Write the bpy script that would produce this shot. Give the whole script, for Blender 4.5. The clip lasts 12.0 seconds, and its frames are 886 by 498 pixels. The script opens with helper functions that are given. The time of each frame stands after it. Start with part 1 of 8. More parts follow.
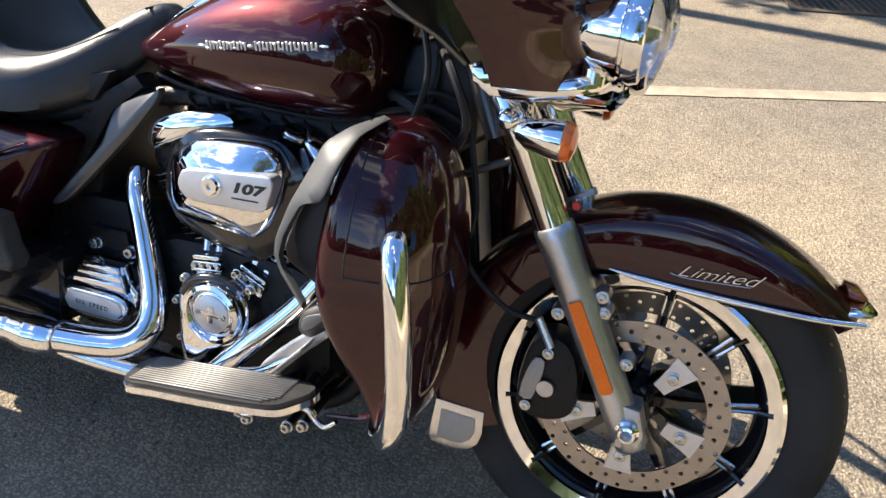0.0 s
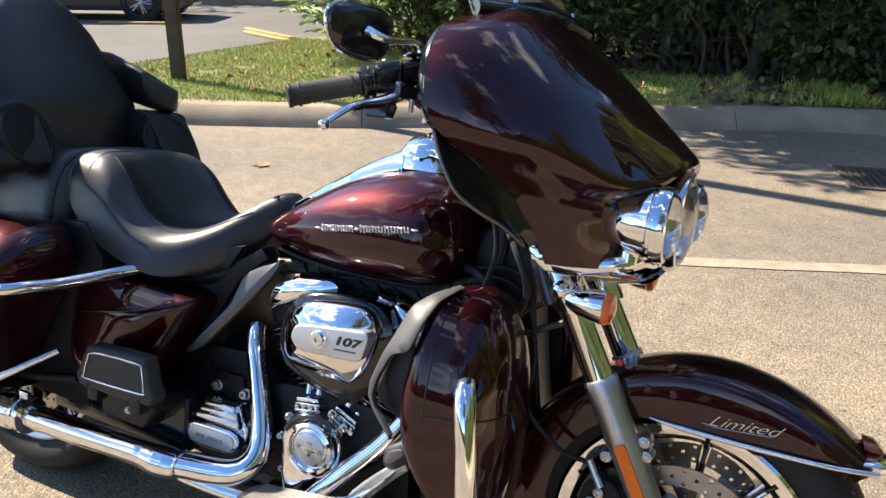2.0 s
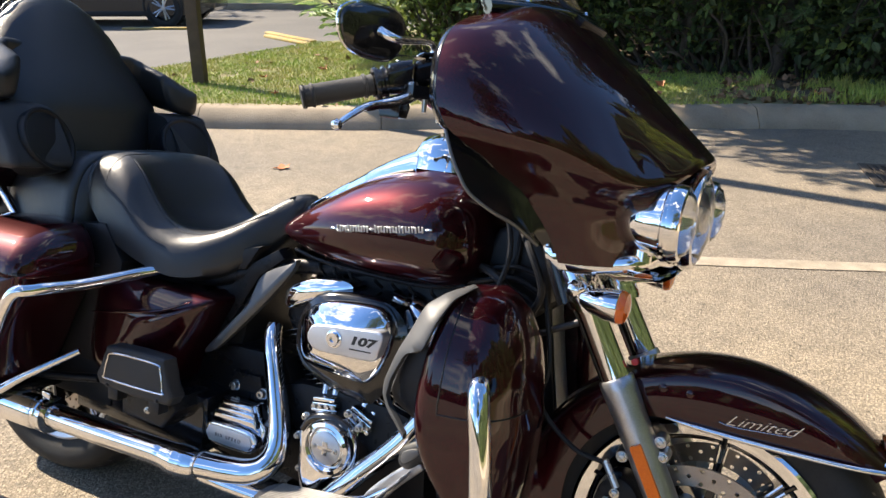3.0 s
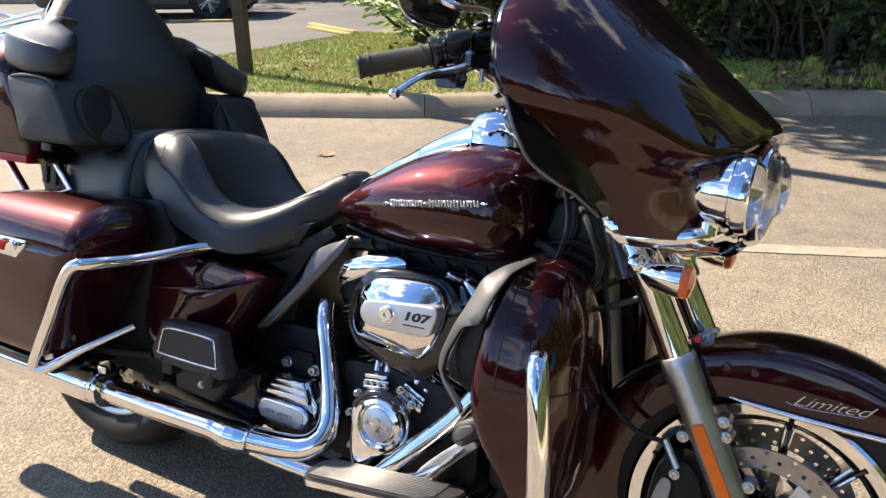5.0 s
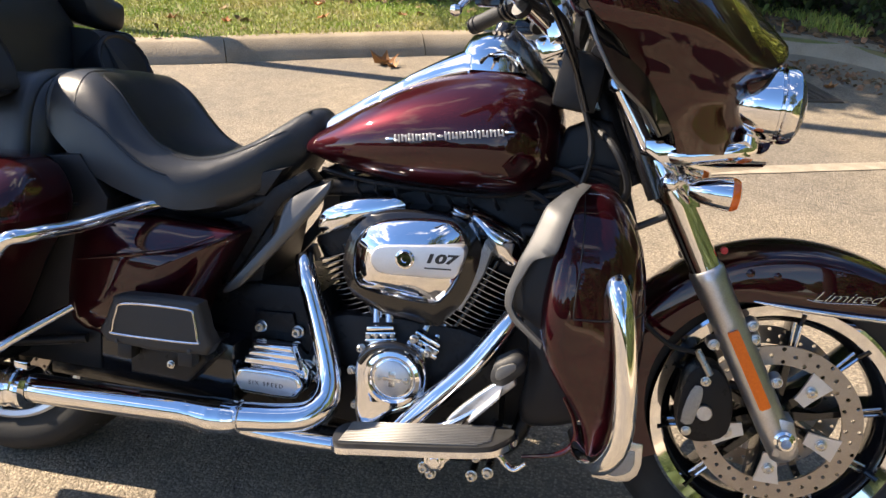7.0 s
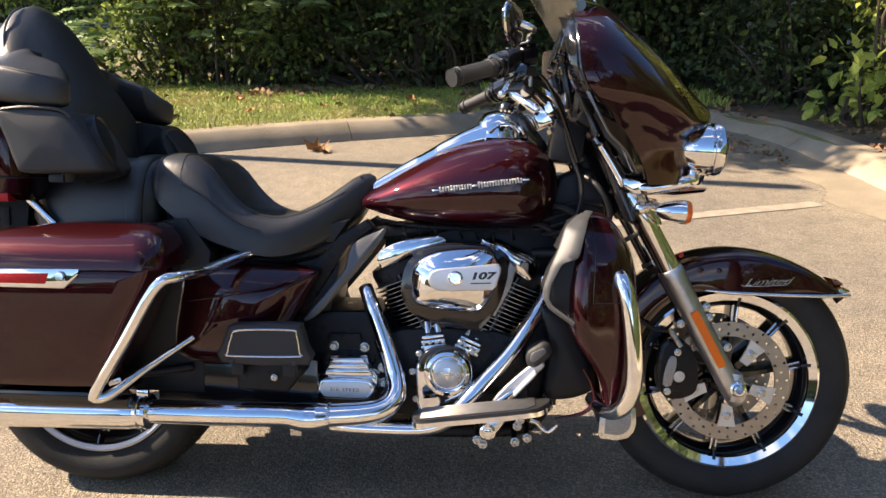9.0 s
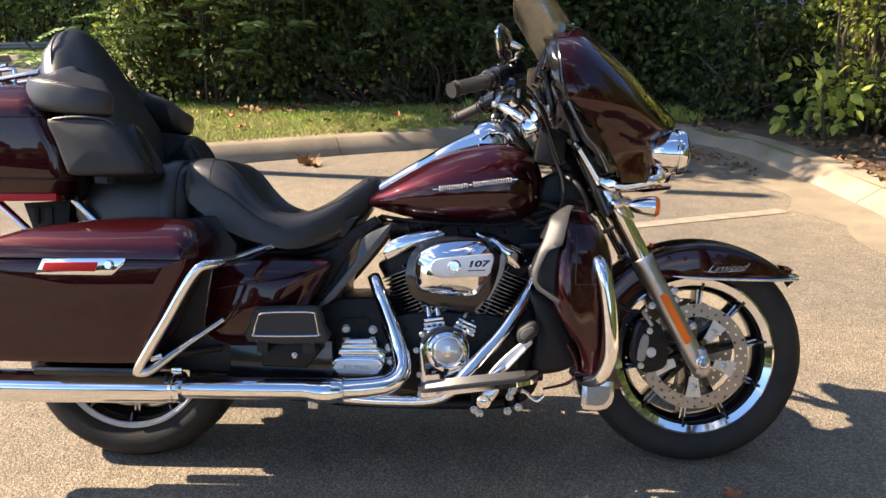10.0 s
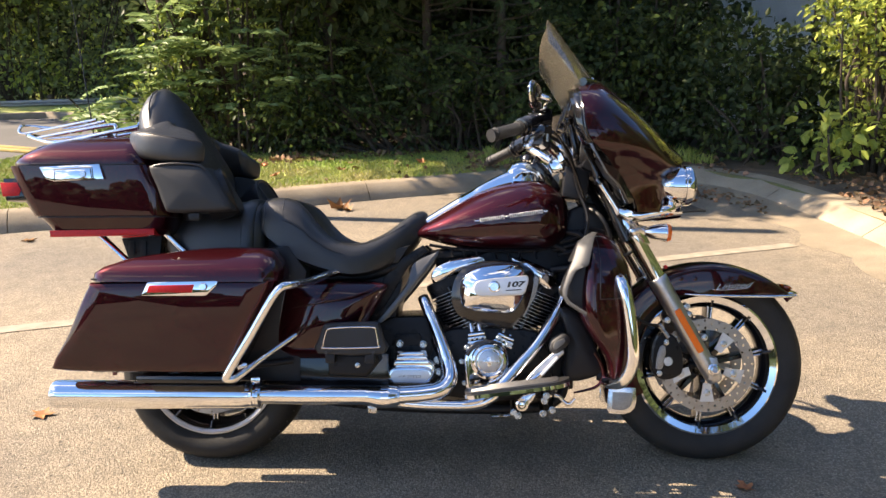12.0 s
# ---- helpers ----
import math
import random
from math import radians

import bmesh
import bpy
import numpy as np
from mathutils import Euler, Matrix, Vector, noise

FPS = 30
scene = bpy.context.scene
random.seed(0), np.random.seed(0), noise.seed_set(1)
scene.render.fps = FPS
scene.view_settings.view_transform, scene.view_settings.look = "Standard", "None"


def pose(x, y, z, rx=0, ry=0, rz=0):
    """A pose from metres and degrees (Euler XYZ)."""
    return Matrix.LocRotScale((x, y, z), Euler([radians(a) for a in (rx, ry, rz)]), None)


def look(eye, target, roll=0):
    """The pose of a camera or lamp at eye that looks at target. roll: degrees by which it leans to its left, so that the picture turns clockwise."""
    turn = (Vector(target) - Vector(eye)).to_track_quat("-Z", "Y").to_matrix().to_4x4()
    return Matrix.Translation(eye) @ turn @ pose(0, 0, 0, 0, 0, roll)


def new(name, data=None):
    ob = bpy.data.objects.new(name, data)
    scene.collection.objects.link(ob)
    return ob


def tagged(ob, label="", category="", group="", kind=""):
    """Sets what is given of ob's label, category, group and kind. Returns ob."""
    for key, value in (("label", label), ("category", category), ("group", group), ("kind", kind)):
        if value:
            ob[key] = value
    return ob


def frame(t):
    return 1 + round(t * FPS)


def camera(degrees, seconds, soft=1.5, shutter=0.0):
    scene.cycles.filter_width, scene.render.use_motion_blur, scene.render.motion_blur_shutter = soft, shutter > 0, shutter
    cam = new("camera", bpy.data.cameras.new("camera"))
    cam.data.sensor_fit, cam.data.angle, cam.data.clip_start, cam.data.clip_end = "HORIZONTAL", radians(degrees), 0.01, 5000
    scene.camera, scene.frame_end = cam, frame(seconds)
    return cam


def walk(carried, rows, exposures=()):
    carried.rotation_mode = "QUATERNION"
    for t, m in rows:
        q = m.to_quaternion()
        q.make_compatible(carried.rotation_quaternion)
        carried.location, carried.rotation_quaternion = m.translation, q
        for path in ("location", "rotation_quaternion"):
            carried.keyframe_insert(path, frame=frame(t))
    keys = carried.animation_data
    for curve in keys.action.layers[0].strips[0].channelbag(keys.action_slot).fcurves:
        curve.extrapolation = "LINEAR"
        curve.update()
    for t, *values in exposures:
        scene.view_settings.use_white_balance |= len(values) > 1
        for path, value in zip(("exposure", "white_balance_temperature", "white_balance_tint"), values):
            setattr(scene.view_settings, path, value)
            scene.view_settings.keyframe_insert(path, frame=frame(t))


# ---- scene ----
cam = camera(59.4, 12.0)
PATH = [
    (0, (1.622, -0.959, 1.201), (1.072, 0.627, 0.114), 2.5),
    (0.5, (1.635, -1.078, 1.258), (1.018, 0.563, 0.295), 1.3),
    (1, (1.699, -1.132, 1.283), (0.987, 0.53, 0.428), 1.1),
    (1.5, (1.71, -1.161, 1.301), (0.92, 0.51, 0.537), 1.3),
    (2, (1.719, -1.166, 1.308), (0.906, 0.516, 0.591), 0.7),
    (2.5, (1.727, -1.172, 1.306), (0.883, 0.499, 0.603), -0.2),
    (3, (1.732, -1.162, 1.305), (0.869, 0.496, 0.592), -0.2),
    (4.8, (1.718, -1.156, 1.279), (0.785, 0.455, 0.547), -1.6),
    (5, (1.702, -1.169, 1.266), (0.754, 0.434, 0.537), -1.0),
    (5.5, (1.632, -1.261, 1.266), (0.862, 0.43, 0.527), -0.2),
    (6, (1.527, -1.347, 1.241), (1.044, 0.393, 0.381), 1.3),
    (6.5, (1.356, -1.291, 1.223), (0.91, 0.474, 0.395), 2.1),
    (7, (1.245, -1.27, 1.21), (0.878, 0.505, 0.363), 1.5),
    (7.5, (1.119, -1.404, 1.245), (0.862, 0.423, 0.473), -1.0),
    (7.7, (1.083, -1.458, 1.245), (0.919, 0.389, 0.497), -0.5),
    (9.3, (0.967, -1.861, 1.27), (0.882, 0.032, 0.63), 0.5),
    (9.5, (0.942, -1.913, 1.27), (0.894, -0.018, 0.63), 0.5),
    (10, (0.968, -2.046, 1.282), (0.902, -0.14, 0.68), 0.2),
    (10.5, (0.994, -2.143, 1.288), (0.893, -0.23, 0.715), 0.1),
    (11, (0.945, -2.201, 1.295), (0.826, -0.28, 0.75), 0.6),
    (11.5, (0.885, -2.269, 1.298), (0.815, -0.339, 0.777), -0.1),
    (12, (0.904, -2.384, 1.31), (0.794, -0.447, 0.825), -0.9),
]
walk(cam, [(t, look(eye, target, roll)) for t, eye, target, roll in PATH], exposures=[(0.0, 1.77, 6580, 10), (0.5, 1.75, 6610, 10), (1.0, 1.59, 6650, 10.5), (1.5, 1.60, 6660, 10.5), (2.0, 1.65, 6680, 10.5), (5.0, 1.65, 6760, 11.5), (7.0, 1.69, 7020, 13), (9.5, 1.61, 7320, 15), (10.5, 1.66, 7320, 15), (11.0, 1.70, 7290, 15), (12.0, 1.75, 7290, 15)])

# ---- light: sun behind the machine, a little to its far side; blue sky with small clouds ----
SUN_TO = Vector((-1.2, 0.19, 1.0)).normalized()
SUN_ELEV = math.asin(SUN_TO.z)
SUN_AZ = math.atan2(SUN_TO.x, SUN_TO.y)
sun_data = bpy.data.lights.new("sun", "SUN")
sun_data.energy, sun_data.angle, sun_data.color = 5.0, radians(0.53), (1.0, 0.885, 0.72)
sun = new("sun", sun_data)
sun.matrix_world = look(SUN_TO * 50, (0, 0, 0))


def make_world():
    w = bpy.data.worlds.new("sky")
    w.use_nodes = True
    scene.world = w
    nt = w.node_tree
    nt.nodes.clear()
    N = nt.nodes.new
    out, bg, sky = N("ShaderNodeOutputWorld"), N("ShaderNodeBackground"), N("ShaderNodeTexSky")
    sky.sky_type, sky.sun_disc = "NISHITA", False
    sky.sun_elevation, sky.sun_rotation = SUN_ELEV, SUN_AZ
    sky.altitude, sky.air_density, sky.dust_density, sky.ozone_density = 200, 0.75, 0.15, 3.0
    tc, noise_n, ramp, mix = N("ShaderNodeTexCoord"), N("ShaderNodeTexNoise"), N("ShaderNodeValToRGB"), N("ShaderNodeMix")
    mapn = N("ShaderNodeMapping")
    mapn.inputs["Scale"].default_value = (1.6, 1.6, 3.6)
    noise_n.inputs["Scale"].default_value, noise_n.inputs["Detail"].default_value = 1.5, 5
    noise_n.inputs["Roughness"].default_value = 0.62
    ramp.color_ramp.elements[0].position, ramp.color_ramp.elements[1].position = 0.56, 0.70
    mix.data_type = "RGBA"
    mix.inputs[7].default_value = (7.5, 7.4, 7.3, 1)
    nt.links.new(tc.outputs["Generated"], mapn.inputs["Vector"])
    nt.links.new(mapn.outputs["Vector"], noise_n.inputs["Vector"])
    nt.links.new(noise_n.outputs["Fac"], ramp.inputs["Fac"])
    nt.links.new(ramp.outputs["Color"], mix.inputs[0])
    hsv = N("ShaderNodeHueSaturation")
    hsv.inputs["Saturation"].default_value, hsv.inputs["Value"].default_value = 1.12, 0.97
    nt.links.new(sky.outputs["Color"], hsv.inputs["Color"])
    nt.links.new(hsv.outputs["Color"], mix.inputs[6])
    nt.links.new(mix.outputs[2], bg.inputs["Color"])
    bg.inputs["Strength"].default_value = 0.115
    nt.links.new(bg.outputs["Background"], out.inputs["Surface"])


make_world()


# ---- materials ----
def mat(name, base, rough=0.5, metal=0.0, second=None, scale=20.0, fine=180.0, bump=0.0, bump_scale=None, coat=0.0,
        rough_var=0.0, spec=0.5, trans=0.0, ior=1.5, mix_range=(0.4, 0.65), per_object=0.0, per_island=0.0, coords="Object"):
    """A principled material with colour varied by a coarse and a fine noise, and fine relief."""
    m = bpy.data.materials.new(name)
    m.use_nodes = True
    nt = m.node_tree
    b = nt.nodes["Principled BSDF"]
    N, K = nt.nodes.new, nt.links.new
    b.inputs["Roughness"].default_value, b.inputs["Metallic"].default_value = rough, metal
    b.inputs["Coat Weight"].default_value, b.inputs["Coat Roughness"].default_value = coat, 0.025
    b.inputs["Specular IOR Level"].default_value = spec
    b.inputs["Transmission Weight"].default_value, b.inputs["IOR"].default_value = trans, ior
    tc = N("ShaderNodeTexCoord")
    second = second or tuple(c * 0.82 for c in base)
    n1, n2 = N("ShaderNodeTexNoise"), N("ShaderNodeTexNoise")
    n1.inputs["Scale"].default_value, n1.inputs["Detail"].default_value = scale, 4
    n2.inputs["Scale"].default_value, n2.inputs["Detail"].default_value = fine, 2
    K(tc.outputs[coords], n1.inputs["Vector"]), K(tc.outputs[coords], n2.inputs["Vector"])
    add = N("ShaderNodeMath")
    add.operation, add.inputs[1].default_value = "MULTIPLY_ADD", 0.65
    half = N("ShaderNodeMath")
    half.operation, half.inputs[1].default_value = "MULTIPLY", 0.35
    K(n2.outputs["Fac"], half.inputs[0]), K(n1.outputs["Fac"], add.inputs[0]), K(half.outputs[0], add.inputs[2])
    ramp = N("ShaderNodeValToRGB")
    e = ramp.color_ramp.elements
    e[0].position, e[0].color = mix_range[0], (*second, 1)
    e[1].position, e[1].color = mix_range[1], (*base, 1)
    K(add.outputs[0], ramp.inputs["Fac"])
    colour = ramp.outputs["Color"]
    if per_object or per_island:
        hsv, src = N("ShaderNodeHueSaturation"), N("ShaderNodeObjectInfo") if per_object else N("ShaderNodeNewGeometry")
        rnd = src.outputs["Random"] if per_object else src.outputs["Random Per Island"]
        mr = N("ShaderNodeMapRange")
        k = per_object or per_island
        mr.inputs["To Min"].default_value, mr.inputs["To Max"].default_value = 1 - k, 1 + k
        K(rnd, mr.inputs["Value"]), K(mr.outputs[0], hsv.inputs["Value"]), K(colour, hsv.inputs["Color"])
        hue = N("ShaderNodeMapRange")
        hue.inputs["To Min"].default_value, hue.inputs["To Max"].default_value = 0.5 + 0.04 * k, 0.5 - 0.03 * k
        K(rnd, hue.inputs["Value"]), K(hue.outputs[0], hsv.inputs["Hue"])
        colour = hsv.outputs["Color"]
    K(colour, b.inputs["Base Color"])
    if rough_var:
        mr = N("ShaderNodeMapRange")
        mr.inputs["To Min"].default_value, mr.inputs["To Max"].default_value = max(0, rough - rough_var), rough + rough_var
        K(n1.outputs["Fac"], mr.inputs["Value"]), K(mr.outputs[0], b.inputs["Roughness"])
    if bump:
        n3, bp = N("ShaderNodeTexNoise"), N("ShaderNodeBump")
        n3.inputs["Scale"].default_value, n3.inputs["Detail"].default_value = bump_scale or fine, 3
        K(tc.outputs[coords], n3.inputs["Vector"]), K(n3.outputs["Fac"], bp.inputs["Height"])
        bp.inputs["Strength"].default_value, bp.inputs["Distance"].default_value = bump, 0.004
        K(bp.outputs["Normal"], b.inputs["Normal"])
    return m


def paint_material(name, base, flake):
    """Candy metallic paint under a clear coat, with fine flakes."""
    m = mat(name, base, 0.42, 0.52, second=flake, scale=6.0, fine=900.0, coat=1.0, mix_range=(0.3, 0.7), spec=0.1)
    m.node_tree.nodes["Principled BSDF"].inputs["Specular Tint"].default_value = (0.55, 0.07, 0.09, 1)
    return m


BURGUNDY = paint_material("burgundy_paint", (0.033, 0.0038, 0.0064), (0.024, 0.0030, 0.0053))
BLACK_GLOSS = mat("black_gloss", (0.010, 0.010, 0.0115), 0.14, 0.0, scale=9, coat=0.35, rough_var=0.08)
BLACK_POWDER = mat("black_powder_coat", (0.011, 0.011, 0.0125), 0.30, 0.0, spec=0.22, scale=30, fine=420, bump=0.25, bump_scale=700, rough_var=0.12)
BLACK_PLASTIC = mat("black_plastic", (0.018, 0.018, 0.020), 0.40, 0.0, spec=0.25, scale=25, fine=600, bump=0.12, bump_scale=900, rough_var=0.1)
GREY_PLASTIC = mat("grey_plastic", (0.018, 0.019, 0.021), 0.58, scale=20, fine=700, bump=0.1, bump_scale=1100, rough_var=0.08)
GREY_SATIN = mat("grey_satin_paint", (0.20, 0.20, 0.205), 0.38, 0.7, scale=12, fine=500, rough_var=0.08)
PAD_GREY = mat("worn_pad_metal", (0.20, 0.195, 0.185), 0.5, 0.6, scale=40, fine=300, rough_var=0.1)
GREY_BLADE = mat("grey_blade_paint", (0.125, 0.125, 0.126), 0.40, 0.65, scale=12, fine=500, rough_var=0.08)
GREY_TRIM = mat("grey_trim_paint", (0.055, 0.056, 0.058), 0.5, 0.15, scale=12, fine=500, rough_var=0.08)
SATIN_LIGHT = mat("brushed_plate", (0.66, 0.66, 0.67), 0.36, 0.75, second=(0.58, 0.58, 0.60), scale=16, fine=400, bump=0.05, bump_scale=500, rough_var=0.08)
CHROME = mat("chrome", (0.86, 0.86, 0.87), 0.045, 1.0, second=(0.80, 0.80, 0.82), scale=5, fine=60, rough_var=0.03)
CHROME_DULL = mat("brushed_chrome", (0.72, 0.72, 0.73), 0.2, 1.0, second=(0.62, 0.62, 0.64), scale=14, fine=300, rough_var=0.08)
SATIN = mat("satin_aluminium", (0.60, 0.60, 0.61), 0.33, 0.9, second=(0.44, 0.44, 0.46), scale=18, fine=400, bump=0.06, bump_scale=500, rough_var=0.08)
STEEL = mat("rotor_steel", (0.42, 0.37, 0.32), 0.34, 0.9, second=(0.34, 0.30, 0.27), scale=30, fine=350, rough_var=0.1)
ZINC = mat("zinc_bolt", (0.60, 0.59, 0.57), 0.28, 1.0, scale=60, fine=400, rough_var=0.1)
RUBBER = mat("tyre_rubber", (0.016, 0.016, 0.017), 0.68, 0.0, spec=0.3, second=(0.024, 0.024, 0.023), scale=14, fine=260, bump=0.2, bump_scale=420, rough_var=0.08)
GRIP_RUBBER = mat("grip_rubber", (0.018, 0.018, 0.019), 0.6, scale=40, fine=500, bump=0.2, bump_scale=800)
VINYL = mat("seat_vinyl", (0.0145, 0.0155, 0.018), 0.37, 0.0, spec=0.60, second=(0.020, 0.0205, 0.022), scale=9, fine=420, bump=0.22, bump_scale=520, rough_var=0.07)
THREAD = mat("seat_thread", (0.05, 0.05, 0.052), 0.7, scale=300, fine=900)
AMBER = mat("amber_lens", (0.85, 0.17, 0.02), 0.12, 0.0, second=(0.75, 0.12, 0.015), scale=60, fine=300, coat=0.6)
ORANGE = mat("orange_reflector", (1.0, 0.215, 0.016), 0.30, 0.0, second=(0.92, 0.175, 0.012), scale=300, fine=900, spec=0.3, bump=0.1, bump_scale=900)
DARK_AMBER = mat("smoked_amber_lens", (0.42, 0.085, 0.014), 0.12, 0.0, second=(0.22, 0.04, 0.010), scale=60, fine=300, coat=0.8)
RED_LENS = mat("red_lens", (0.62, 0.014, 0.010), 0.30, 0.0, second=(0.42, 0.008, 0.008), scale=180, fine=500, spec=0.3)
GLASS = mat("lamp_glass", (0.95, 0.96, 0.96), 0.03, 0.0, scale=30, trans=0.9, ior=1.45)
MESH_SILVER = mat("silver_mesh", (0.48, 0.48, 0.47), 0.45, 0.5, second=(0.16, 0.16, 0.16), scale=1500, fine=1900, mix_range=(0.42, 0.58))
RED_PLASTIC = mat("red_plastic", (0.55, 0.02, 0.02), 0.4, scale=40)
INK = mat("black_ink", (0.012, 0.012, 0.013), 0.45, scale=60)
BRAKE_PAD = mat("dark_metal", (0.06, 0.06, 0.062), 0.4, 0.6, scale=30, rough_var=0.1)


def smoke_glass():
    m = bpy.data.materials.new("smoked_acrylic")
    m.use_nodes = True
    nt = m.node_tree
    nt.nodes.clear()
    N, K = nt.nodes.new, nt.links.new
    out, mixn, tr, gl, fr = N("ShaderNodeOutputMaterial"), N("ShaderNodeMixShader"), N("ShaderNodeBsdfTransparent"), N("ShaderNodeBsdfGlossy"), N("ShaderNodeFresnel")
    tr.inputs["Color"].default_value = (0.70, 0.67, 0.58, 1)
    gl.inputs["Roughness"].default_value = 0.06
    fr.inputs["IOR"].default_value = 1.5
    mul = N("ShaderNodeMath")
    mul.operation, mul.inputs[1].default_value, mul.use_clamp = "MULTIPLY_ADD", 0.7, True
    mul.inputs[2].default_value = 0.03
    K(fr.outputs[0], mul.inputs[0]), K(mul.outputs[0], mixn.inputs[0]), K(tr.outputs[0], mixn.inputs[1]), K(gl.outputs[0], mixn.inputs[2])
    dust, film = N("ShaderNodeBsdfDiffuse"), N("ShaderNodeMixShader")
    back, two = N("ShaderNodeBsdfTranslucent"), N("ShaderNodeMixShader")
    dust.inputs["Color"].default_value = back.inputs["Color"].default_value = (0.55, 0.51, 0.42, 1)
    two.inputs[0].default_value, film.inputs[0].default_value = 0.5, 0.085
    K(dust.outputs[0], two.inputs[1]), K(back.outputs[0], two.inputs[2])
    K(mixn.outputs[0], film.inputs[1]), K(two.outputs[0], film.inputs[2]), K(film.outputs[0], out.inputs["Surface"])
    return m


SMOKE = smoke_glass()


def asphalt_material():
    """Old sun-bleached asphalt: pale aggregate in darker binder, patches of wear, stains and hairline cracks."""
    m = bpy.data.materials.new("worn_asphalt")
    m.use_nodes = True
    nt = m.node_tree
    b = nt.nodes["Principled BSDF"]
    N, K = nt.nodes.new, nt.links.new
    tc = N("ShaderNodeTexCoord")
    vor, vor2, big, mid, fine = N("ShaderNodeTexVoronoi"), N("ShaderNodeTexVoronoi"), N("ShaderNodeTexNoise"), N("ShaderNodeTexNoise"), N("ShaderNodeTexNoise")
    vor.inputs["Scale"].default_value, vor2.inputs["Scale"].default_value = 165, 44
    big.inputs["Scale"].default_value, big.inputs["Detail"].default_value = 0.55, 6
    mid.inputs["Scale"].default_value, mid.inputs["Detail"].default_value = 9, 5
    fine.inputs["Scale"].default_value, fine.inputs["Detail"].default_value, fine.inputs["Roughness"].default_value = 80, 8, 0.70
    for n in (vor, vor2, big, mid, fine):
        K(tc.outputs["Object"], n.inputs["Vector"])
    stone = N("ShaderNodeValToRGB")
    e = stone.color_ramp.elements
    e[0].position, e[0].color = 0.0, (0.150, 0.131, 0.106, 1)
    e[1].position, e[1].color = 1.0, (0.385, 0.334, 0.264, 1)
    e2 = e.new(0.45)
    e2.color = (0.248, 0.214, 0.168, 1)
    sep = N("ShaderNodeSeparateColor")
    K(vor.outputs["Color"], sep.inputs[0]), K(sep.outputs[0], stone.inputs["Fac"])
    binder = N("ShaderNodeMapRange")
    binder.inputs["From Min"].default_value, binder.inputs["From Max"].default_value = 0.35, 0.75
    binder.inputs["To Min"].default_value, binder.inputs["To Max"].default_value = 0.0, 0.75
    K(vor.outputs["Distance"], binder.inputs["Value"])
    mix1 = N("ShaderNodeMix")
    mix1.data_type = "RGBA"
    mix1.inputs[7].default_value = (0.150, 0.131, 0.107, 1)
    K(binder.outputs[0], mix1.inputs[0]), K(stone.outputs["Color"], mix1.inputs[6])
    tone = N("ShaderNodeValToRGB")
    t = tone.color_ramp.elements
    t[0].position, t[0].color = 0.35, (0.74, 0.74, 0.76, 1)
    t[1].position, t[1].color = 0.62, (1.12, 1.07, 0.98, 1)
    K(big.outputs["Fac"], tone.inputs["Fac"])
    mul = N("ShaderNodeMix")
    mul.data_type, mul.blend_type, mul.inputs[0].default_value = "RGBA", "MULTIPLY", 1.0
    K(mix1.outputs[2], mul.inputs[6]), K(tone.outputs["Color"], mul.inputs[7])
    grime = N("ShaderNodeValToRGB")
    g = grime.color_ramp.elements
    g[0].position, g[0].color = 0.30, (0.80, 0.79, 0.78, 1)
    g[1].position, g[1].color = 0.60, (1.05, 1.04, 1.02, 1)
    K(mid.outputs["Fac"], grime.inputs["Fac"])
    mul2 = N("ShaderNodeMix")
    mul2.data_type, mul2.blend_type, mul2.inputs[0].default_value = "RGBA", "MULTIPLY", 0.8
    K(mul.outputs[2], mul2.inputs[6]), K(grime.outputs["Color"], mul2.inputs[7])
    # scattered pits and darker single stones
    pit = N("ShaderNodeValToRGB")
    pe = pit.color_ramp.elements
    pe[0].position, pe[0].color = 0.06, (0.36, 0.36, 0.37, 1)
    pe[1].position, pe[1].color = 0.22, (1.0, 1.0, 1.0, 1)
    sep2 = N("ShaderNodeSeparateColor")
    lone, size = N("ShaderNodeMath"), N("ShaderNodeMath")
    lone.operation, lone.inputs[1].default_value = "MULTIPLY_ADD", 1.5
    size.operation, size.inputs[1].default_value = "MULTIPLY", 0.9
    K(vor2.outputs["Color"], sep2.inputs[0]), K(sep2.outputs[1], lone.inputs[0]), K(vor2.outputs["Distance"], size.inputs[0]), K(size.outputs[0], lone.inputs[2])
    lower = N("ShaderNodeMath")
    lower.operation, lower.inputs[1].default_value = "SUBTRACT", 0.12
    K(lone.outputs[0], lower.inputs[0]), K(lower.outputs[0], pit.inputs["Fac"])
    mul3 = N("ShaderNodeMix")
    mul3.data_type, mul3.blend_type, mul3.inputs[0].default_value = "RGBA", "MULTIPLY", 0.85
    K(mul2.outputs[2], mul3.inputs[6]), K(pit.outputs["Color"], mul3.inputs[7])
    K(mul3.outputs[2], b.inputs["Base Color"])
    b.inputs["Roughness"].default_value = 0.88
    hgt0, hgt = N("ShaderNodeMath"), N("ShaderNodeMath")
    hgt0.operation, hgt0.inputs[1].default_value = "MULTIPLY_ADD", -0.45
    K(vor.outputs["Distance"], hgt0.inputs[0]), K(fine.outputs["Fac"], hgt0.inputs[2])
    hgt.operation, hgt.inputs[1].default_value = "MULTIPLY_ADD", 0.35
    K(pit.outputs["Color"], hgt.inputs[0]), K(hgt0.outputs[0], hgt.inputs[2])
    bp = N("ShaderNodeBump")
    bp.inputs["Strength"].default_value, bp.inputs["Distance"].default_value = 0.75, 0.009
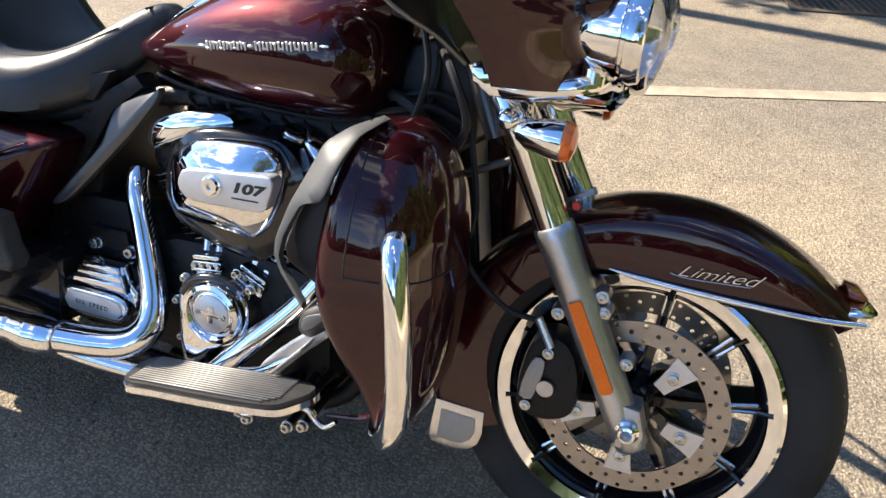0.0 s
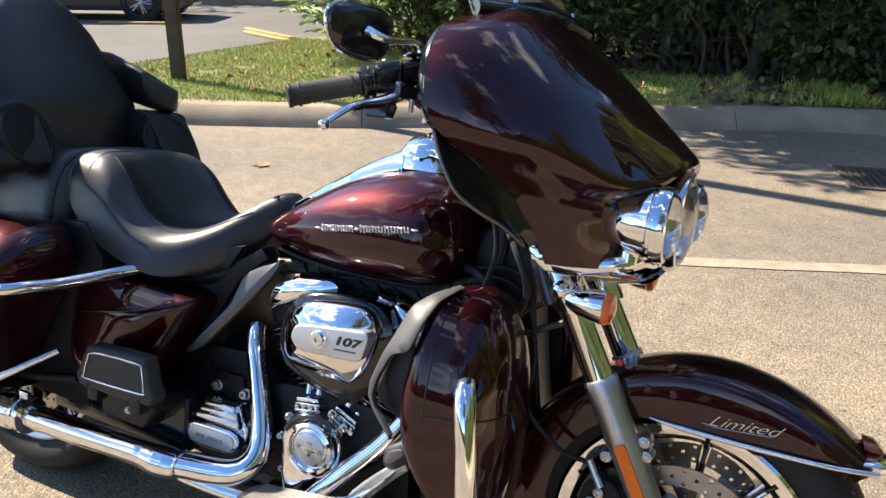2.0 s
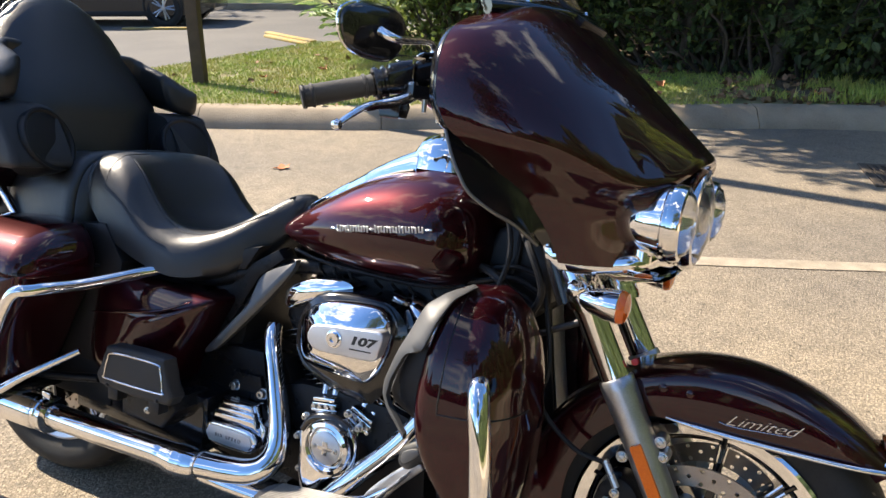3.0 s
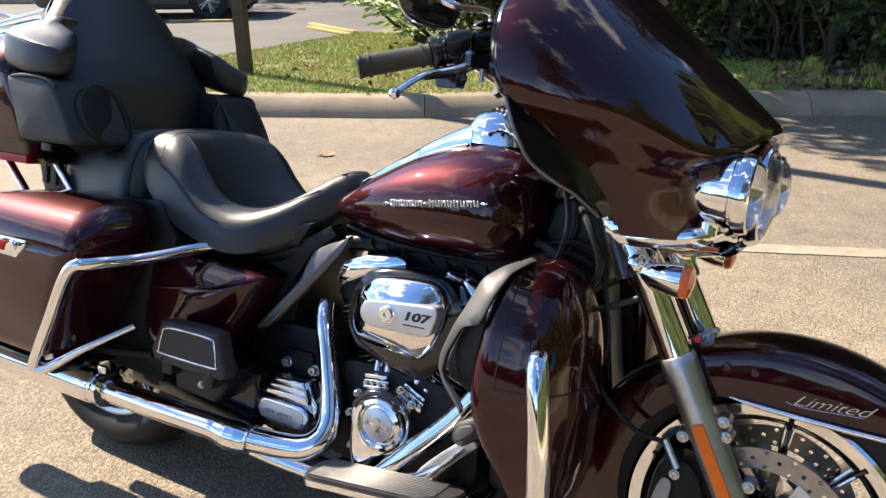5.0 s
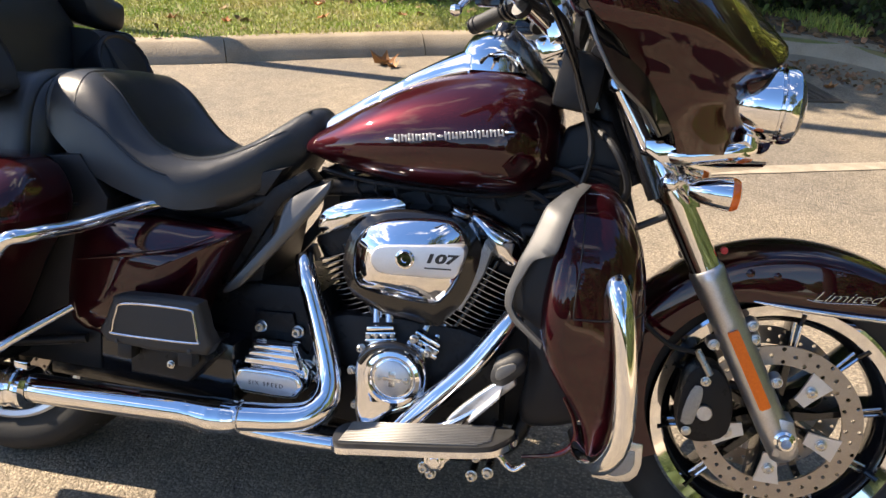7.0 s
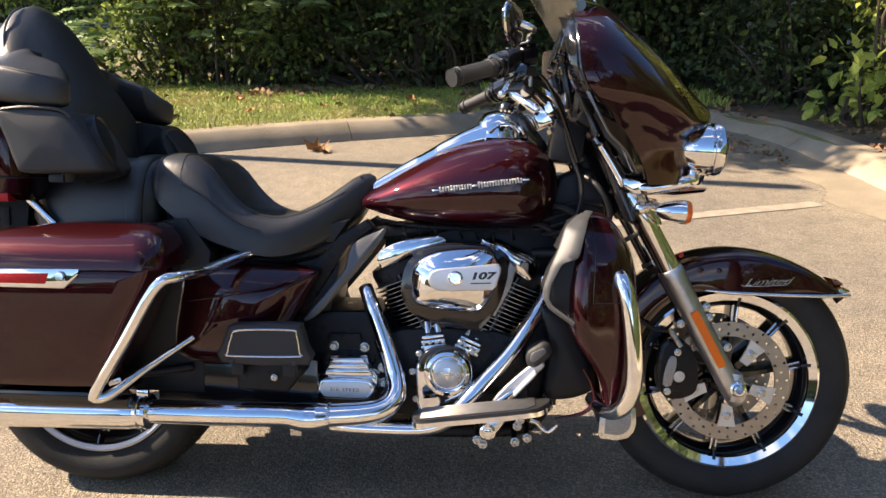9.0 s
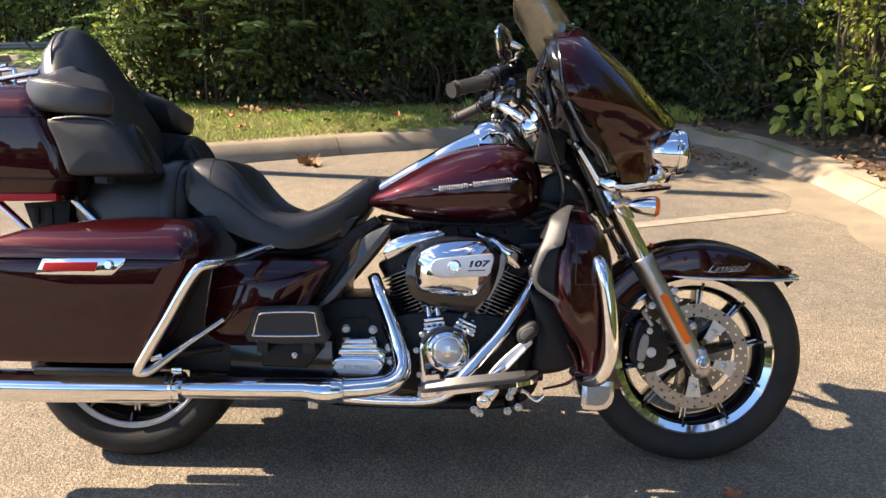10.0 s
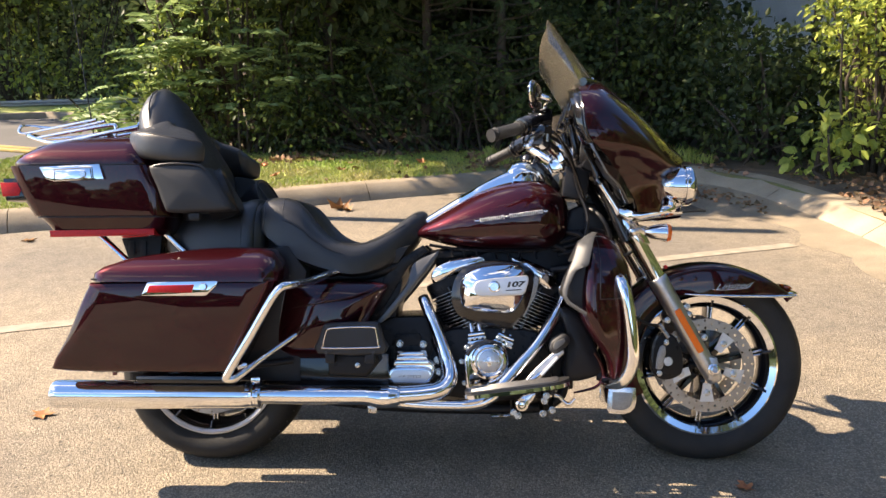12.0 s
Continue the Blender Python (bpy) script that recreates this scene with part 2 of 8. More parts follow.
    K(hgt.outputs[0], bp.inputs["Height"]), K(bp.outputs["Normal"], b.inputs["Normal"])
    return m


ASPHALT = asphalt_material()
# far lot's base and patches lowered in colour to carry its tree shade
FAR_ASPHALT = mat("tree_shaded_asphalt", (0.102, 0.096, 0.089), 0.9, scale=0.7, fine=60, bump=0.6, bump_scale=60, second=(0.074, 0.071, 0.068), mix_range=(0.40, 0.60))
CONCRETE = mat("kerb_concrete", (0.370, 0.303, 0.218), 0.88, scale=3.2, fine=130, second=(0.215, 0.173, 0.121), bump=0.9, bump_scale=90, mix_range=(0.36, 0.66))
LINE_PAINT = mat("worn_white_paint", (0.340, 0.291, 0.226), 0.85, scale=11, fine=150, second=(0.238, 0.203, 0.156), bump=0.6, bump_scale=150, mix_range=(0.40, 0.60))
YELLOW = mat("yellow_paint", (0.40, 0.275, 0.055), 0.75, scale=6, fine=70, second=(0.24, 0.19, 0.09), bump=0.3, bump_scale=90)
SOIL = mat("soil", (0.16, 0.115, 0.075), 0.95, scale=3, fine=60, second=(0.075, 0.055, 0.036), bump=0.9, bump_scale=40)
SAND = mat("drifted_sand", (0.275, 0.224, 0.158), 0.95, scale=4, fine=140, second=(0.20, 0.163, 0.115), bump=0.8, bump_scale=70)
GRASS_GROUND = mat("turf", (0.15, 0.185, 0.055), 0.95, scale=2.2, fine=60, second=(0.17, 0.135, 0.07), bump=0.9, bump_scale=60)
LAWN = mat("mown_lawn", (0.36, 0.38, 0.11), 0.95, scale=0.8, fine=30, second=(0.26, 0.29, 0.08), bump=0.6, bump_scale=50)
GRASS = mat("grass_blades", (0.22, 0.37, 0.036), 0.6, scale=1.6, fine=30, second=(0.38, 0.35, 0.085), per_island=0.35)
BARK = mat("bark", (0.10, 0.075, 0.052), 0.9, scale=9, fine=70, second=(0.045, 0.034, 0.025), bump=0.9, bump_scale=40)
POST_WOOD = mat("dark_post_wood", (0.085, 0.062, 0.044), 0.8, scale=7, fine=120, second=(0.05, 0.038, 0.03), bump=0.5, bump_scale=70)
DRY_LEAF = mat("dry_leaf", (0.42, 0.17, 0.05), 0.7, scale=25, fine=200, second=(0.26, 0.10, 0.035), per_object=0.3)
LITTER = mat("leaf_litter", (0.30, 0.17, 0.085), 0.8, scale=25, fine=200, second=(0.14, 0.08, 0.04), per_island=0.45)
DRAIN_IRON = mat("rusty_iron", (0.105, 0.083, 0.062), 0.8, 0.2, scale=20, fine=160, second=(0.085, 0.066, 0.050), bump=0.4, bump_scale=200)
SILT = mat("drain_silt", (0.070, 0.055, 0.041), 0.95, scale=14, fine=120, second=(0.035, 0.028, 0.022), bump=0.8, bump_scale=70)
CAR_PAINT = mat("dark_car_paint", (0.010, 0.0105, 0.012), 0.25, 0.3, scale=6, coat=1.0)
CAR_GLASS = mat("dark_car_glass", (0.01, 0.011, 0.012), 0.05, scale=6, coat=1.0)
GALV = mat("galvanised_steel", (0.45, 0.45, 0.46), 0.45, 0.9, scale=6, fine=90, rough_var=0.1)
SHED_WALL = mat("pale_siding", (0.78, 0.78, 0.76), 0.6, scale=3, fine=40)


def leaf_material(name, base, second, trans=0.35):
    m = mat(name, base, 0.52, second=second, scale=2.5, fine=40, per_island=0.35, spec=0.22)
    nt = m.node_tree
    b = nt.nodes["Principled BSDF"]
    tl, add = nt.nodes.new("ShaderNodeBsdfTranslucent"), nt.nodes.new("ShaderNodeMixShader")
    col = b.inputs["Base Color"].links[0].from_socket
    nt.links.new(col, tl.inputs["Color"])
    add.inputs[0].default_value = trans
    nt.links.new(b.outputs[0], add.inputs[1]), nt.links.new(tl.outputs[0], add.inputs[2])
    nt.links.new(add.outputs[0], nt.nodes["Material Output"].inputs["Surface"])
    return m


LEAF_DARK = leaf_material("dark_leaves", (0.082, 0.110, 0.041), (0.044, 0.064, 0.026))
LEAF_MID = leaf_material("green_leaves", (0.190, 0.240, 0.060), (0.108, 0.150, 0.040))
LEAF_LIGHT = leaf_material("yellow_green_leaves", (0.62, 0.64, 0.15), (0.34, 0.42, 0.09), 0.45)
# lighter leaf base stands in for sun through the far shrubs
LEAF_FAR = leaf_material("backlit_leaves", (0.27, 0.31, 0.14), (0.17, 0.21, 0.09), 0.5)
LEAF_SUMAC = leaf_material("sumac_leaves", (0.30, 0.39, 0.155), (0.17, 0.25, 0.095), 0.35)
NEEDLE = leaf_material("pine_needles", (0.11, 0.16, 0.06), (0.07, 0.12, 0.045), 0.3)


# ---- building helpers ----
def finish(name, bm, material, parent=None, label="", sharp=38.0):
    me = bpy.data.meshes.new(name)
    bm.normal_update()
    bm.to_mesh(me)
    bm.free()
    me.materials.append(material)
    me.shade_smooth()
    me.set_sharp_from_angle(angle=radians(sharp))
    ob = new(name, me)
    if parent is not None:
        ob.parent = parent
    if label:
        ob["label"] = label
    return ob


def part(name, bm, material, parent, label="", sharp=38.0):
    """Links a bmesh as one mesh object under a thing or a part."""
    return finish(name, bm, material, parent, label, sharp)


def mesh_part(name, verts, faces, material, parent=None, label="", smooth=True):
    me = bpy.data.meshes.new(name)
    me.from_pydata([tuple(v) for v in verts], [], [tuple(f) for f in faces])
    me.materials.append(material)
    if smooth:
        me.shade_smooth()
    ob = new(name, me)
    if parent is not None:
        ob.parent = parent
    if label:
        ob["label"] = label
    return ob


def box(size, at=(0, 0, 0), bevel=0.0, rot=None, seg=2):
    bm = bmesh.new()
    bmesh.ops.create_cube(bm, size=1.0, matrix=Matrix.Diagonal((*size, 1)))
    if bevel:
        bmesh.ops.bevel(bm, geom=bm.edges[:], offset=bevel, segments=seg, profile=0.6, affect="EDGES", clamp_overlap=True)
    m = Matrix.Translation(at)
    if rot:
        m = m @ Euler([radians(a) for a in rot]).to_matrix().to_4x4()
    bm.transform(m)
    return bm


def join(*bms):
    """Joins bmeshes into the first one."""
    first = bms[0]
    for other in bms[1:]:
        me = bpy.data.meshes.new("joined")
        other.to_mesh(me)
        other.free()
        first.from_mesh(me)
        bpy.data.meshes.remove(me)
    return first


def smooth_path(points, per=6, closed=False):
    """Catmull-Rom through the points."""
    p = [Vector(q) for q in points]
    n, out = len(p), []
    for i in range(n if closed else n - 1):
        a, b, c, d = (p[(i + k) % n] if closed else p[min(max(i + k, 0), n - 1)] for k in (-1, 0, 1, 2))
        for j in range(per):
            t = j / per
            out.append(0.5 * ((2 * b) + (c - a) * t + (2 * a - 5 * b + 4 * c - d) * t * t + (3 * b - a - 3 * c + d) * t ** 3))
    if not closed:
        out.append(p[-1])
    return out


def tube(points, radius, seg=14, per=6, closed=False, smooth=True, caps=True, flat=1.0):
    """A round bar along a path; radius one number or one for each given point."""
    path = smooth_path(points, per, closed) if smooth else [Vector(q) for q in points]
    n = len(path)
    if isinstance(radius, (int, float)):
        rad = [radius] * n
    else:
        k = (len(radius) - 1) / (n - 1)
        rad = [radius[int(i * k)] * (1 - (i * k) % 1) + radius[min(int(i * k) + 1, len(radius) - 1)] * ((i * k) % 1) for i in range(n)]
    bm = bmesh.new()
    rings, up = [], None
    for i, q in enumerate(path):
        a, b = path[(i - 1) % n] if closed or i else q, path[(i + 1) % n] if closed or i < n - 1 else q
        d = (b - a).normalized()
        if up is None:
            up = Vector((0, 0, 1)) if abs(d.z) < 0.9 else Vector((1, 0, 0))
        side = d.cross(up).normalized()
        up = side.cross(d).normalized()
        rings.append([bm.verts.new(q + rad[i] * (math.cos(2 * math.pi * j / seg) * side + flat * math.sin(2 * math.pi * j / seg) * up)) for j in range(seg)])
    for i in range(n if closed else n - 1):
        r, s = rings[i], rings[(i + 1) % n]
        for j in range(seg):
            bm.faces.new((r[j], r[(j + 1) % seg], s[(j + 1) % seg], s[j]))
    if caps and not closed:
        bm.faces.new(rings[0][::-1]), bm.faces.new(rings[-1])
    return bm


def lathe(profile, at, axis, seg=32, closed=False, arc=None):
    """Turns (radius, height) pairs round the axis at a place."""
    z = Vector(axis).normalized()
    m = Matrix.Translation(at) @ z.to_track_quat("Z", "Y").to_matrix().to_4x4()
    bm = bmesh.new()
    rings = []
    for r, h in profile:
        if r < 1e-6:
            rings.append([bm.verts.new(m @ Vector((0, 0, h)))])
        else:
            rings.append([bm.verts.new(m @ Vector((r * math.cos(2 * math.pi * j / seg), r * math.sin(2 * math.pi * j / seg), h))) for j in range(seg)])
    pairs = list(zip(rings, rings[1:])) + ([(rings[-1], rings[0])] if closed else [])
    for a, b in pairs:
        for j in range(seg):
            k = (j + 1) % seg
            if len(a) == 1 and len(b) == 1:
                continue
            if len(a) == 1:
                bm.faces.new((a[0], b[k], b[j]))
            elif len(b) == 1:
                bm.faces.new((a[j], a[k], b[0]))
            else:
                bm.faces.new((a[j], a[k], b[k], b[j]))
    bmesh.ops.recalc_face_normals(bm, faces=bm.faces[:])
    return bm


def bolt(at, axis, r=0.008, h=0.006):
    """A hex-headed bolt with a washer."""
    bm = lathe([(0, 0), (r * 1.3, 0), (r * 1.3, h * 0.25), (r, h * 0.3)], at, axis, 16)
    head = lathe([(r, h * 0.25), (r, h * 0.9), (r * 0.85, h), (r * 0.45, h), (r * 0.42, h * 0.6), (0, h * 0.6)], at, axis, 12)
    return join(bm, head)


def loft(sections, caps=True, closed=True):
    """A skin through rings of equal length."""
    bm = bmesh.new()
    rings = [[bm.verts.new(Vector(p)) for p in s] for s in sections]
    n = len(rings[0])
    for a, b in zip(rings, rings[1:]):
        for j in range(n if closed else n - 1):
            bm.faces.new((a[j], a[(j + 1) % n], b[(j + 1) % n], b[j]))
    if caps and closed:
        bm.faces.new(rings[0][::-1]), bm.faces.new(rings[-1])
    bmesh.ops.recalc_face_normals(bm, faces=bm.faces[:])
    return bm


def slab(outline, y0, y1, bevel=0.004, seg=2, smooth=0, taper=1.0):
    """A plate of an outline in (x, z), from y0 to y1, with rounded edges; taper shrinks the y1 face about its middle."""
    pts = [Vector((x, 0, z)) for x, z in outline]
    if smooth:
        pts = smooth_path(pts, smooth, closed=True)
    mid = sum(pts, Vector()) / len(pts)
    bm = bmesh.new()
    a = [bm.verts.new((p.x, y0, p.z)) for p in pts]
    b = [bm.verts.new((mid.x + (p.x - mid.x) * taper, y1, mid.z + (p.z - mid.z) * taper)) for p in pts]
    n = len(pts)
    for j in range(n):
        bm.faces.new((a[j], a[(j + 1) % n], b[(j + 1) % n], b[j]))
    f0, f1 = bm.faces.new(a[::-1]), bm.faces.new(b)
    bmesh.ops.recalc_face_normals(bm, faces=bm.faces[:])
    if bevel:
        edges = [e for e in bm.edges if e.verts[0].co.y == e.verts[1].co.y]
        bmesh.ops.bevel(bm, geom=edges, offset=bevel, segments=seg, profile=0.6, affect="EDGES", clamp_overlap=True)
    return bm


def pillow(outline, y0, y1, round_=0.02, smooth=3, crown=0.0):
    """A padded panel of an outline in (x, z): straight flanks, rounded rim and a gently crowned face at y1."""
    pts = smooth_path([(x, 0, z) for x, z in outline], smooth, True) if smooth else [Vector((x, 0, z)) for x, z in outline]
    mid = sum(pts, Vector()) / len(pts)
    size = min(max(p.x for p in pts) - min(p.x for p in pts), max(p.z for p in pts) - min(p.z for p in pts)) / 2
    sg = 1 if y1 > y0 else -1
    steps = [(0.0, y0)]
    for k in range(7):
        a = math.pi / 2 * k / 6
        steps.append((round_ * (1 - math.cos(a)), y1 - sg * crown - sg * round_ * (1 - math.sin(a))))
    for k in (1, 2, 3):
        steps.append((round_ + (size - round_) * 0.28 * k, y1 - sg * crown * (1 - k / 3) ** 2))
    rings = []
    for inset, y in steps:
        g = max(0.02, 1 - inset / size)
        rings.append([(mid.x + (p.x - mid.x) * g, y, mid.z + (p.z - mid.z) * g) for p in pts])
    return loft(rings)


def straight(points, per=5, ease=0.25):
    """A broken line with its corners slightly rounded."""
    p = [Vector(q) for q in points]
    line = [a.lerp(b, k / per) for a, b in zip(p, p[1:]) for k in range(per)] + [p[-1]]
    return [q.lerp((line[max(i - 1, 0)] + line[min(i + 1, len(line) - 1)]) / 2, ease * 2) if 0 < i < len(line) - 1 else q for i, q in enumerate(line)]


def crowned(outline, y_back, y_rim, y_top, smooth=4, power=2.2, inset=0.0):
    """A domed cover of an outline in (x, z): straight flank from y_back to y_rim, then a crown up to y_top."""
    pts = smooth_path([(x, 0, z) for x, z in outline], smooth, True) if smooth else [Vector((x, 0, z)) for x, z in outline]
    mid = sum(pts, Vector()) / len(pts)
    steps = [(1.0 - inset, y_back), (1.0, y_back + (y_rim - y_back) * 0.7), (0.999, y_rim)]
    for k in range(1, 15):
        r = 1 - k / 14.3
        steps.append((r, y_rim + (y_top - y_rim) * (1 - r ** power)))
    return loft([[(mid.x + (p.x - mid.x) * g, y, mid.z + (p.z - mid.z) * g) for p in pts] for g, y in steps])


def grid_bm(fn, nu, nv, thick=0.0, flip=False):
    """A sheet fn(u, v) over the unit square; thick gives it depth."""
    bm = bmesh.new()
    v = [[bm.verts.new(Vector(fn(i / nu, j / nv))) for j in range(nv + 1)] for i in range(nu + 1)]
    for i in range(nu):
        for j in range(nv):
            q = (v[i][j], v[i + 1][j], v[i + 1][j + 1], v[i][j + 1])
            bm.faces.new(q[::-1] if flip else q)
    if thick:
        bm.normal_update()
        bmesh.ops.solidify(bm, geom=bm.faces[:], thickness=thick)
    return bm


def lerp_table(table, x):
    """Smooth reading of rows (x, a, b, ...) at x."""
    if x <= table[0][0]:
        return table[0][1:]
    for p, q in zip(table, table[1:]):
        if x <= q[0]:
            t = (x - p[0]) / (q[0] - p[0])
            return tuple(a + (b - a) * t for a, b in zip(p[1:], q[1:]))
    return table[-1][1:]


def smooth_table(table, x):
    """Catmull-Rom reading of rows (x, a, b, ...) at x."""
    n = len(table)
    if x <= table[0][0]:
        return table[0][1:]
    if x >= table[-1][0]:
        return table[-1][1:]
    i = max(k for k in range(n - 1) if table[k][0] <= x)
    p0, p1, p2, p3 = (table[min(max(i + k, 0), n - 1)] for k in (-1, 0, 1, 2))
    h = p2[0] - p1[0]
    t = (x - p1[0]) / h
    res = []
    for c in range(1, len(p1)):
        m1 = (p2[c] - p0[c]) / max(p2[0] - p0[0], 1e-6) * h
        m2 = (p3[c] - p1[c]) / max(p3[0] - p1[0], 1e-6) * h
        res.append((2 * t ** 3 - 3 * t * t + 1) * p1[c] + (t ** 3 - 2 * t * t + t) * m1 + (3 * t * t - 2 * t ** 3) * p2[c] + (t ** 3 - t * t) * m2)
    return tuple(res)


def mirrored(bm):
    """A copy of a bmesh on the other side of the middle plane."""
    other = bm.copy()
    bmesh.ops.scale(other, vec=(1, -1, 1), verts=other.verts[:])
    bmesh.ops.reverse_faces(other, faces=other.faces[:])
    return other


def both(name, bm, material, parent, label=""):
    """A part and its twin on the far side."""
    other = mirrored(bm)
    a = part(name, bm, material, parent, label)
    return a, part(name, other, material, parent, label)


def lettering(name, text, material, parent, m, size, depth=0.0008, shear=0.0, label="", space=1.0, weight=0.0):
    cu = bpy.data.curves.new(name, "FONT")
    cu.body, cu.size, cu.extrude, cu.shear, cu.space_character = text, size, depth, shear, space
    cu.align_x, cu.align_y, cu.offset = "CENTER", "CENTER", weight
    tmp = new("lettering_tmp", cu)
    bpy.context.view_layer.update()
    me = bpy.data.meshes.new_from_object(tmp.evaluated_get(bpy.context.evaluated_depsgraph_get()))
    bpy.data.objects.remove(tmp)
    me.transform(m)
    me.materials.clear()
    me.materials.append(material)
    ob = new(name, me)
    ob.parent = parent
    if label:
        ob["label"] = label
    return ob


SIDE = Matrix(((1, 0, 0, 0), (0, 0, -1, 0), (0, 1, 0, 0), (0, 0, 0, 1)))  # lettering on a face that looks to the right side

# ---- the place: parking lot, kerb, turf, hedge and woods ----
def ground():
    n = 40
    bm = bmesh.new()
    bmesh.ops.create_grid(bm, x_segments=n, y_segments=n, size=400)
    return tagged(finish("ground", bm, ASPHALT), "pale sun-bleached asphalt of a parking lot", "ground", kind="structure")


ground()

# kerb line: straight along the back, then round a corner towards the viewer's side
KERB = smooth_path([(-4.30, 2.72, 0), (-2.85, 3.38, 0), (-1.70, 3.88, 0), (-0.72, 4.45, 0), (0.40, 5.00, 0), (1.60, 5.56, 0), (2.35, 5.72, 0), (2.95, 5.45, 0), (3.30, 4.85, 0), (3.44, 4.00, 0), (3.52, 2.9, 0), (3.62, 1.2, 0), (3.75, -1.5, 0), (3.9, -5.0, 0), (4.3, -16.0, 0)], 10)


def kerb_normal(i):
    a, b = KERB[max(i - 1, 0)], KERB[min(i + 1, len(KERB) - 1)]
    d = (b - a).normalized()
    return Vector((-d.y, d.x, 0))


def kerb():
    root = tagged(new("kerb"), "weathered concrete kerb with cracked joints", "kerb", kind="structure")
    cuts, run, last = [0], 0.0, 0
    for i in range(1, len(KERB)):
        run += (KERB[i] - KERB[i - 1]).length
        if run > 1.45:
            cuts.append(i)
            run = 0.0
    cuts.append(len(KERB) - 1)
    for a, b in zip(cuts, cuts[1:]):
        if b <= a:
            continue
        secs = []
        for i in range(a, b + 1):
            p, nrm = KERB[i].copy(), kerb_normal(i)
            d = Vector((nrm.y, -nrm.x, 0))
            if i == a:
                p += d * 0.0035
            if i == b:
                p -= d * 0.0035
            h = 0.148 + 0.006 * noise.noise(p * 1.3)
            j = 0.008 * noise.noise(p * 7)
            g = 1.0 + 0.35 * min(max((p.x - 2.0) / 1.0, 0), 1)
            secs.append([p + nrm * q + Vector((0, 0, z)) for q, z in ((-0.02 + j, -0.05), (0.0 + j, 0.0), (0.012 + j, 0.040), (0.075 * g + j, h * 0.66), (0.115 * g + j, h * 0.91), (0.150 * g, h), (0.245 * g, h + 0.006), (0.26 * g, h - 0.02), (0.26 * g, -0.05))])
        part("kerb_stone", loft(secs), CONCRETE, root, "", 50)
    first = [i for i in range(len(KERB)) if KERB[i].x > 2.2]
    drift = loft([[KERB[i] + kerb_normal(i) * q + Vector((0, 0, z)) for q, z in ((-(0.34 + 0.12 * noise.noise(KERB[i] * 3)) * min(1, k / 8), 0.001), (-0.14 * min(1, k / 8), 0.016), (0.012, 0.034 * min(1, k / 8)), (0.012, -0.02), (-0.2, -0.02))] for k, i in enumerate(first)])
    part("sand_drift", drift, SAND, root, "sand drifted against the kerb", 60)
    return root


kerb()


def inside(x, y):
    """Distance behind the kerb line; negative on the lot."""
    best, val = 1e9, 0
    q = Vector((x, y, 0))
    for i in range(0, len(KERB), 2):
        d = (q - KERB[i]).length
        if d < best:
            best, val = d, (q - KERB[i]).dot(kerb_normal(i))
    return val


def poly_sheet(name, outline, z, material, label, category):
    bm = bmesh.new()
    bm.faces.new([bm.verts.new((x, y, z)) for x, y in outline])
    bmesh.ops.recalc_face_normals(bm, faces=bm.faces[:])
    if bm.faces[:][0].normal.z < 0:
        bmesh.ops.reverse_faces(bm, faces=bm.faces[:])
    return tagged(finish(name, bm, material), label, category, kind="structure")


def raised(name, outline, z, material, label, category, depth=0.12):
    bm = bmesh.new()
    top = [bm.verts.new((x, y, z)) for x, y in outline]
    low = [bm.verts.new((x, y, z - depth)) for x, y in outline]
    n = len(top)
    bm.faces.new(top)
    for i in range(n):
        bm.faces.new((top[i], low[i], low[(i + 1) % n], top[(i + 1) % n]))
    bmesh.ops.recalc_face_normals(bm, faces=bm.faces[:])
    return tagged(finish(name, bm, material), label, category, kind="structure")


# turf island behind the kerb, soil under the hedge
raised("verge", [(-5.15, 2.45), (-2.90, 3.54), (-1.76, 4.03), (-0.80, 4.60), (0.34, 5.16), (1.55, 5.73), (2.36, 5.89), (3.08, 5.58), (3.46, 4.9), (3.61, 4.0), (3.69, 2.9), (3.79, 1.2), (3.92, -1.5), (4.07, -5.0), (4.47, -16.0), (40, -16.0), (40, 4), (40, 40), (-4.9, 40), (-4.9, 8.0), (-4.85, 6.4), (-5.1, 5.0)], 0.140, GRASS_GROUND, "thin sunlit turf behind the kerb", "verge", 0.2)
raised("soil_bed", [(-1.9, 6.9), (-0.3, 7.5), (0.9, 7.4), (1.2, 6.5), (1.7, 6.0), (2.4, 6.05), (3.15, 5.75), (3.62, 5.0), (3.80, 4.0), (3.9, 2.5), (5.0, 1.5), (9.0, 1.5), (28, 8), (28, 38), (-4.5, 38), (-4.4, 8.5)], 0.150, SOIL, "dark soil under the hedge", "soil", 0.1)
# far lot on the other side of the turf
poly_sheet("far_lot", [(-5.0, 2.0), (-4.95, 5.0), (-4.7, 6.4), (-4.75, 13.4), (-9.4, 15.6), (-30, 7), (-30, -8), (-12, -2)], 0.006, FAR_ASPHALT, "asphalt of the far parking bays, coloured dark for tree shade", "parking lot")
raised("far_lawn", [(-4.7, 13.5), (-9.45, 15.8), (-30, 7.2), (-60, 30), (-20, 60), (-4.5, 40)], 0.13, LAWN, "sunlit lawn past the far bays", "lawn", 0.2)


def strip(name, a, b, width, height, material, label, category, bevel=0.02, kind=""):
    a, b = Vector((*a, 0)), Vector((*b, 0))
    d = b - a
    bm = box((d.length, width, height), (0, 0, 0), bevel)
    ob = finish(name, bm, material)
    ob.matrix_world = Matrix.Translation((a + b) / 2 + Vector((0, 0, height / 2))) @ Matrix.Rotation(math.atan2(d.y, d.x), 4, "Z")
    return tagged(ob, label, category, kind=kind)


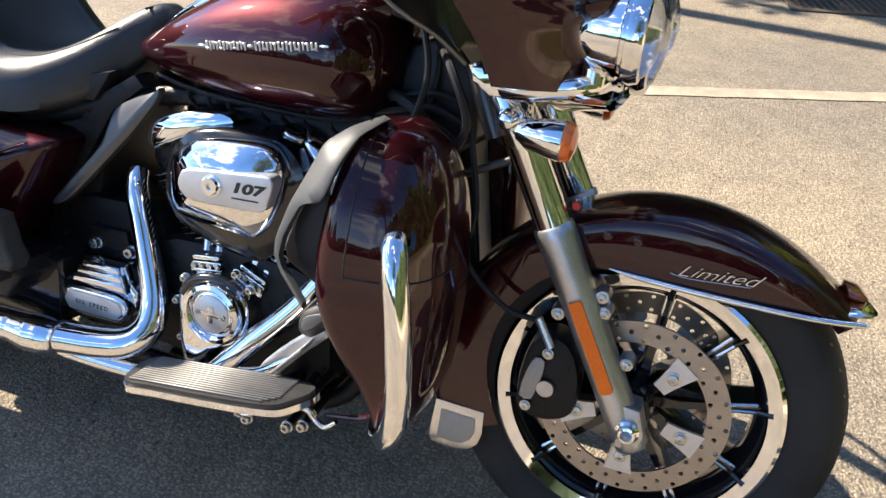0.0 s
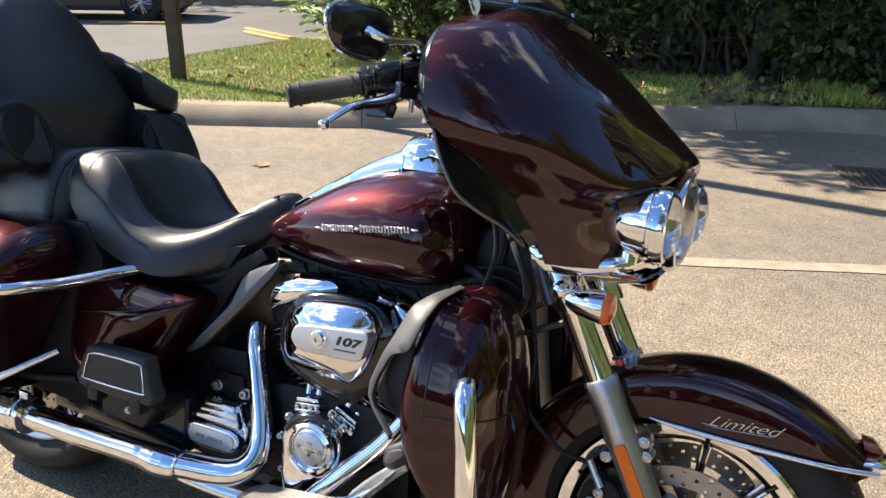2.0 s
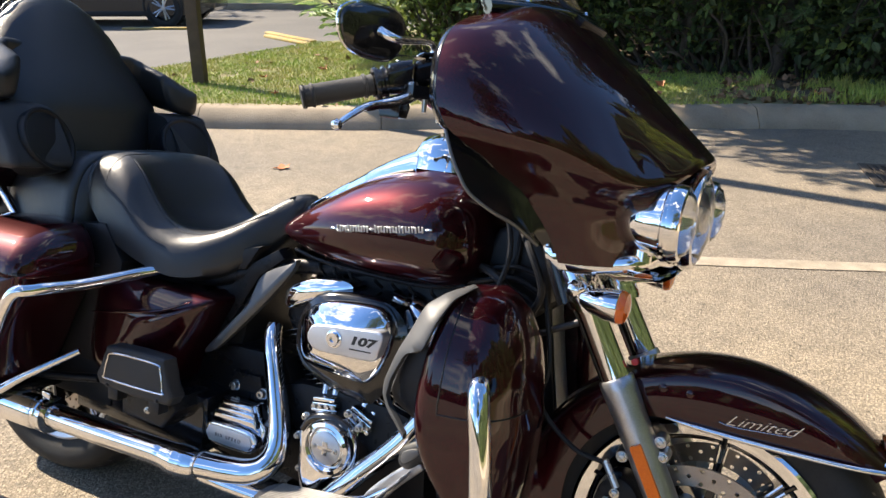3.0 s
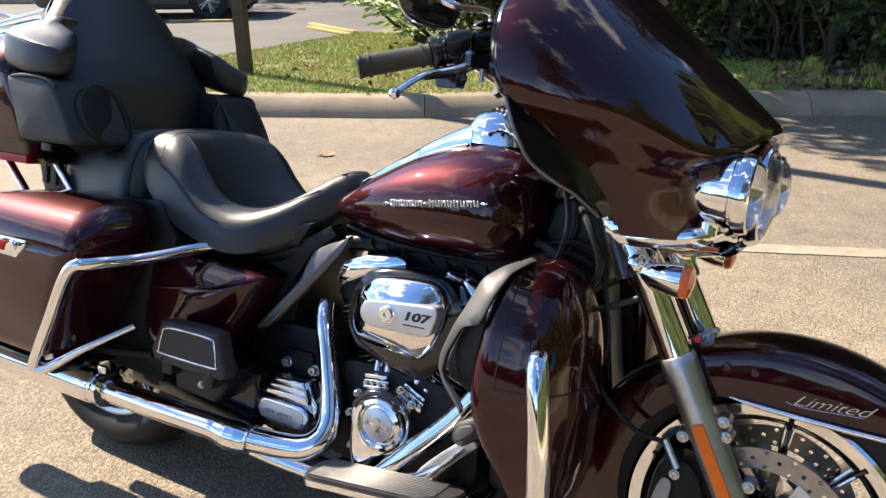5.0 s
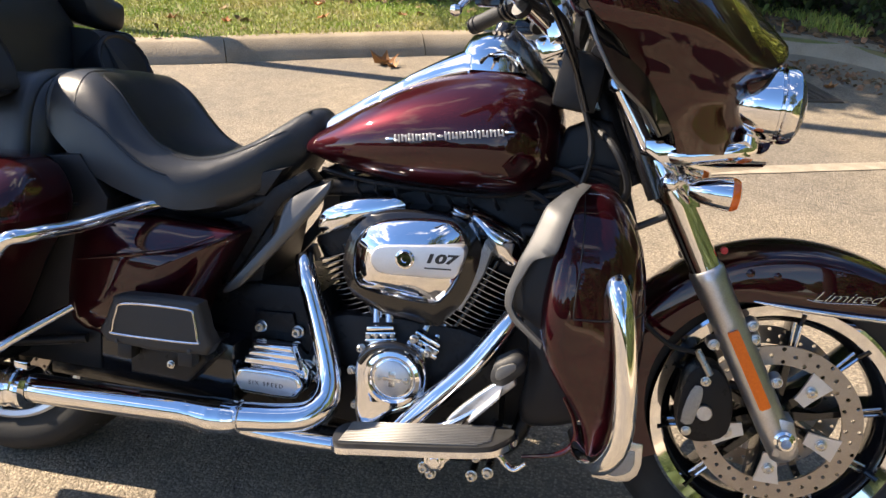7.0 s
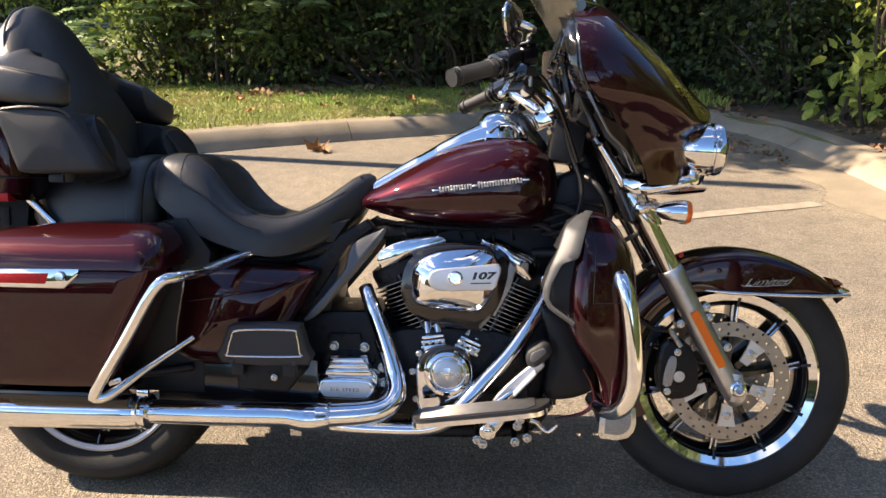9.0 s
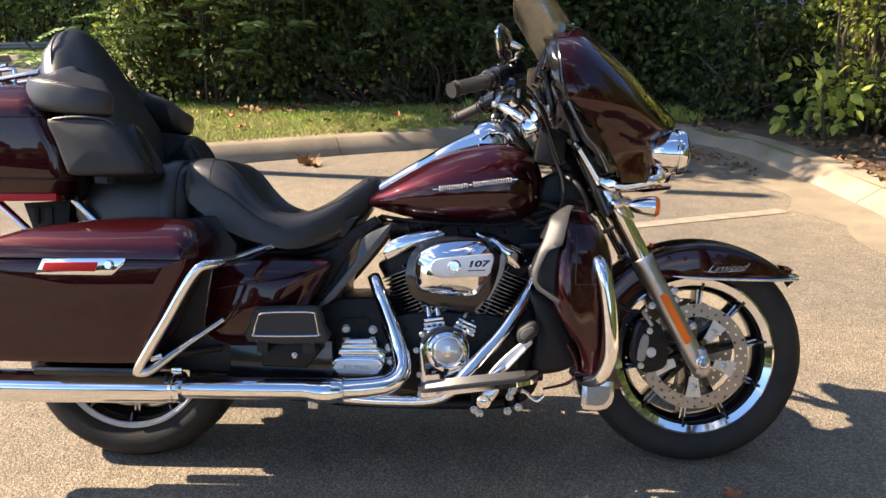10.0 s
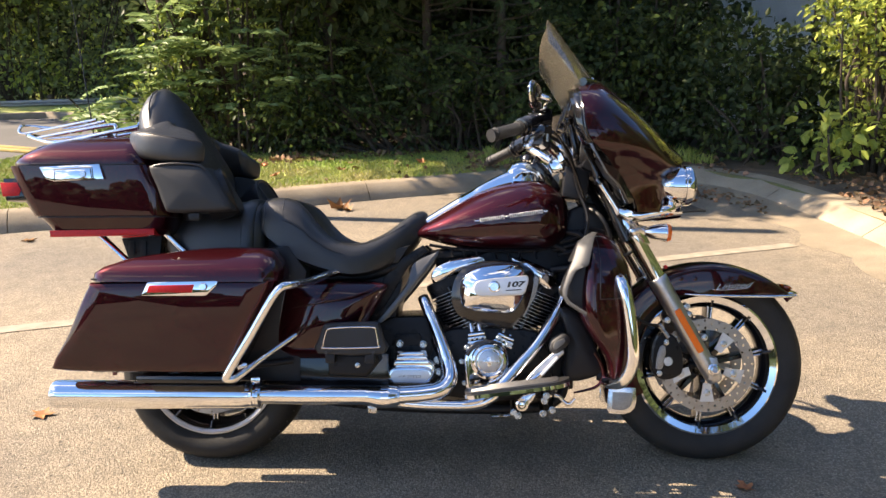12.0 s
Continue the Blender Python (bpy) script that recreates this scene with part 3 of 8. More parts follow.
strip("far_kerb", (-4.8, 13.45), (-9.4, 15.65), 0.2, 0.15, CONCRETE, "grey kerb of the far lawn", "kerb", 0.02, "structure")
strip("far_kerb", (-9.4, 15.65), (-29.0, 7.2), 0.2, 0.15, CONCRETE, "grey kerb of the far lawn", "kerb", 0.02, "structure")
strip("far_kerb", (-5.0, 5.0), (-4.78, 6.4), 0.15, 0.12, CONCRETE, "low concrete edge of the turf", "kerb", 0.02, "structure")
strip("far_kerb", (-4.78, 6.4), (-4.80, 13.4), 0.15, 0.12, CONCRETE, "low concrete edge of the turf", "kerb", 0.02, "structure")
for a, b in (((-10.25, 9.20), (-9.2, 9.75)), ((-7.35, 9.75), (-5.75, 8.90)), ((-7.0, 9.3), (-5.55, 8.55))):
    strip("wheel_stop", a, b, 0.13, 0.050, YELLOW, "faded yellow concrete wheel stop", "wheel stop", 0.025)["group"] = "wheel stops in the far bays"


def parking_line(a, b, w, name="parking_line"):
    a, b = Vector((*a, 0)), Vector((*b, 0))
    d = (b - a).normalized()
    s = Vector((-d.y, d.x, 0)) * w / 2
    n = 60
    rows = []
    rng = random.Random(4)
    for k in range(n + 1):
        p = a + (b - a) * k / n
        j0, j1 = rng.uniform(-0.006, 0.006), rng.uniform(-0.006, 0.006)
        rows.append([p - s * (1 + j0 * 10) + Vector((0, 0, 0.004)), p + s * (1 + j1 * 10) + Vector((0, 0, 0.004))])
    bm = loft(rows, caps=False, closed=False)
    for f in bm.faces:
        if f.normal.z < 0:
            f.normal_flip()
    return tagged(finish(name, bm, LINE_PAINT), "worn white parking line painted on the asphalt", "parking line", kind="structure")


parking_line((-6.0, -0.55), (3.02, 2.94), 0.105)


def wooden_post():
    post = part("post", box((0.115, 0.115, 5.6), (0, 0, 2.8), 0.008), POST_WOOD, None)
    post.matrix_world = pose(-3.79, 4.44, 0.1, 0, 0, 24)
    return tagged(post, "dark square wooden post standing in the turf", "post")


wooden_post()


# ---- plants ----
LEAF_SHAPE = np.array([(0, 0, 0), (0.30, 0.28, 0.05), (0, 0.30, -0.02), (-0.30, 0.28, 0.05), (0.22, 0.68, 0.03), (0, 0.66, -0.04), (-0.22, 0.68, 0.03), (0, 1.0, -0.10)])
LEAF_FACES = [(0, 1, 2), (0, 2, 3), (1, 4, 5, 2), (2, 5, 6, 3), (4, 7, 5), (5, 7, 6)]
SMALL_SHAPE = np.array([(0, 0, 0), (0.27, 0.5, 0.06), (0, 1.0, -0.06), (-0.27, 0.5, 0.06)])
SMALL_FACES = [(0, 1, 2), (0, 2, 3)]
NEEDLE_SHAPE = np.array([(-0.012, 0, 0), (0.012, 0, 0), (0, 1, 0)])
NEEDLE_FACES = [(0, 1, 2)]


def leaf_array(points, directions, sizes, rng, shape=LEAF_SHAPE, faces=LEAF_FACES):
    """Leaves at points, growing along directions, turned at random about them."""
    n = len(points)
    d = directions / (np.linalg.norm(directions, axis=1, keepdims=True) + 1e-9)
    r = rng.normal(size=(n, 3))
    r[:, 2] += 0.9
    side = np.cross(d, r)
    side /= np.linalg.norm(side, axis=1, keepdims=True) + 1e-9
    up = np.cross(side, d)
    s = sizes[:, None]
    v = (shape[None, :, 0:1] * side[:, None, :] + shape[None, :, 1:2] * d[:, None, :] + shape[None, :, 2:3] * up[:, None, :]) * s[:, None, :] + points[:, None, :]
    k = len(shape)
    f = [tuple(q + i * k for q in fc) for i in range(n) for fc in faces]
    return v.reshape(-1, 3), f


def leaf_object(name, chunks, material, parent=None, label=""):
    verts, faces, base = [], [], 0
    for v, f in chunks:
        verts.append(v)
        faces += [tuple(q + base for q in fc) for fc in f]
        base += len(v)
    return mesh_part(name, np.concatenate(verts).tolist(), faces, material, parent, label, smooth=False)


def clump_points(centre, radius, count, rng, squash=(1, 1, 1)):
    """Points thick near the skin of an uneven clump, with directions outwards."""
    d = rng.normal(size=(count, 3))
    d /= np.linalg.norm(d, axis=1, keepdims=True)
    r = radius * (0.45 + 0.6 * rng.random(count) ** 0.5)
    p = d * r[:, None] * np.array(squash) + np.array(centre)
    out = d + rng.normal(size=d.shape) * 0.6
    out[:, 2] -= 0.25
    return p, out


def limb(points, radii, seg=8):
    return tube(points, radii, seg, per=4)


def bush(label, clumps, leaf, size, density, seed, trunks=(), category="bush", material2=None):
    """A shrub of many leaf clumps on thin stems."""
    rng = np.random.default_rng(seed)
    c0 = np.mean([c[0] for c in clumps], axis=0)
    root = tagged(new("bush" if category == "bush" else "tree"), label, category)
    chunks, chunks2 = [], []
    for centre, radius in clumps:
        count = int(density * radius ** 2)
        p, d = clump_points(centre, radius, count, rng, (1, 1, 0.9))
        keep = p[:, 2] > 0.17
        p, d = p[keep], d[keep]
        s = rng.uniform(size * 0.6, size * 1.3, len(p))
        half = rng.random(len(p)) < (0.3 if material2 else -1)
        if (~half).any():
            chunks.append(leaf_array(p[~half], d[~half], s[~half], rng))
        if half.any():
            chunks2.append(leaf_array(p[half], d[half], s[half], rng))
    stems = bmesh.new()
    stems.free()
    pieces = []
    for centre, radius in clumps:
        g = np.array([c0[0] + (centre[0] - c0[0]) * 0.55, c0[1] + (centre[1] - c0[1]) * 0.55, 0.12])
        mid = (g + np.array(centre)) / 2 + rng.normal(size=3) * 0.12
        pieces.append(limb([g, mid, np.array(centre) + rng.normal(size=3) * 0.1], [0.022, 0.015, 0.006], 6))
    part("trunk", join(*pieces), BARK, root)
    leaf_object("crown", chunks, leaf, root)
    if chunks2:
        leaf_object("crown", chunks2, material2, root)
    return root


def frond_chunks(base, direction, length, rng, pairs=9):
    """A feathered compound leaf: leaflets in pairs along a drooping rib."""
    d = np.array(direction) / np.linalg.norm(direction)
    side = np.cross(d, (0, 0, 1.0))
    side /= np.linalg.norm(side) + 1e-9
    pts, dirs, sizes = [], [], []
    for k in range(pairs):
        t = (k + 1) / (pairs + 0.5)
        q = np.array(base) + d * length * t + np.array((0, 0, -0.35 * length * t * t))
        for sg in (-1, 1):
            pts.append(q)
            dirs.append(side * sg * 0.9 + d * 0.45 + np.array((0, 0, -0.25 - 0.1 * rng.random())))
            sizes.append(length * 0.36 * (1 - 0.45 * abs(t - 0.45)))
    pts.append(np.array(base) + d * length + np.array((0, 0, -0.35 * length)))
    dirs.append(d + np.array((0, 0, -0.6)))
    sizes.append(length * 0.25)
    return leaf_array(np.array(pts), np.array(dirs), np.array(sizes), rng, SMALL_SHAPE * np.array((0.52, 1, 1)), SMALL_FACES)


def sumac(label, stems, count, seed, leaf):
    rng = np.random.default_rng(seed)
    root = tagged(new("sumac_bush"), label, "bush")
    pieces, chunks = [], []
    for base, top in stems:
        b, t = np.array(base, float), np.array(top, float)
        mid = (b + t) / 2 + rng.normal(size=3) * 0.1
        pieces.append(limb([b, mid, t], [0.028, 0.02, 0.009], 7))
        for k in range(count):
            f = 0.25 + 0.75 * rng.random()
            p = b + (t - b) * f
            a = rng.uniform(0, 2 * math.pi)
            chunks.append(frond_chunks(p, (math.cos(a), math.sin(a) - 0.25, 0.45 + 0.4 * rng.random()), rng.uniform(0.34, 0.62), rng))
    part("trunk", join(*pieces), BARK, root)
    leaf_object("crown", chunks, leaf, root)
    return root


def pine(label, base, height, seed):
    rng = np.random.default_rng(seed)
    root = tagged(new("pine_tree"), label, "tree")
    b = np.array(base, float)
    pieces = [limb([b, b + (0.05, 0, height * 0.5), b + (0.0, 0.05, height)], [0.075, 0.055, 0.02], 10)]
    pts, dirs, sizes = [], [], []
    for k in range(46):
        z = 0.35 + (height - 0.4) * k / 46
        a = rng.uniform(0, 2 * math.pi)
        ln = (0.45 + 0.75 * (1 - k / 50)) * rng.uniform(0.7, 1.15)
        tip = b + (math.cos(a) * ln, math.sin(a) * ln, z + 0.18 * ln)
        pieces.append(limb([b + (0, 0, z), (b + (0, 0, z) + tip) / 2 + (0, 0, -0.04), tip], [0.014, 0.009, 0.004], 5))
        for q in range(5):
            c = b + (0, 0, z) + (tip - b - np.array((0, 0, z))) * (0.5 + 0.125 * q)
            m = 46
            dd = rng.normal(size=(m, 3)) * 0.75 + (tip - b - np.array((0, 0, z))) / ln * 0.9
            pts.append(np.repeat(c[None], m, 0))
            dirs.append(dd)
            sizes.append(rng.uniform(0.09, 0.16, m))
    part("trunk", join(*pieces), BARK, root)
    leaf_object("crown", [leaf_array(np.concatenate(pts), np.concatenate(dirs), np.concatenate(sizes), rng, NEEDLE_SHAPE * np.array((1.3, 1, 1)), NEEDLE_FACES)], NEEDLE, root)
    return root


def tree(label, base, height, crown, seed, leaf, clumps=26, size=0.13, density=420, lean=(0, 0), lowest=0.38):
    """A tapered trunk with limbs and an uneven crown of leaf clumps."""
    rng = np.random.default_rng(seed)
    root = tagged(new("tree"), label, "tree")
    b = np.array((*base, 0.05), float)
    top = b + (lean[0], lean[1], height)
    pieces = [limb([b, b + (top - b) * 0.35 + rng.normal(size=3) * 0.12, b + (top - b) * 0.7, top], [0.17, 0.13, 0.09, 0.03], 10)]
    chunks = []
    for k in range(clumps):
        a, f = rng.uniform(0, 2 * math.pi), rng.uniform(lowest, 1.0)
        rad = crown * (1.05 - 0.6 * abs(f - 0.6)) * rng.uniform(0.35, 1.0)
        c = b + (top - b) * f + np.array((math.cos(a) * rad, math.sin(a) * rad, rng.uniform(-0.3, 0.3)))
        pieces.append(limb([b + (top - b) * f * 0.85, (b + (top - b) * f * 0.9 + c) / 2 + rng.normal(size=3) * 0.08, c], [0.05, 0.03, 0.01], 6))
        r = rng.uniform(0.45, 0.95)
        p, d = clump_points(c, r, int(density * r * r), rng, (1.15, 1.15, 0.7))
        chunks.append(leaf_array(p, d, rng.uniform(size * 0.7, size * 1.3, len(p)), rng, SMALL_SHAPE * np.array((1.25, 1, 1)), SMALL_FACES))
    part("trunk", join(*pieces), BARK, root)
    leaf_object("crown", chunks, leaf, root)
    return root


def gap(x, y, z, r):
    """A break in the hedge top before the shed."""
    return y > 5.9 and z + 0.6 * r > 1.62 and 0.9 + 0.315 * (y + 2.38) - 0.7 * r < x < 0.9 + 0.362 * (y + 2.38) + 0.7 * r


def row_clumps(x0, x1, y0, y1, z0, z1, n, r0, r1, seed):
    rng = np.random.default_rng(seed)
    rows = [((rng.uniform(x0, x1), rng.uniform(y0, y1), rng.uniform(z0, z1)), rng.uniform(r0, r1)) for _ in range(n)]
    return [q for q in rows if not gap(*q[0], q[1])]


# hedge along the back, leaf colour kept dark for the tree shade; sumac at its sunny end; bright shrubs at the corner
bush("dense green shrub, leaves coloured dark for tree shade", row_clumps(-0.4, 1.8, 7.6, 8.8, 0.5, 3.6, 34, 0.45, 0.75, 11), LEAF_DARK, 0.095, 620, 21)
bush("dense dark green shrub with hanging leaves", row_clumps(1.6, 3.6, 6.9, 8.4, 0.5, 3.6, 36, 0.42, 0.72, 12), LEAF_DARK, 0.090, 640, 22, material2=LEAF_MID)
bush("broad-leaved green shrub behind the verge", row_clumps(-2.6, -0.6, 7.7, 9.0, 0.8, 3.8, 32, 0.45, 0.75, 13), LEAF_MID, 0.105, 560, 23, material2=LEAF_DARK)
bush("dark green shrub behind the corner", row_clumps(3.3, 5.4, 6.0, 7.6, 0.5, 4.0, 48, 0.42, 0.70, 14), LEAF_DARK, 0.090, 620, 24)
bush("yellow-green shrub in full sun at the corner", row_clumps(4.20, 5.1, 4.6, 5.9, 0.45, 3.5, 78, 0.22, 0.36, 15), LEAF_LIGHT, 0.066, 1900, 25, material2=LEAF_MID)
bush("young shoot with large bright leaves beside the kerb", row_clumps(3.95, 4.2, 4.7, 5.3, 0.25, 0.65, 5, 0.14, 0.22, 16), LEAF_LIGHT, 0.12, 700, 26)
bush("low shrubs at the sunny hedge foot", row_clumps(-3.5, -1.2, 6.95, 7.5, 0.2, 0.9, 34, 0.22, 0.36, 44), LEAF_MID, 0.075, 800, 45, material2=LEAF_DARK)
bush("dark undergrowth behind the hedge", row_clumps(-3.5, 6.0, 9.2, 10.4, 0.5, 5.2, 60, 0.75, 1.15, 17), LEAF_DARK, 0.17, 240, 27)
sumac("sumac with feathered leaves in the sun", [((-2.9, 8.0, 0.1), (-3.4, 7.5, 2.3)), ((-2.6, 8.0, 0.1), (-2.6, 7.1, 2.7)), ((-2.3, 8.0, 0.1), (-1.9, 7.1, 2.2)), ((-2.9, 8.2, 0.1), (-3.7, 8.0, 3.0)), ((-2.0, 7.9, 0.1), (-1.5, 7.0, 1.7)), ((-3.0, 8.0, 0.1), (-3.1, 7.2, 1.4)), ((-2.7, 8.0, 0.1), (-2.9, 7.0, 2.0)), ((-2.5, 8.0, 0.1), (-2.3, 6.9, 1.5))], 15, 31, LEAF_SUMAC)
sumac("low sumac reaching out over the turf", [((-3.3, 7.2, 0.1), (-3.85, 6.6, 0.75)), ((-3.2, 7.2, 0.1), (-3.5, 6.4, 0.7)), ((-3.4, 7.5, 0.1), (-4.2, 7.0, 0.9))], 9, 36, LEAF_SUMAC)
sumac("low sumac with feathered leaves at the hedge foot", [((-1.6, 7.6, 0.1), (-1.4, 6.9, 1.2)), ((-1.0, 7.7, 0.1), (-0.9, 6.9, 1.5)), ((-0.4, 7.7, 0.1), (-0.5, 7.0, 1.1))], 6, 32, LEAF_SUMAC)
# part of the leaves take the lighter material to look sunlit
bush("broad-leaved shrub behind the verge, some leaves coloured light as sunlit", row_clumps(-3.3, -0.9, 7.35, 8.1, 0.6, 3.4, 30, 0.32, 0.55, 33), LEAF_MID, 0.10, 520, 43, material2=LEAF_LIGHT)
pine("young pine with long soft needles", (0.15, 7.35, 0.1), 3.4, 41)
pine("young pine with long soft needles", (1.05, 7.25, 0.1), 2.9, 42)
tree("tall tree over the hedge", (-2.6, 9.6), 7.5, 2.3, 51, LEAF_MID, 34)
tree("tall tree over the hedge", (0.4, 9.9), 8.0, 2.3, 52, LEAF_DARK, 34)
tree("tall tree over the hedge", (3.4, 9.4), 7.5, 2.2, 53, LEAF_DARK, 34)
# next four trees are added to cast shade, crowns above the view
tree("tree added to shade the kerb, crown out of view", (-1.0, 8.3), 5.2, 1.15, 59, LEAF_DARK, 30, 0.13, 420, lean=(0.1, -2.5))
tree("broad tree added to shade the hedge, crown out of view", (0.2, 8.7), 7.6, 1.6, 58, LEAF_DARK, 42, 0.15, 460, lean=(0.6, -0.4))
tree("tree added to cast limb shade on the lot, out of view", (-2.7, 9.0), 6.6, 1.1, 54, LEAF_MID, 16, lean=(-0.6, -3.3), lowest=0.72)
tree("slender tree added to shade the kerb corner, crown out of view", (-3.0, 8.9), 5.0, 0.70, 56, LEAF_DARK, 20, 0.13, 420, lean=(-0.1, -3.35), lowest=0.66)
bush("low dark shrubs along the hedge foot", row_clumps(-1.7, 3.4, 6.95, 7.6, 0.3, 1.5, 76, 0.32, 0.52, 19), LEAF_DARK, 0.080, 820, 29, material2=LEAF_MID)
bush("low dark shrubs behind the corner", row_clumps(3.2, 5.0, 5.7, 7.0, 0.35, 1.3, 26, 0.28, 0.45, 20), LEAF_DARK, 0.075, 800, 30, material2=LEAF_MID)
for i, (x, y, h) in enumerate(((-9.5, 21.0, 8.0), (-13.0, 20.0, 7.5), (-6.5, 19.5, 7.0), (-16.5, 17.5, 8.0), (-20.5, 15.5, 7.5), (-11.0, 24.5, 9.0), (-5.0, 24.0, 9.0))):
    tree("tree beyond the far lawn", (x, y), h, 2.6, 60 + i, LEAF_MID if i % 2 else LEAF_DARK, 30, 0.22, 200)
bush("dark thicket beyond the far lawn", row_clumps(-24, -4.5, 22, 25, 0.5, 4.5, 70, 1.0, 1.7, 18), LEAF_DARK, 0.30, 90, 28)
bush("shrubs past the guardrail, leaves coloured light as if backlit", row_clumps(-17, -8.0, 18.9, 20.0, 0.4, 5.6, 100, 0.6, 1.0, 61), LEAF_FAR, 0.16, 260, 62, material2=LEAF_LIGHT)
# side hedge never in view, added to darken what the fairing mirrors
bush("unseen green hedge added beside the lot to darken reflections", row_clumps(5.0, 6.6, -9.6, 2.6, 0.4, 2.7, 110, 0.55, 0.85, 81), LEAF_DARK, 0.13, 300, 82, material2=LEAF_MID)
# woods on the viewer's side of the lot, and one tall tree that the fairing mirrors
tree("tall tree on the open side of the lot", (4.6, -9.5), 10.5, 2.6, 91, LEAF_DARK, 46, 0.2, 240, lowest=0.45)
def woods_mass():
    """Low far woods across the lot and a taller stand beside it: uneven lumps of dark foliage, closed to the ground."""
    rng = np.random.default_rng(35)
    spots = [(-44 + 2.6 * k, -34 + 0.5 * math.sin(k * 0.8), 3.6 + 0.9 * math.sin(k * 1.7) + 0.5 * math.sin(k * 0.6)) for k in range(21)]
    spots += [(12.5 + 0.7 * math.sin(k * 1.3), -31 + 2.3 * k, (4.4 if k < 8 else 6.4) + 1.4 * math.sin(k * 1.9)) for k in range(14)]
    spots += [(9.4, -13.4, 5.6), (10.8, -10.6, 7.4), (11.8, -7.6, 8.0)]
    bms = []
    for k, (x, y, h) in enumerate(spots):
        h += rng.uniform(-0.6, 0.6)
        bm = bmesh.new()
        bmesh.ops.create_icosphere(bm, subdivisions=4, radius=1.0)
        for v in bm.verts:
            n = 1 + 0.22 * noise.noise(v.co * 2.3 + Vector((k * 3.1, 0, 0))) + 0.13 * noise.noise(v.co * 6 + Vector((0, k, 0))) + 0.08 * noise.noise(v.co * 14)
            v.co = Vector((x + v.co.x * 2.5 * n, y + v.co.y * 2.4 * n, h * 0.44 + v.co.z * h * 0.56 * n))
        bms.append(bm)
    return tagged(finish("woods", join(*bms), LEAF_DARK), "dark wall of woods round the lot", "woods", kind="stuff")


woods_mass()


def thicket_mass():
    """Closed dark foliage behind the hedge and past the far lawn."""
    rng = np.random.default_rng(36)
    spots = [(-2.0 + 1.25 * k, 11.8 + 0.5 * math.sin(k * 1.3) - 0.03 * max(0, k - 4) ** 2, 3.4 + 0.5 * math.sin(k * 1.7), 1.5) for k in range(9)]
    spots += [(7.6 + 0.4 * math.sin(k * 2.1), -2.5 + 1.5 * k, 2.6 + 0.6 * math.sin(k * 1.1), 1.5) for k in range(8)]
    # core lumps of the added, unseen side hedge
    spots += [(6.0 + 0.25 * math.sin(k * 1.7), -9.5 + 0.95 * k, 1.25 + 0.2 * math.sin(k * 1.3), 0.85) for k in range(13)]
    spots += [(-42 + 3.2 * k, 28 + 0.8 * math.sin(k * 1.7), 4.6 + 0.9 * math.sin(k * 2.3), 3.0) for k in range(13)]
    bms = []
    for k, (x, y, h, w) in enumerate(spots):
        bm = bmesh.new()
        bmesh.ops.create_icosphere(bm, subdivisions=4, radius=1.0)
        for v in bm.verts:
            n = 1 + 0.25 * noise.noise(v.co * 2.3 + Vector((k * 3.1, 0, 0))) + 0.16 * noise.noise(v.co * 6 + Vector((0, k, 0))) + 0.10 * noise.noise(v.co * 14)
            v.co = Vector((x + v.co.x * w * n, y + v.co.y * w * 0.7 * n, h * 0.9 + v.co.z * h * 1.05 * n))
        bms.append(bm)
    return tagged(finish("thicket", join(*bms), LEAF_DARK), "dark closed thicket behind the hedge", "woods", kind="stuff")


thicket_mass()

# ---- the motorcycle, upright in its own axes (x ahead, right side at minus y), leaning on its side stand ----
LEAN_ANGLE = 13.5
bike = tagged(new("motorcycle"), "burgundy touring motorcycle with chrome trim, leaning on its side stand", "motorcycle")
bike.matrix_world = pose(0, 0, 0.006, -LEAN_ANGLE, 0, 0)
FRONT_HUB, REAR_HUB = Vector((1.618, 0, 0.308)), Vector((-0.004, -0.026, 0.297))


def tyre_bm(hub, outer, rim_r, half):
    """A road tyre: flat-sided, round crown, bead at the rim."""
    prof = [(rim_r, -half * 0.72), (rim_r + 0.012, -half * 0.86), (rim_r + (outer - rim_r) * 0.42, -half), (outer - (outer - rim_r) * 0.30, -half * 0.93)]
    for k in range(-5, 6):
        a = k / 5 * 1.15
        prof.append((outer - 0.30 * (outer - rim_r) * (1 - math.cos(a)) / (1 - math.cos(1.15)) * 0.82, half * 0.86 * math.sin(a) / math.sin(1.15)))
    prof += [(r, -y) for r, y in prof[3::-1]]
    return lathe(prof, hub, (0, 1, 0), 96)


def groove_bm(hub, outer, half, count):
    """Short slanted tread grooves as thin dark inlays round the crown."""
    bm = bmesh.new()
    for k in range(count):
        a0 = 2 * math.pi * k / count
        for sgn in (-1, 1):
            quad = []
            for f, w in ((0.18, 0.0), (0.78, 0.055), (0.80, 0.075), (0.18, 0.02)):
                a = a0 + w + (math.pi / count if sgn > 0 else 0)
                y = sgn * half * 0.9 * f
                r = outer + 0.0006 - (f ** 2.2) * (outer * 0.06)
                quad.append(bm.verts.new(hub + Vector((r * math.cos(a), y, r * math.sin(a)))))
            bm.faces.new(quad if sgn < 0 else quad[::-1])
    return bm


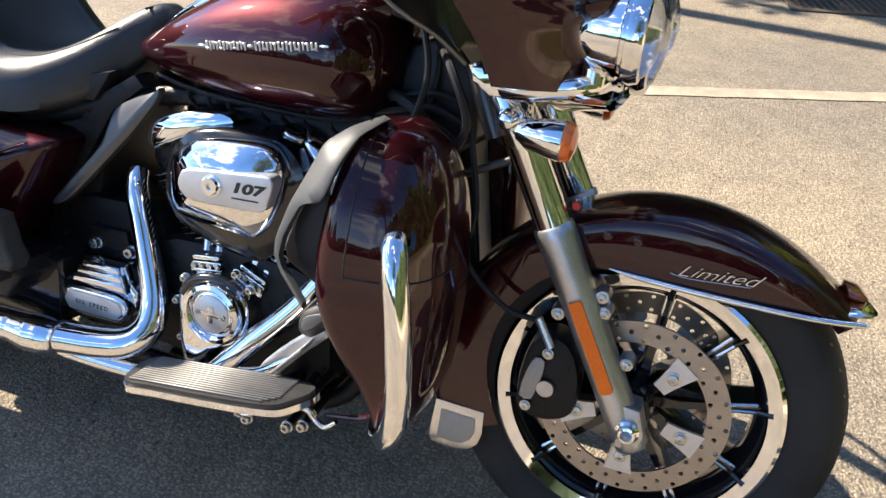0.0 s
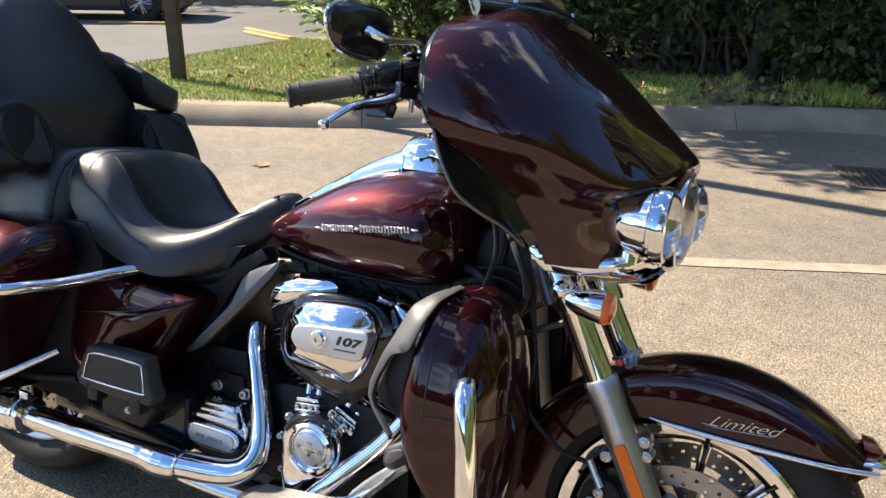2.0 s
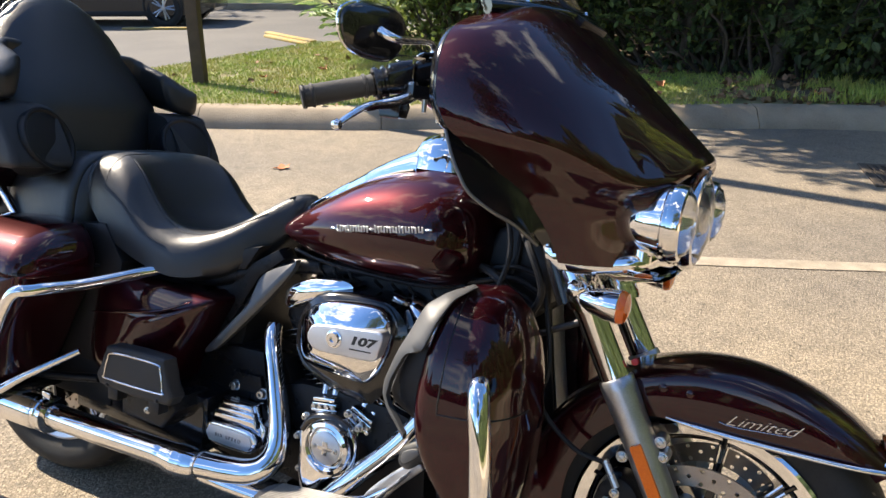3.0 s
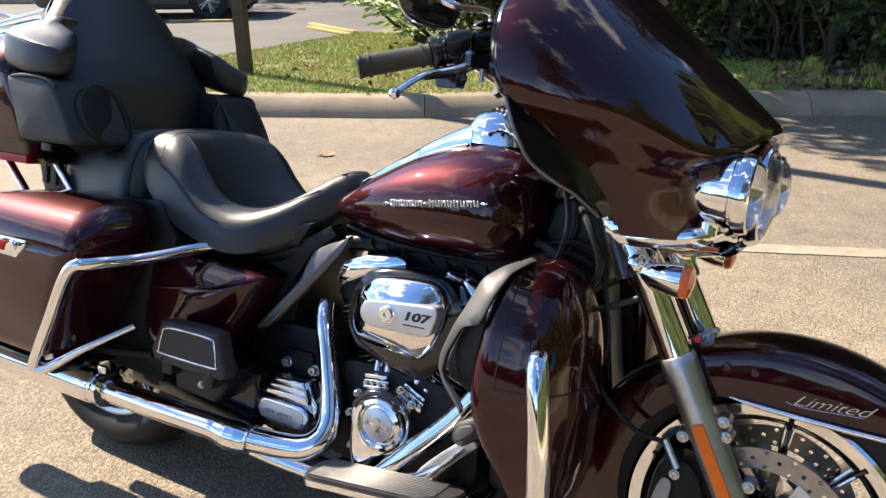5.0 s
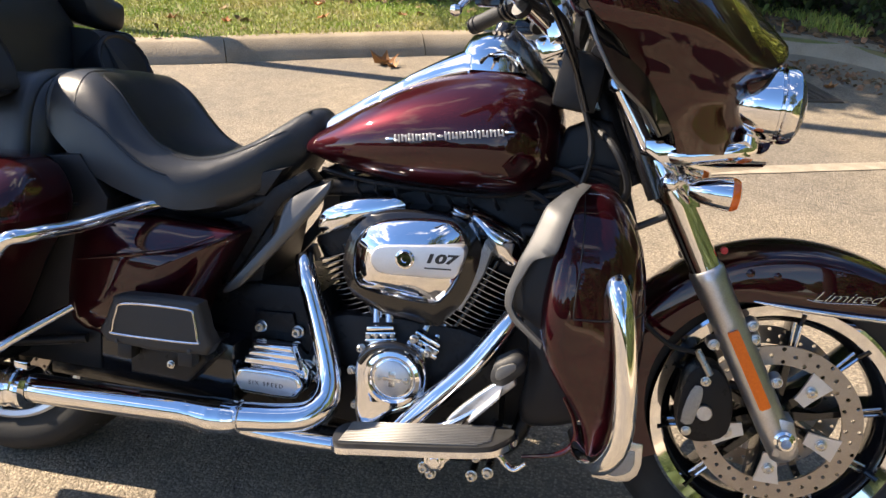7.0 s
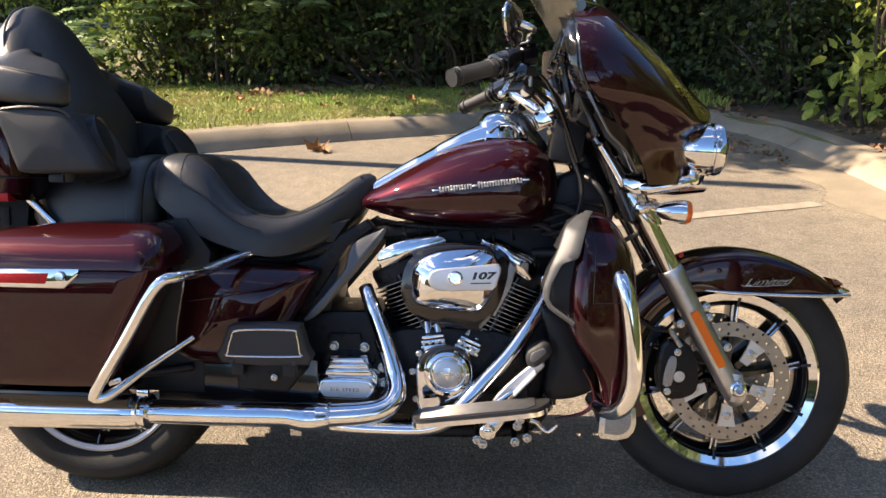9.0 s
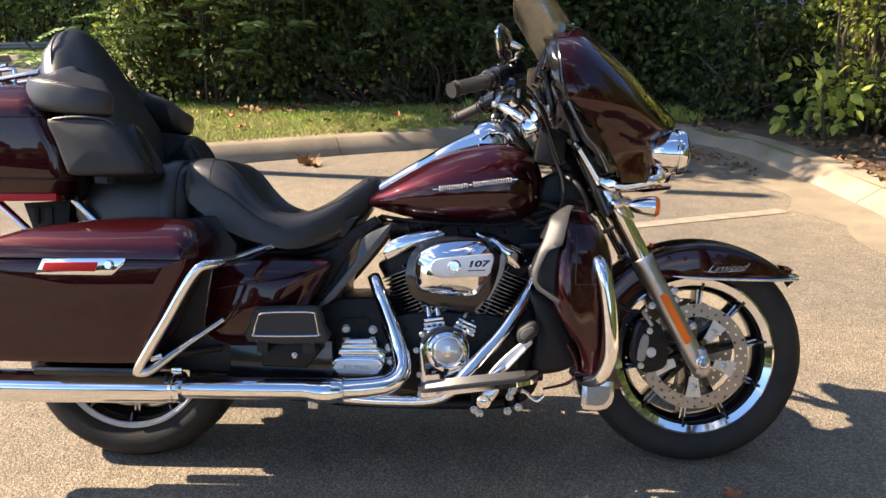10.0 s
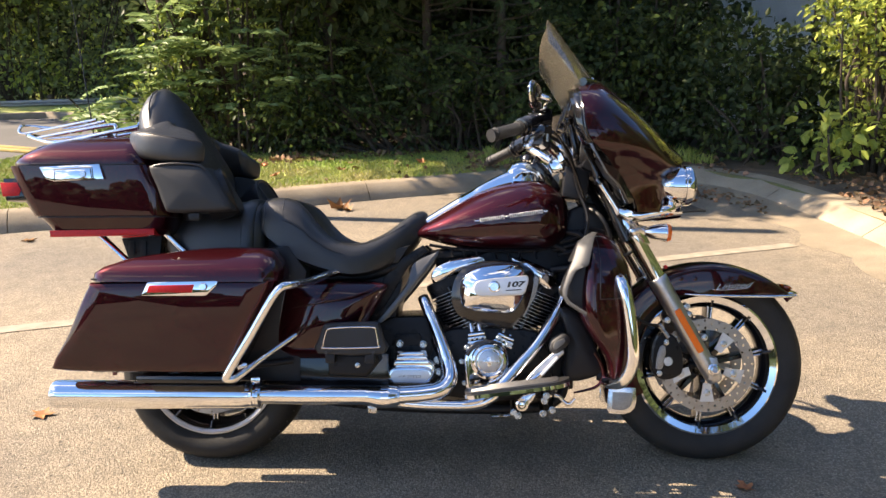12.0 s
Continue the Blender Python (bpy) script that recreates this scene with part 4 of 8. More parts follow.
def rotor_bm(hub, y, r0, r1, cells, rows=3, thick=0.005):
    """A drilled brake disc with real holes."""
    bm = bmesh.new()
    cache = {}

    def vert(a, r):
        key = (round(a % (2 * math.pi), 5), round(r, 5))
        if key not in cache:
            cache[key] = bm.verts.new(hub + Vector((r * math.cos(a), y, r * math.sin(a))))
        return cache[key]

    da, dr = 2 * math.pi / cells, (r1 - r0) / rows
    for i in range(cells):
        for j in range(rows):
            a, r = i * da, r0 + j * dr
            edge = [(a, r), (a + da / 2, r), (a + da, r), (a + da, r + dr / 2), (a + da, r + dr), (a + da / 2, r + dr), (a, r + dr), (a, r + dr / 2)]
            ring = [vert(p % (2 * math.pi), q) for p, q in edge]
            if (i + j * 2) % 4 == 0:
                ca, cr, hr = a + da / 2, r + dr / 2, 0.0040
                inner = []
                for p, q in edge:
                    ang = math.atan2(q - cr, (p - ca) * cr)
                    inner.append(bm.verts.new(hub + Vector(((cr + hr * math.sin(ang)) * math.cos(ca + hr * math.cos(ang) / cr), y, (cr + hr * math.sin(ang)) * math.sin(ca + hr * math.cos(ang) / cr)))))
                for k in range(8):
                    bm.faces.new((ring[k], ring[(k + 1) % 8], inner[(k + 1) % 8], inner[k]))
            else:
                bm.faces.new(ring)
    bmesh.ops.recalc_face_normals(bm, faces=bm.faces[:])
    bmesh.ops.solidify(bm, geom=bm.faces[:], thickness=thick)
    return bm


def spoke_bm(hub, angle, r0, r1, half_w, y0, y1):
    """One cast spoke, tapering outwards and dished."""
    d = Vector((math.cos(angle), 0, math.sin(angle)))
    s = Vector((-math.sin(angle), 0, math.cos(angle)))
    rings = []
    for f, w, a, b in ((0.0, 1.5, y0 * 0.8, y1 * 0.8), (0.25, 1.0, y0, y1), (0.7, 0.85, y0 * 0.8, y1 * 0.8), (1.0, 1.15, y0 * 0.72, y1 * 0.72)):
        c = hub + d * (r0 + (r1 - r0) * f)
        h = half_w * w
        rings.append([c + s * h * 0.75 + Vector((0, a, 0)), c + s * h + Vector((0, a * 0.7, 0)), c + s * h + Vector((0, b * 0.7, 0)), c + s * h * 0.75 + Vector((0, b, 0)),
                      c - s * h * 0.75 + Vector((0, b, 0)), c - s * h + Vector((0, b * 0.7, 0)), c - s * h + Vector((0, a * 0.7, 0)), c - s * h * 0.75 + Vector((0, a, 0))])
    return loft(rings)


def wheel(name, hub, outer, rim_r, half, first, rotors, lip=0.022, lip_finish=CHROME):
    """Cast wheel: hub, black barrel, polished lips, ten spokes with machined faces, drilled discs."""
    w = part(name, lathe([(0, -0.075), (0.030, -0.075), (0.036, -0.06), (0.034, -0.03), (0.045, 0.0), (0.034, 0.03), (0.036, 0.06), (0.030, 0.075), (0, 0.075)], hub, (0, 1, 0), 40), BLACK_GLOSS, bike, "black cast hub")
    part("tyre", tyre_bm(hub, outer, rim_r, half), RUBBER, w, "black road tyre with worn sidewalls", 50)
    part("tread_grooves", groove_bm(hub, outer, half, 46), INK, w)["kind"] = "stuff"
    hw = half * 0.8
    part("rim", lathe([(rim_r - 0.010, -hw), (rim_r - 0.026, -hw + 0.012), (rim_r - 0.040, -hw * 0.4), (rim_r - 0.040, hw * 0.4), (rim_r - 0.026, hw - 0.012), (rim_r - 0.010, hw), (rim_r - 0.002, hw * 0.8), (rim_r - 0.018, 0.0), (rim_r - 0.002, -hw * 0.8)], hub, (0, 1, 0), 96, closed=True), BLACK_GLOSS, w)
    for sgn in (-1, 1):
        part("rim_lip", lathe([(rim_r - lip - 0.002, sgn * (hw - 0.004)), (rim_r - lip, sgn * (hw + 0.001)), (rim_r - 0.002, sgn * (hw + 0.006)), (rim_r + 0.004, sgn * (hw + 0.003)), (rim_r + 0.003, sgn * (hw - 0.004))], hub, (0, 1, 0), 128, closed=True), lip_finish, w, "polished rim lip")
    for k in range(10):
        a = first + 2 * math.pi * k / 10
        part("spoke", spoke_bm(hub, a, 0.030, rim_r - 0.028, 0.0085, -0.044, 0.044), BLACK_GLOSS, w)
        for off in (-0.034, 0.034):
            d, s = Vector((math.cos(a + off), 0, math.sin(a + off))), Vector((-math.sin(a), 0, math.cos(a)))
            c0, c1 = hub + d * (rim_r - 0.100), hub + d * (rim_r - 0.036)
            face = tube([c0 + Vector((0, -0.037, 0)), c1 + Vector((0, -0.034, 0))], 0.0032, 6, smooth=False)
            part("machined_edge", face, CHROME_DULL, w)
        part("spoke_end", tube([hub + Vector((math.cos(a), 0, math.sin(a))) * (rim_r - 0.036) + Vector((0, -hw * 0.85, 0)), hub + Vector((math.cos(a), 0, math.sin(a))) * (rim_r - 0.014) + Vector((0, -hw * 1.02, 0))], 0.0055, 8, smooth=False), BLACK_GLOSS, w)
    for y in rotors:
        part("brake_disc", rotor_bm(hub, y, 0.115, 0.151, 80), STEEL, w, "drilled steel brake disc", 30)
        for k in range(5):
            a = radians(270 + 72 * k)
            d, s = Vector((math.cos(a), 0, math.sin(a))), Vector((-math.sin(a), 0, math.cos(a)))
            rings = []
            for r, h in ((0.058, 0.012), (0.074, 0.014), (0.096, 0.018), (0.117, 0.023)):
                c = hub + d * r + Vector((0, y, 0))
                rings.append([c + s * h + Vector((0, -0.003, 0)), c - s * h + Vector((0, -0.003, 0)), c - s * h + Vector((0, 0.003, 0)), c + s * h + Vector((0, 0.003, 0))])
            part("disc_carrier", loft(rings), SATIN_LIGHT, w)
            part("disc_bolt", bolt(hub + d * 0.088 + Vector((0, y - 0.003 if y < 0 else y + 0.003, 0)), (0, -1 if y < 0 else 1, 0), 0.0085, 0.007), ZINC, w)
    return w


front_wheel = wheel("front_wheel", FRONT_HUB, 0.319, 0.226, 0.066, radians(84), (-0.068, 0.068))
rear_wheel = wheel("rear_wheel", REAR_HUB, 0.317, 0.218, 0.092, radians(90), (-0.088,), 0.012, SATIN_LIGHT)


def front_fender():
    cx, cz = FRONT_HUB.x, FRONT_HUB.z
    rows = [(34, 0.376, 0.052), (40, 0.362, 0.076), (50, 0.351, 0.087), (70, 0.340, 0.092), (100, 0.334, 0.093), (130, 0.336, 0.092), (165, 0.340, 0.091), (203, 0.343, 0.088)]

    def skirt(a):
        r, w = smooth_table([(radians(p), q, s) for p, q, s in rows], a)
        low = (0.535 - cz) / max(math.sin(a), 0.05)
        back = 0.236 + 0.020 * math.sin((a - 1.6) * 2)
        k = min(max((a - radians(100)) / radians(22), 0), 1)
        r_in = (1 - k) * min(low, r - 0.012) + k * back
        return r, w, r_in

    def f(u, v):
        a = radians(39.6 + (203 - 39.6) * u)
        r, w, r_in = skirt(a)
        s = v * 2 - 1
        q = abs(s)
        if q > 0.55:
            t = (q - 0.55) / 0.45
            rr, y = r - 0.028 - (r - 0.028 - r_in) * t, w * (0.985 + 0.015 * math.sin(t * 3.1))
        else:
            ang = q / 0.55 * math.pi / 2
            rr, y = r - 0.028 * (1 - math.cos(ang) ** 0.8), w * 0.985 * math.sin(ang) ** 0.9
        return (cx + rr * math.cos(a), math.copysign(y, s), cz + rr * math.sin(a))

    ob = part("front_fender", grid_bm(f, 72, 36, 0.0022, True), BURGUNDY, bike, "glossy burgundy front fender", 60)
    for sgn in (-1, 1):
        part("trim_strip", tube([(1.542, sgn * 0.094, 0.541), (1.60, sgn * 0.096, 0.537), (1.72, sgn * 0.096, 0.534), (1.83, sgn * 0.090, 0.533), (1.90, sgn * 0.073, 0.534)], [0.0015, 0.0045, 0.0048, 0.0048, 0.0045], 10), CHROME, ob, "chrome fender trim")
    part("fender_tip", loft([[(x, w * math.cos(2 * math.pi * k / 24), z + h * math.sin(2 * math.pi * k / 24)) for k in range(24)] for x, w, z, h in ((1.868, 0.070, 0.540, 0.006), (1.885, 0.066, 0.541, 0.010), (1.905, 0.054, 0.540, 0.010), (1.920, 0.036, 0.538, 0.006), (1.926, 0.020, 0.537, 0.003))]), CHROME, ob, "chrome tip of the fender")
    part("tip_lamp", loft([[(x + 0.004 * math.cos(2 * math.pi * k / 20) ** 2, w * math.cos(2 * math.pi * k / 20), z + h * math.sin(2 * math.pi * k / 20)) for k in range(20)] for x, w, z, h in ((1.872, 0.034, 0.560, 0.010), (1.890, 0.032, 0.558, 0.010), (1.900, 0.024, 0.555, 0.007), (1.904, 0.012, 0.553, 0.004))]), DARK_AMBER, ob, "small smoked amber lens")
    a = radians(203)
    for sgn in (-1, 1):
        flap = slab([(1.300, 0.240), (1.387, 0.238), (1.389, 0.196), (1.384, 0.174), (1.370, 0.158), (1.345, 0.151), (1.300, 0.154), (1.294, 0.168)], sgn * 0.085, sgn * 0.0915, 0.003, smooth=0)
        part("fender_skirt_tip", flap, CHROME_DULL, ob, "brushed metal skirt tip")
        part("skirt_inset", slab([(1.312, 0.224), (1.374, 0.222), (1.376, 0.196), (1.370, 0.180), (1.358, 0.170), (1.342, 0.165), (1.310, 0.168)], sgn * 0.0915, sgn * 0.0930, 0.001, smooth=0), MESH_SILVER, ob)
    lettering("fender_lettering", "Limited", CHROME_DULL, ob, Matrix.Translation((1.690, -0.0950, 0.566)) @ pose(0, 0, 0, 0, -4.0, 0) @ SIDE @ Matrix.Diagonal((1.25, 0.85, 1, 1)), 0.030, 0.0008, 0.60, "silver script lettering", 0.97, -0.0004)
    part("lettering_underline", tube([(1.628, -0.0955, 0.556), (1.650, -0.0956, 0.5535), (1.690, -0.0957, 0.556), (1.740, -0.0955, 0.560)], 0.0007, 6), CHROME_DULL, ob)
    for x in (1.53, 1.575):
        part("rivet", lathe([(0, 0.002), (0.005, 0.002), (0.009, 0.0)], (x, -0.0915, 0.590), (0, -1, 0), 16), BURGUNDY, ob)
    return ob


front_fender()


def forks():
    for sgn in (-1, 1):
        y = sgn * 0.107
        low, top = Vector((1.628, y * 1.03, 0.275)), Vector((1.300, y, 0.862))
        d = (top - low).normalized()
        L = (top - low).length
        leg = part("fork_slider", lathe([(0, -0.012), (0.020, -0.012), (0.026, -0.004), (0.0275, 0.04), (0.0285, 0.15), (0.0295, 0.30), (0.0315, 0.345), (0.0315, 0.362), (0.0285, 0.366), (0, 0.366)], low, d, 32), SATIN, bike, "satin silver lower fork leg")
        part("axle_boss", slab([(1.604, 0.272), (1.638, 0.268), (1.646, 0.300), (1.632, 0.342), (1.606, 0.345)], y - 0.028, y + 0.026, 0.007, smooth=0), SATIN, leg)
        part("axle_nut", lathe([(0.012, -0.004), (0.018, -0.004), (0.0185, 0.004), (0.014, 0.007), (0.013, 0.015), (0.009, 0.016), (0.0085, -0.004), (0, -0.004)], (1.620, y + sgn * 0.030, 0.306), (0, sgn, 0), 24), CHROME, leg)
        part("fork_cover", lathe([(0, 0.360), (0.0275, 0.360), (0.0275, 0.56), (0.029, 0.562), (0.029, L), (0, L)], low, d, 32), CHROME, bike, "chrome upper fork tube")
        mid = low + d * 0.175 + Vector((0, sgn * 0.0285, 0))
        side = Vector((0, sgn, 0))
        rings = []
        for s, w in ((-0.076, 0.007), (-0.073, 0.0100), (0.072, 0.0100), (0.076, 0.0085)):
            c = mid + d * s
            cross = d.cross(side).normalized()
            rings.append([c + cross * w, c + cross * w + side * 0.007, c - cross * w + side * 0.007, c - cross * w])
        part("reflector", loft(rings), ORANGE, leg, "orange reflector strip")
        for s, off in ((0.240, -0.036), (0.215, -0.030), (0.232, 0.038), (0.128, -0.036)):
            cross = d.cross(Vector((0, 1, 0))).normalized()
            c = low + d * s + cross * off
            part("mount_lug", lathe([(0, 0.008), (0.010, 0.008), (0.011, 0.004), (0.012, -0.02), (0, -0.02)], c, (0, sgn, 0), 18), SATIN, leg)
            part("lug_bolt", bolt(c + Vector((0, sgn * 0.008, 0)), (0, sgn, 0), 0.0065, 0.006), ZINC, leg)
        nacelle = part("fork_clamp", loft([[low + d * s + Vector((math.cos(a) * r * 1.15, math.sin(a) * r, 0)) for a in [2 * math.pi * k / 20 for k in range(20)]] for s, r in ((0.49, 0.0345), (0.50, 0.036), (0.545, 0.0365), (0.575, 0.033))]), CHROME, bike, "chrome fork clamp cover")
        part("clamp_bolt", lathe([(0, 0.016), (0.007, 0.016), (0.012, 0.013), (0.016, 0.004), (0.017, 0)], low + d * 0.535 + Vector((0, sgn * 0.034, 0)), (0, sgn, 0), 20), CHROME, nacelle)
        part("fork_shroud", tube([(1.215, y * 1.12, 1.015), (1.257, y * 1.15, 0.930), (1.290, y * 1.18, 0.847), (1.350, y * 1.22, 0.712)], [0.014, 0.017, 0.018, 0.016], 16), BLACK_GLOSS, bike, "black fork shroud")
        rail = part("lamp_bracket_arm", tube([(1.262, y + sgn * 0.048, 0.898), (1.297, y + sgn * 0.050, 0.842), (1.322, y + sgn * 0.050, 0.798)], [0.0135, 0.0125, 0.0125], 14), CHROME, bike, "chrome arm of the lamp bracket")
        part("plate_screw", lathe([(0, 0.020), (0.012, 0.018), (0.0165, 0.010), (0.017, -0.004), (0, -0.008)], (1.262, y + sgn * 0.046, 0.900), (0, sgn, 0.15), 20), CHROME, rail)
        cal = part("brake_caliper", slab([(1.436, 0.310), (1.455, 0.272), (1.492, 0.268), (1.530, 0.290), (1.532, 0.350), (1.512, 0.400), (1.480, 0.416), (1.446, 0.394)], y + sgn * 0.004, y - sgn * 0.062, 0.010, smooth=3), BLACK_POWDER, bike, "black brake caliper")
        part("caliper_insert", slab([(1.444, 0.306), (1.464, 0.304), (1.470, 0.328), (1.475, 0.350), (1.475, 0.374), (1.460, 0.378), (1.449, 0.350)], y + sgn * 0.008, y + sgn * 0.0115, 0.0015, smooth=2), MESH_SILVER, cal, "silver mesh insert")
        part("round_badge", lathe([(0, 0.004), (0.0135, 0.004), (0.015, 0.002), (0.015, 0)], (1.483, y + sgn * 0.008, 0.328), (0, sgn, 0), 24), SATIN, cal, "round silver badge")
        for x, z in ((1.478, 0.388), (1.456, 0.289)):
            part("caliper_bolt", bolt((x, y + sgn * 0.008, z), (0, sgn, 0), 0.007, 0.006), ZINC, cal)
    part("front_axle", lathe([(0.012, -0.12), (0.012, 0.12)], FRONT_HUB, (0, 1, 0), 20), ZINC, bike)
    part("lower_triple_clamp", box((0.09, 0.27, 0.035), (1.345, 0, 0.770), 0.008, (0, 29, 0)), BLACK_POWDER, bike)
    part("upper_triple_clamp", box((0.09, 0.27, 0.03), (1.255, 0, 0.940), 0.008, (0, 29, 0)), BLACK_POWDER, bike)
    part("steering_head", tube([(1.315, 0, 0.72), (1.205, 0, 0.93)], 0.035, 20, smooth=False), BLACK_POWDER, bike)
    part("brake_hose", tube([(1.30, -0.10, 0.72), (1.335, -0.13, 0.60), (1.33, -0.135, 0.52), (1.40, -0.13, 0.455), (1.455, -0.12, 0.440), (1.475, -0.125, 0.415)], 0.0048, 8), BLACK_PLASTIC, bike, "black brake hose")
    part("hose_end", tube([(1.455, -0.122, 0.447), (1.482, -0.127, 0.405)], 0.0065, 8, smooth=False), ZINC, bike)
    part("fender_bracket_pin", lathe([(0, 0.008), (0.006, 0.007), (0.007, 0)], (1.478, -0.100, 0.628), (0, -1, 0), 12), RED_PLASTIC, bike, "small red pin")


forks()


# fairing: section at each height runs from the middle of the nose to the rear outer edge
FAIRING = [(0.800, 1.480, 1.190, 0.262, 3.2, 1.362), (0.830, 1.483, 1.190, 0.268, 3.2, 1.352), (0.870, 1.486, 1.190, 0.276, 3.2, 1.334), (0.910, 1.490, 1.190, 0.286, 3.1, 1.312), (0.945, 1.496, 1.190, 0.304, 2.8, 1.286),
           (0.966, 1.504, 1.195, 0.350, 2.2, 1.258), (0.984, 1.538, 1.197, 0.381, 2.1, 1.226), (1.000, 1.526, 1.196, 0.389, 2.1, 1.208), (1.050, 1.468, 1.190, 0.393, 2.1, 1.192), (1.110, 1.397, 1.186, 0.388, 2.1, 1.187),
           (1.160, 1.338, 1.182, 0.368, 2.2, 1.183), (1.200, 1.290, 1.180, 0.335, 2.3, 1.181), (1.232, 1.248, 1.178, 0.276, 2.4, 1.179)]



def fairing_angle(xc, xe, p, cut):
    """Angle round the section at which the shell ends."""
    return math.acos(min(1.0, max(0.0, (cut - xe) / (xc - xe)) ** (p / 2)))


def crease_dip(y, z):
    """How far the crease over the lamps dips between the nose and the outer edge."""
    return lerp_table([(0.0, 0.0), (0.08, 0.010), (0.16, 0.040), (0.22, 0.054), (0.27, 0.048), (0.31, 0.026), (0.34, 0.010), (0.38, 0.0)], min(abs(y), 0.38))[0] * math.exp(-((z - 0.975) / 0.07) ** 2)


def fairing():
    z0, z1 = FAIRING[0][0], FAIRING[-1][0]

    def f(u, v):
        z = z0 + (z1 - z0) * v
        xc, xe, w, p, cut = smooth_table(FAIRING, z)
        s = u * 2 - 1
        ang = abs(s) * fairing_angle(xc, xe, p, cut)
        y = w * math.sin(ang) ** (2 / p)
        x = xe + (xc - xe) * math.cos(ang) ** (2 / p)
        hollow = math.exp(-((z - 0.90) / 0.045) ** 2) * math.exp(-((abs(y) - 0.215) / 0.055) ** 2)
        x -= 0.005 * hollow
        drop = 0.062 * math.sin(ang) ** 2 * max(0.0, (z - 1.0) / 0.23) + crease_dip(y, z)
        return (x, math.copysign(y, s), z - drop)

    shell = part("fairing", grid_bm(f, 72, 84, 0.004, True), BURGUNDY, bike, "burgundy batwing fairing", 60)

    def inner(u, v):
        z = z0 + 0.02 + (z1 - z0 - 0.03) * v
        xc, xe, w, p, cut = smooth_table(FAIRING, z)
        s = u * 2 - 1
        deep = (1 - abs(s) ** 3) * 0.055 * math.sin(math.pi * min(max(v, 0), 1)) ** 0.7
        return (max(cut, 1.142) + 0.014 + deep, s * (w * (0.98 if z > 1.0 else 0.88)), z - 0.056 * s * s * max(0.0, (z - 1.0) / 0.23))

    part("inner_fairing", grid_bm(inner, 32, 24, 0.003), BLACK_GLOSS, shell, "black inner fairing with gauges")
    edge = []
    for k in range(25):
        z = z0 + 0.015 + (z1 - z0 - 0.02) * k / 24
        xc, xe, w, p, cut = smooth_table(FAIRING, z)
        w *= math.sin(fairing_angle(xc, xe, p, cut)) ** (2 / p)
        edge.append((cut - 0.002, -(w - 0.004), z - 0.062 * max(0.0, (z - 1.0) / 0.23) - crease_dip(w, z)))
    rim = []
    for k in range(27):
        z = 0.985 + 0.243 * k / 26
        xc, xe, w, p, cut = smooth_table(FAIRING, z)
        w *= math.sin(fairing_angle(xc, xe, p, cut)) ** (2 / p)
        zz = z - 0.062 * max(0.0, (z - 1.0) / 0.23) - crease_dip(w, z)
        rim.append([(cut + a, -(w - b), zz) for a, b in ((0.004, 0.006), (-0.010, 0.006), (-0.022, 0.016), (-0.030, 0.034), (-0.026, 0.060), (0.010, 0.110), (0.03, 0.11), (0.02, 0.02))])
    both("inner_rim", loft(rim), BLACK_GLOSS, shell, "glossy black rim of the inner fairing")
    both("edge_trim", tube(edge, 0.0045, 8, per=1), BLACK_GLOSS, shell)
    for y, z, r in ((-0.085, 1.135, 0.045), (0.085, 1.135, 0.045), (-0.19, 1.120, 0.028), (0.19, 1.120, 0.028)):
        part("gauge", lathe([(0, 0.012), (r * 0.86, 0.010), (r * 0.9, 0.016), (r, 0.014), (r * 1.04, 0.0)], (1.178, y, z), (-1, 0, 0.25), 28), BLACK_GLOSS, shell, "round gauge with chrome ring")
    part("radio_panel", box((0.02, 0.20, 0.11), (1.190, 0, 1.035), 0.01, (0, -12, 0)), BLACK_GLOSS, shell)
    both("fairing_speaker", lathe([(0, 0.004), (0.058, 0.006), (0.064, 0.010), (0.070, 0.0)], (1.205, -0.235, 1.015), (-1, 0.1, 0.1), 32), GREY_PLASTIC, shell)
    # chrome skirt piece along the lower edge, and black gaiter down to the lowers
    edge_line = smooth_path([(1.206, -0.384, 0.990), (1.222, -0.388, 0.955), (1.236, -0.388, 0.930), (1.254, -0.382, 0.902), (1.285, -0.358, 0.876), (1.307, -0.315, 0.856), (1.331, -0.268, 0.824)], 4)
    seam_line = smooth_path([(1.240, -0.368, 0.985), (1.268, -0.325, 0.975), (1.287, -0.298, 0.962), (1.302, -0.288, 0.935), (1.317, -0.278, 0.903), (1.334, -0.268, 0.870), (1.352, -0.258, 0.834)], 4)
    rows = []
    for a, b in zip(edge_line, seam_line):
        mid = a.lerp(b, 0.5) + Vector((-0.004, 0.006, -0.006))
        rows.append([b, b.lerp(mid, 0.5), mid, mid.lerp(a, 0.5), a, a + Vector((-0.006, 0.010, 0.004)), mid + Vector((-0.012, 0.026, 0.004)), b + Vector((-0.012, 0.030, 0.002))])
    both("inner_wing", loft(rows), BLACK_GLOSS, shell, "glossy black inner wing")
    both("wing_bead", tube(edge_line, 0.0028, 8, per=1), GREY_SATIN, shell, "grey bead along the wing's edge")
    both("wing_lining", loft([[a + Vector((-0.002, 0.008, 0.002)), a + Vector((0.010, 0.10, 0.0)), a + Vector((0.014, 0.155, 0.0)), a + Vector((0.020, 0.155, 0.01)), a + Vector((0.012, 0.08, 0.01))] for a in edge_line[4:]]), BLACK_PLASTIC, shell, "black lining behind the wing")
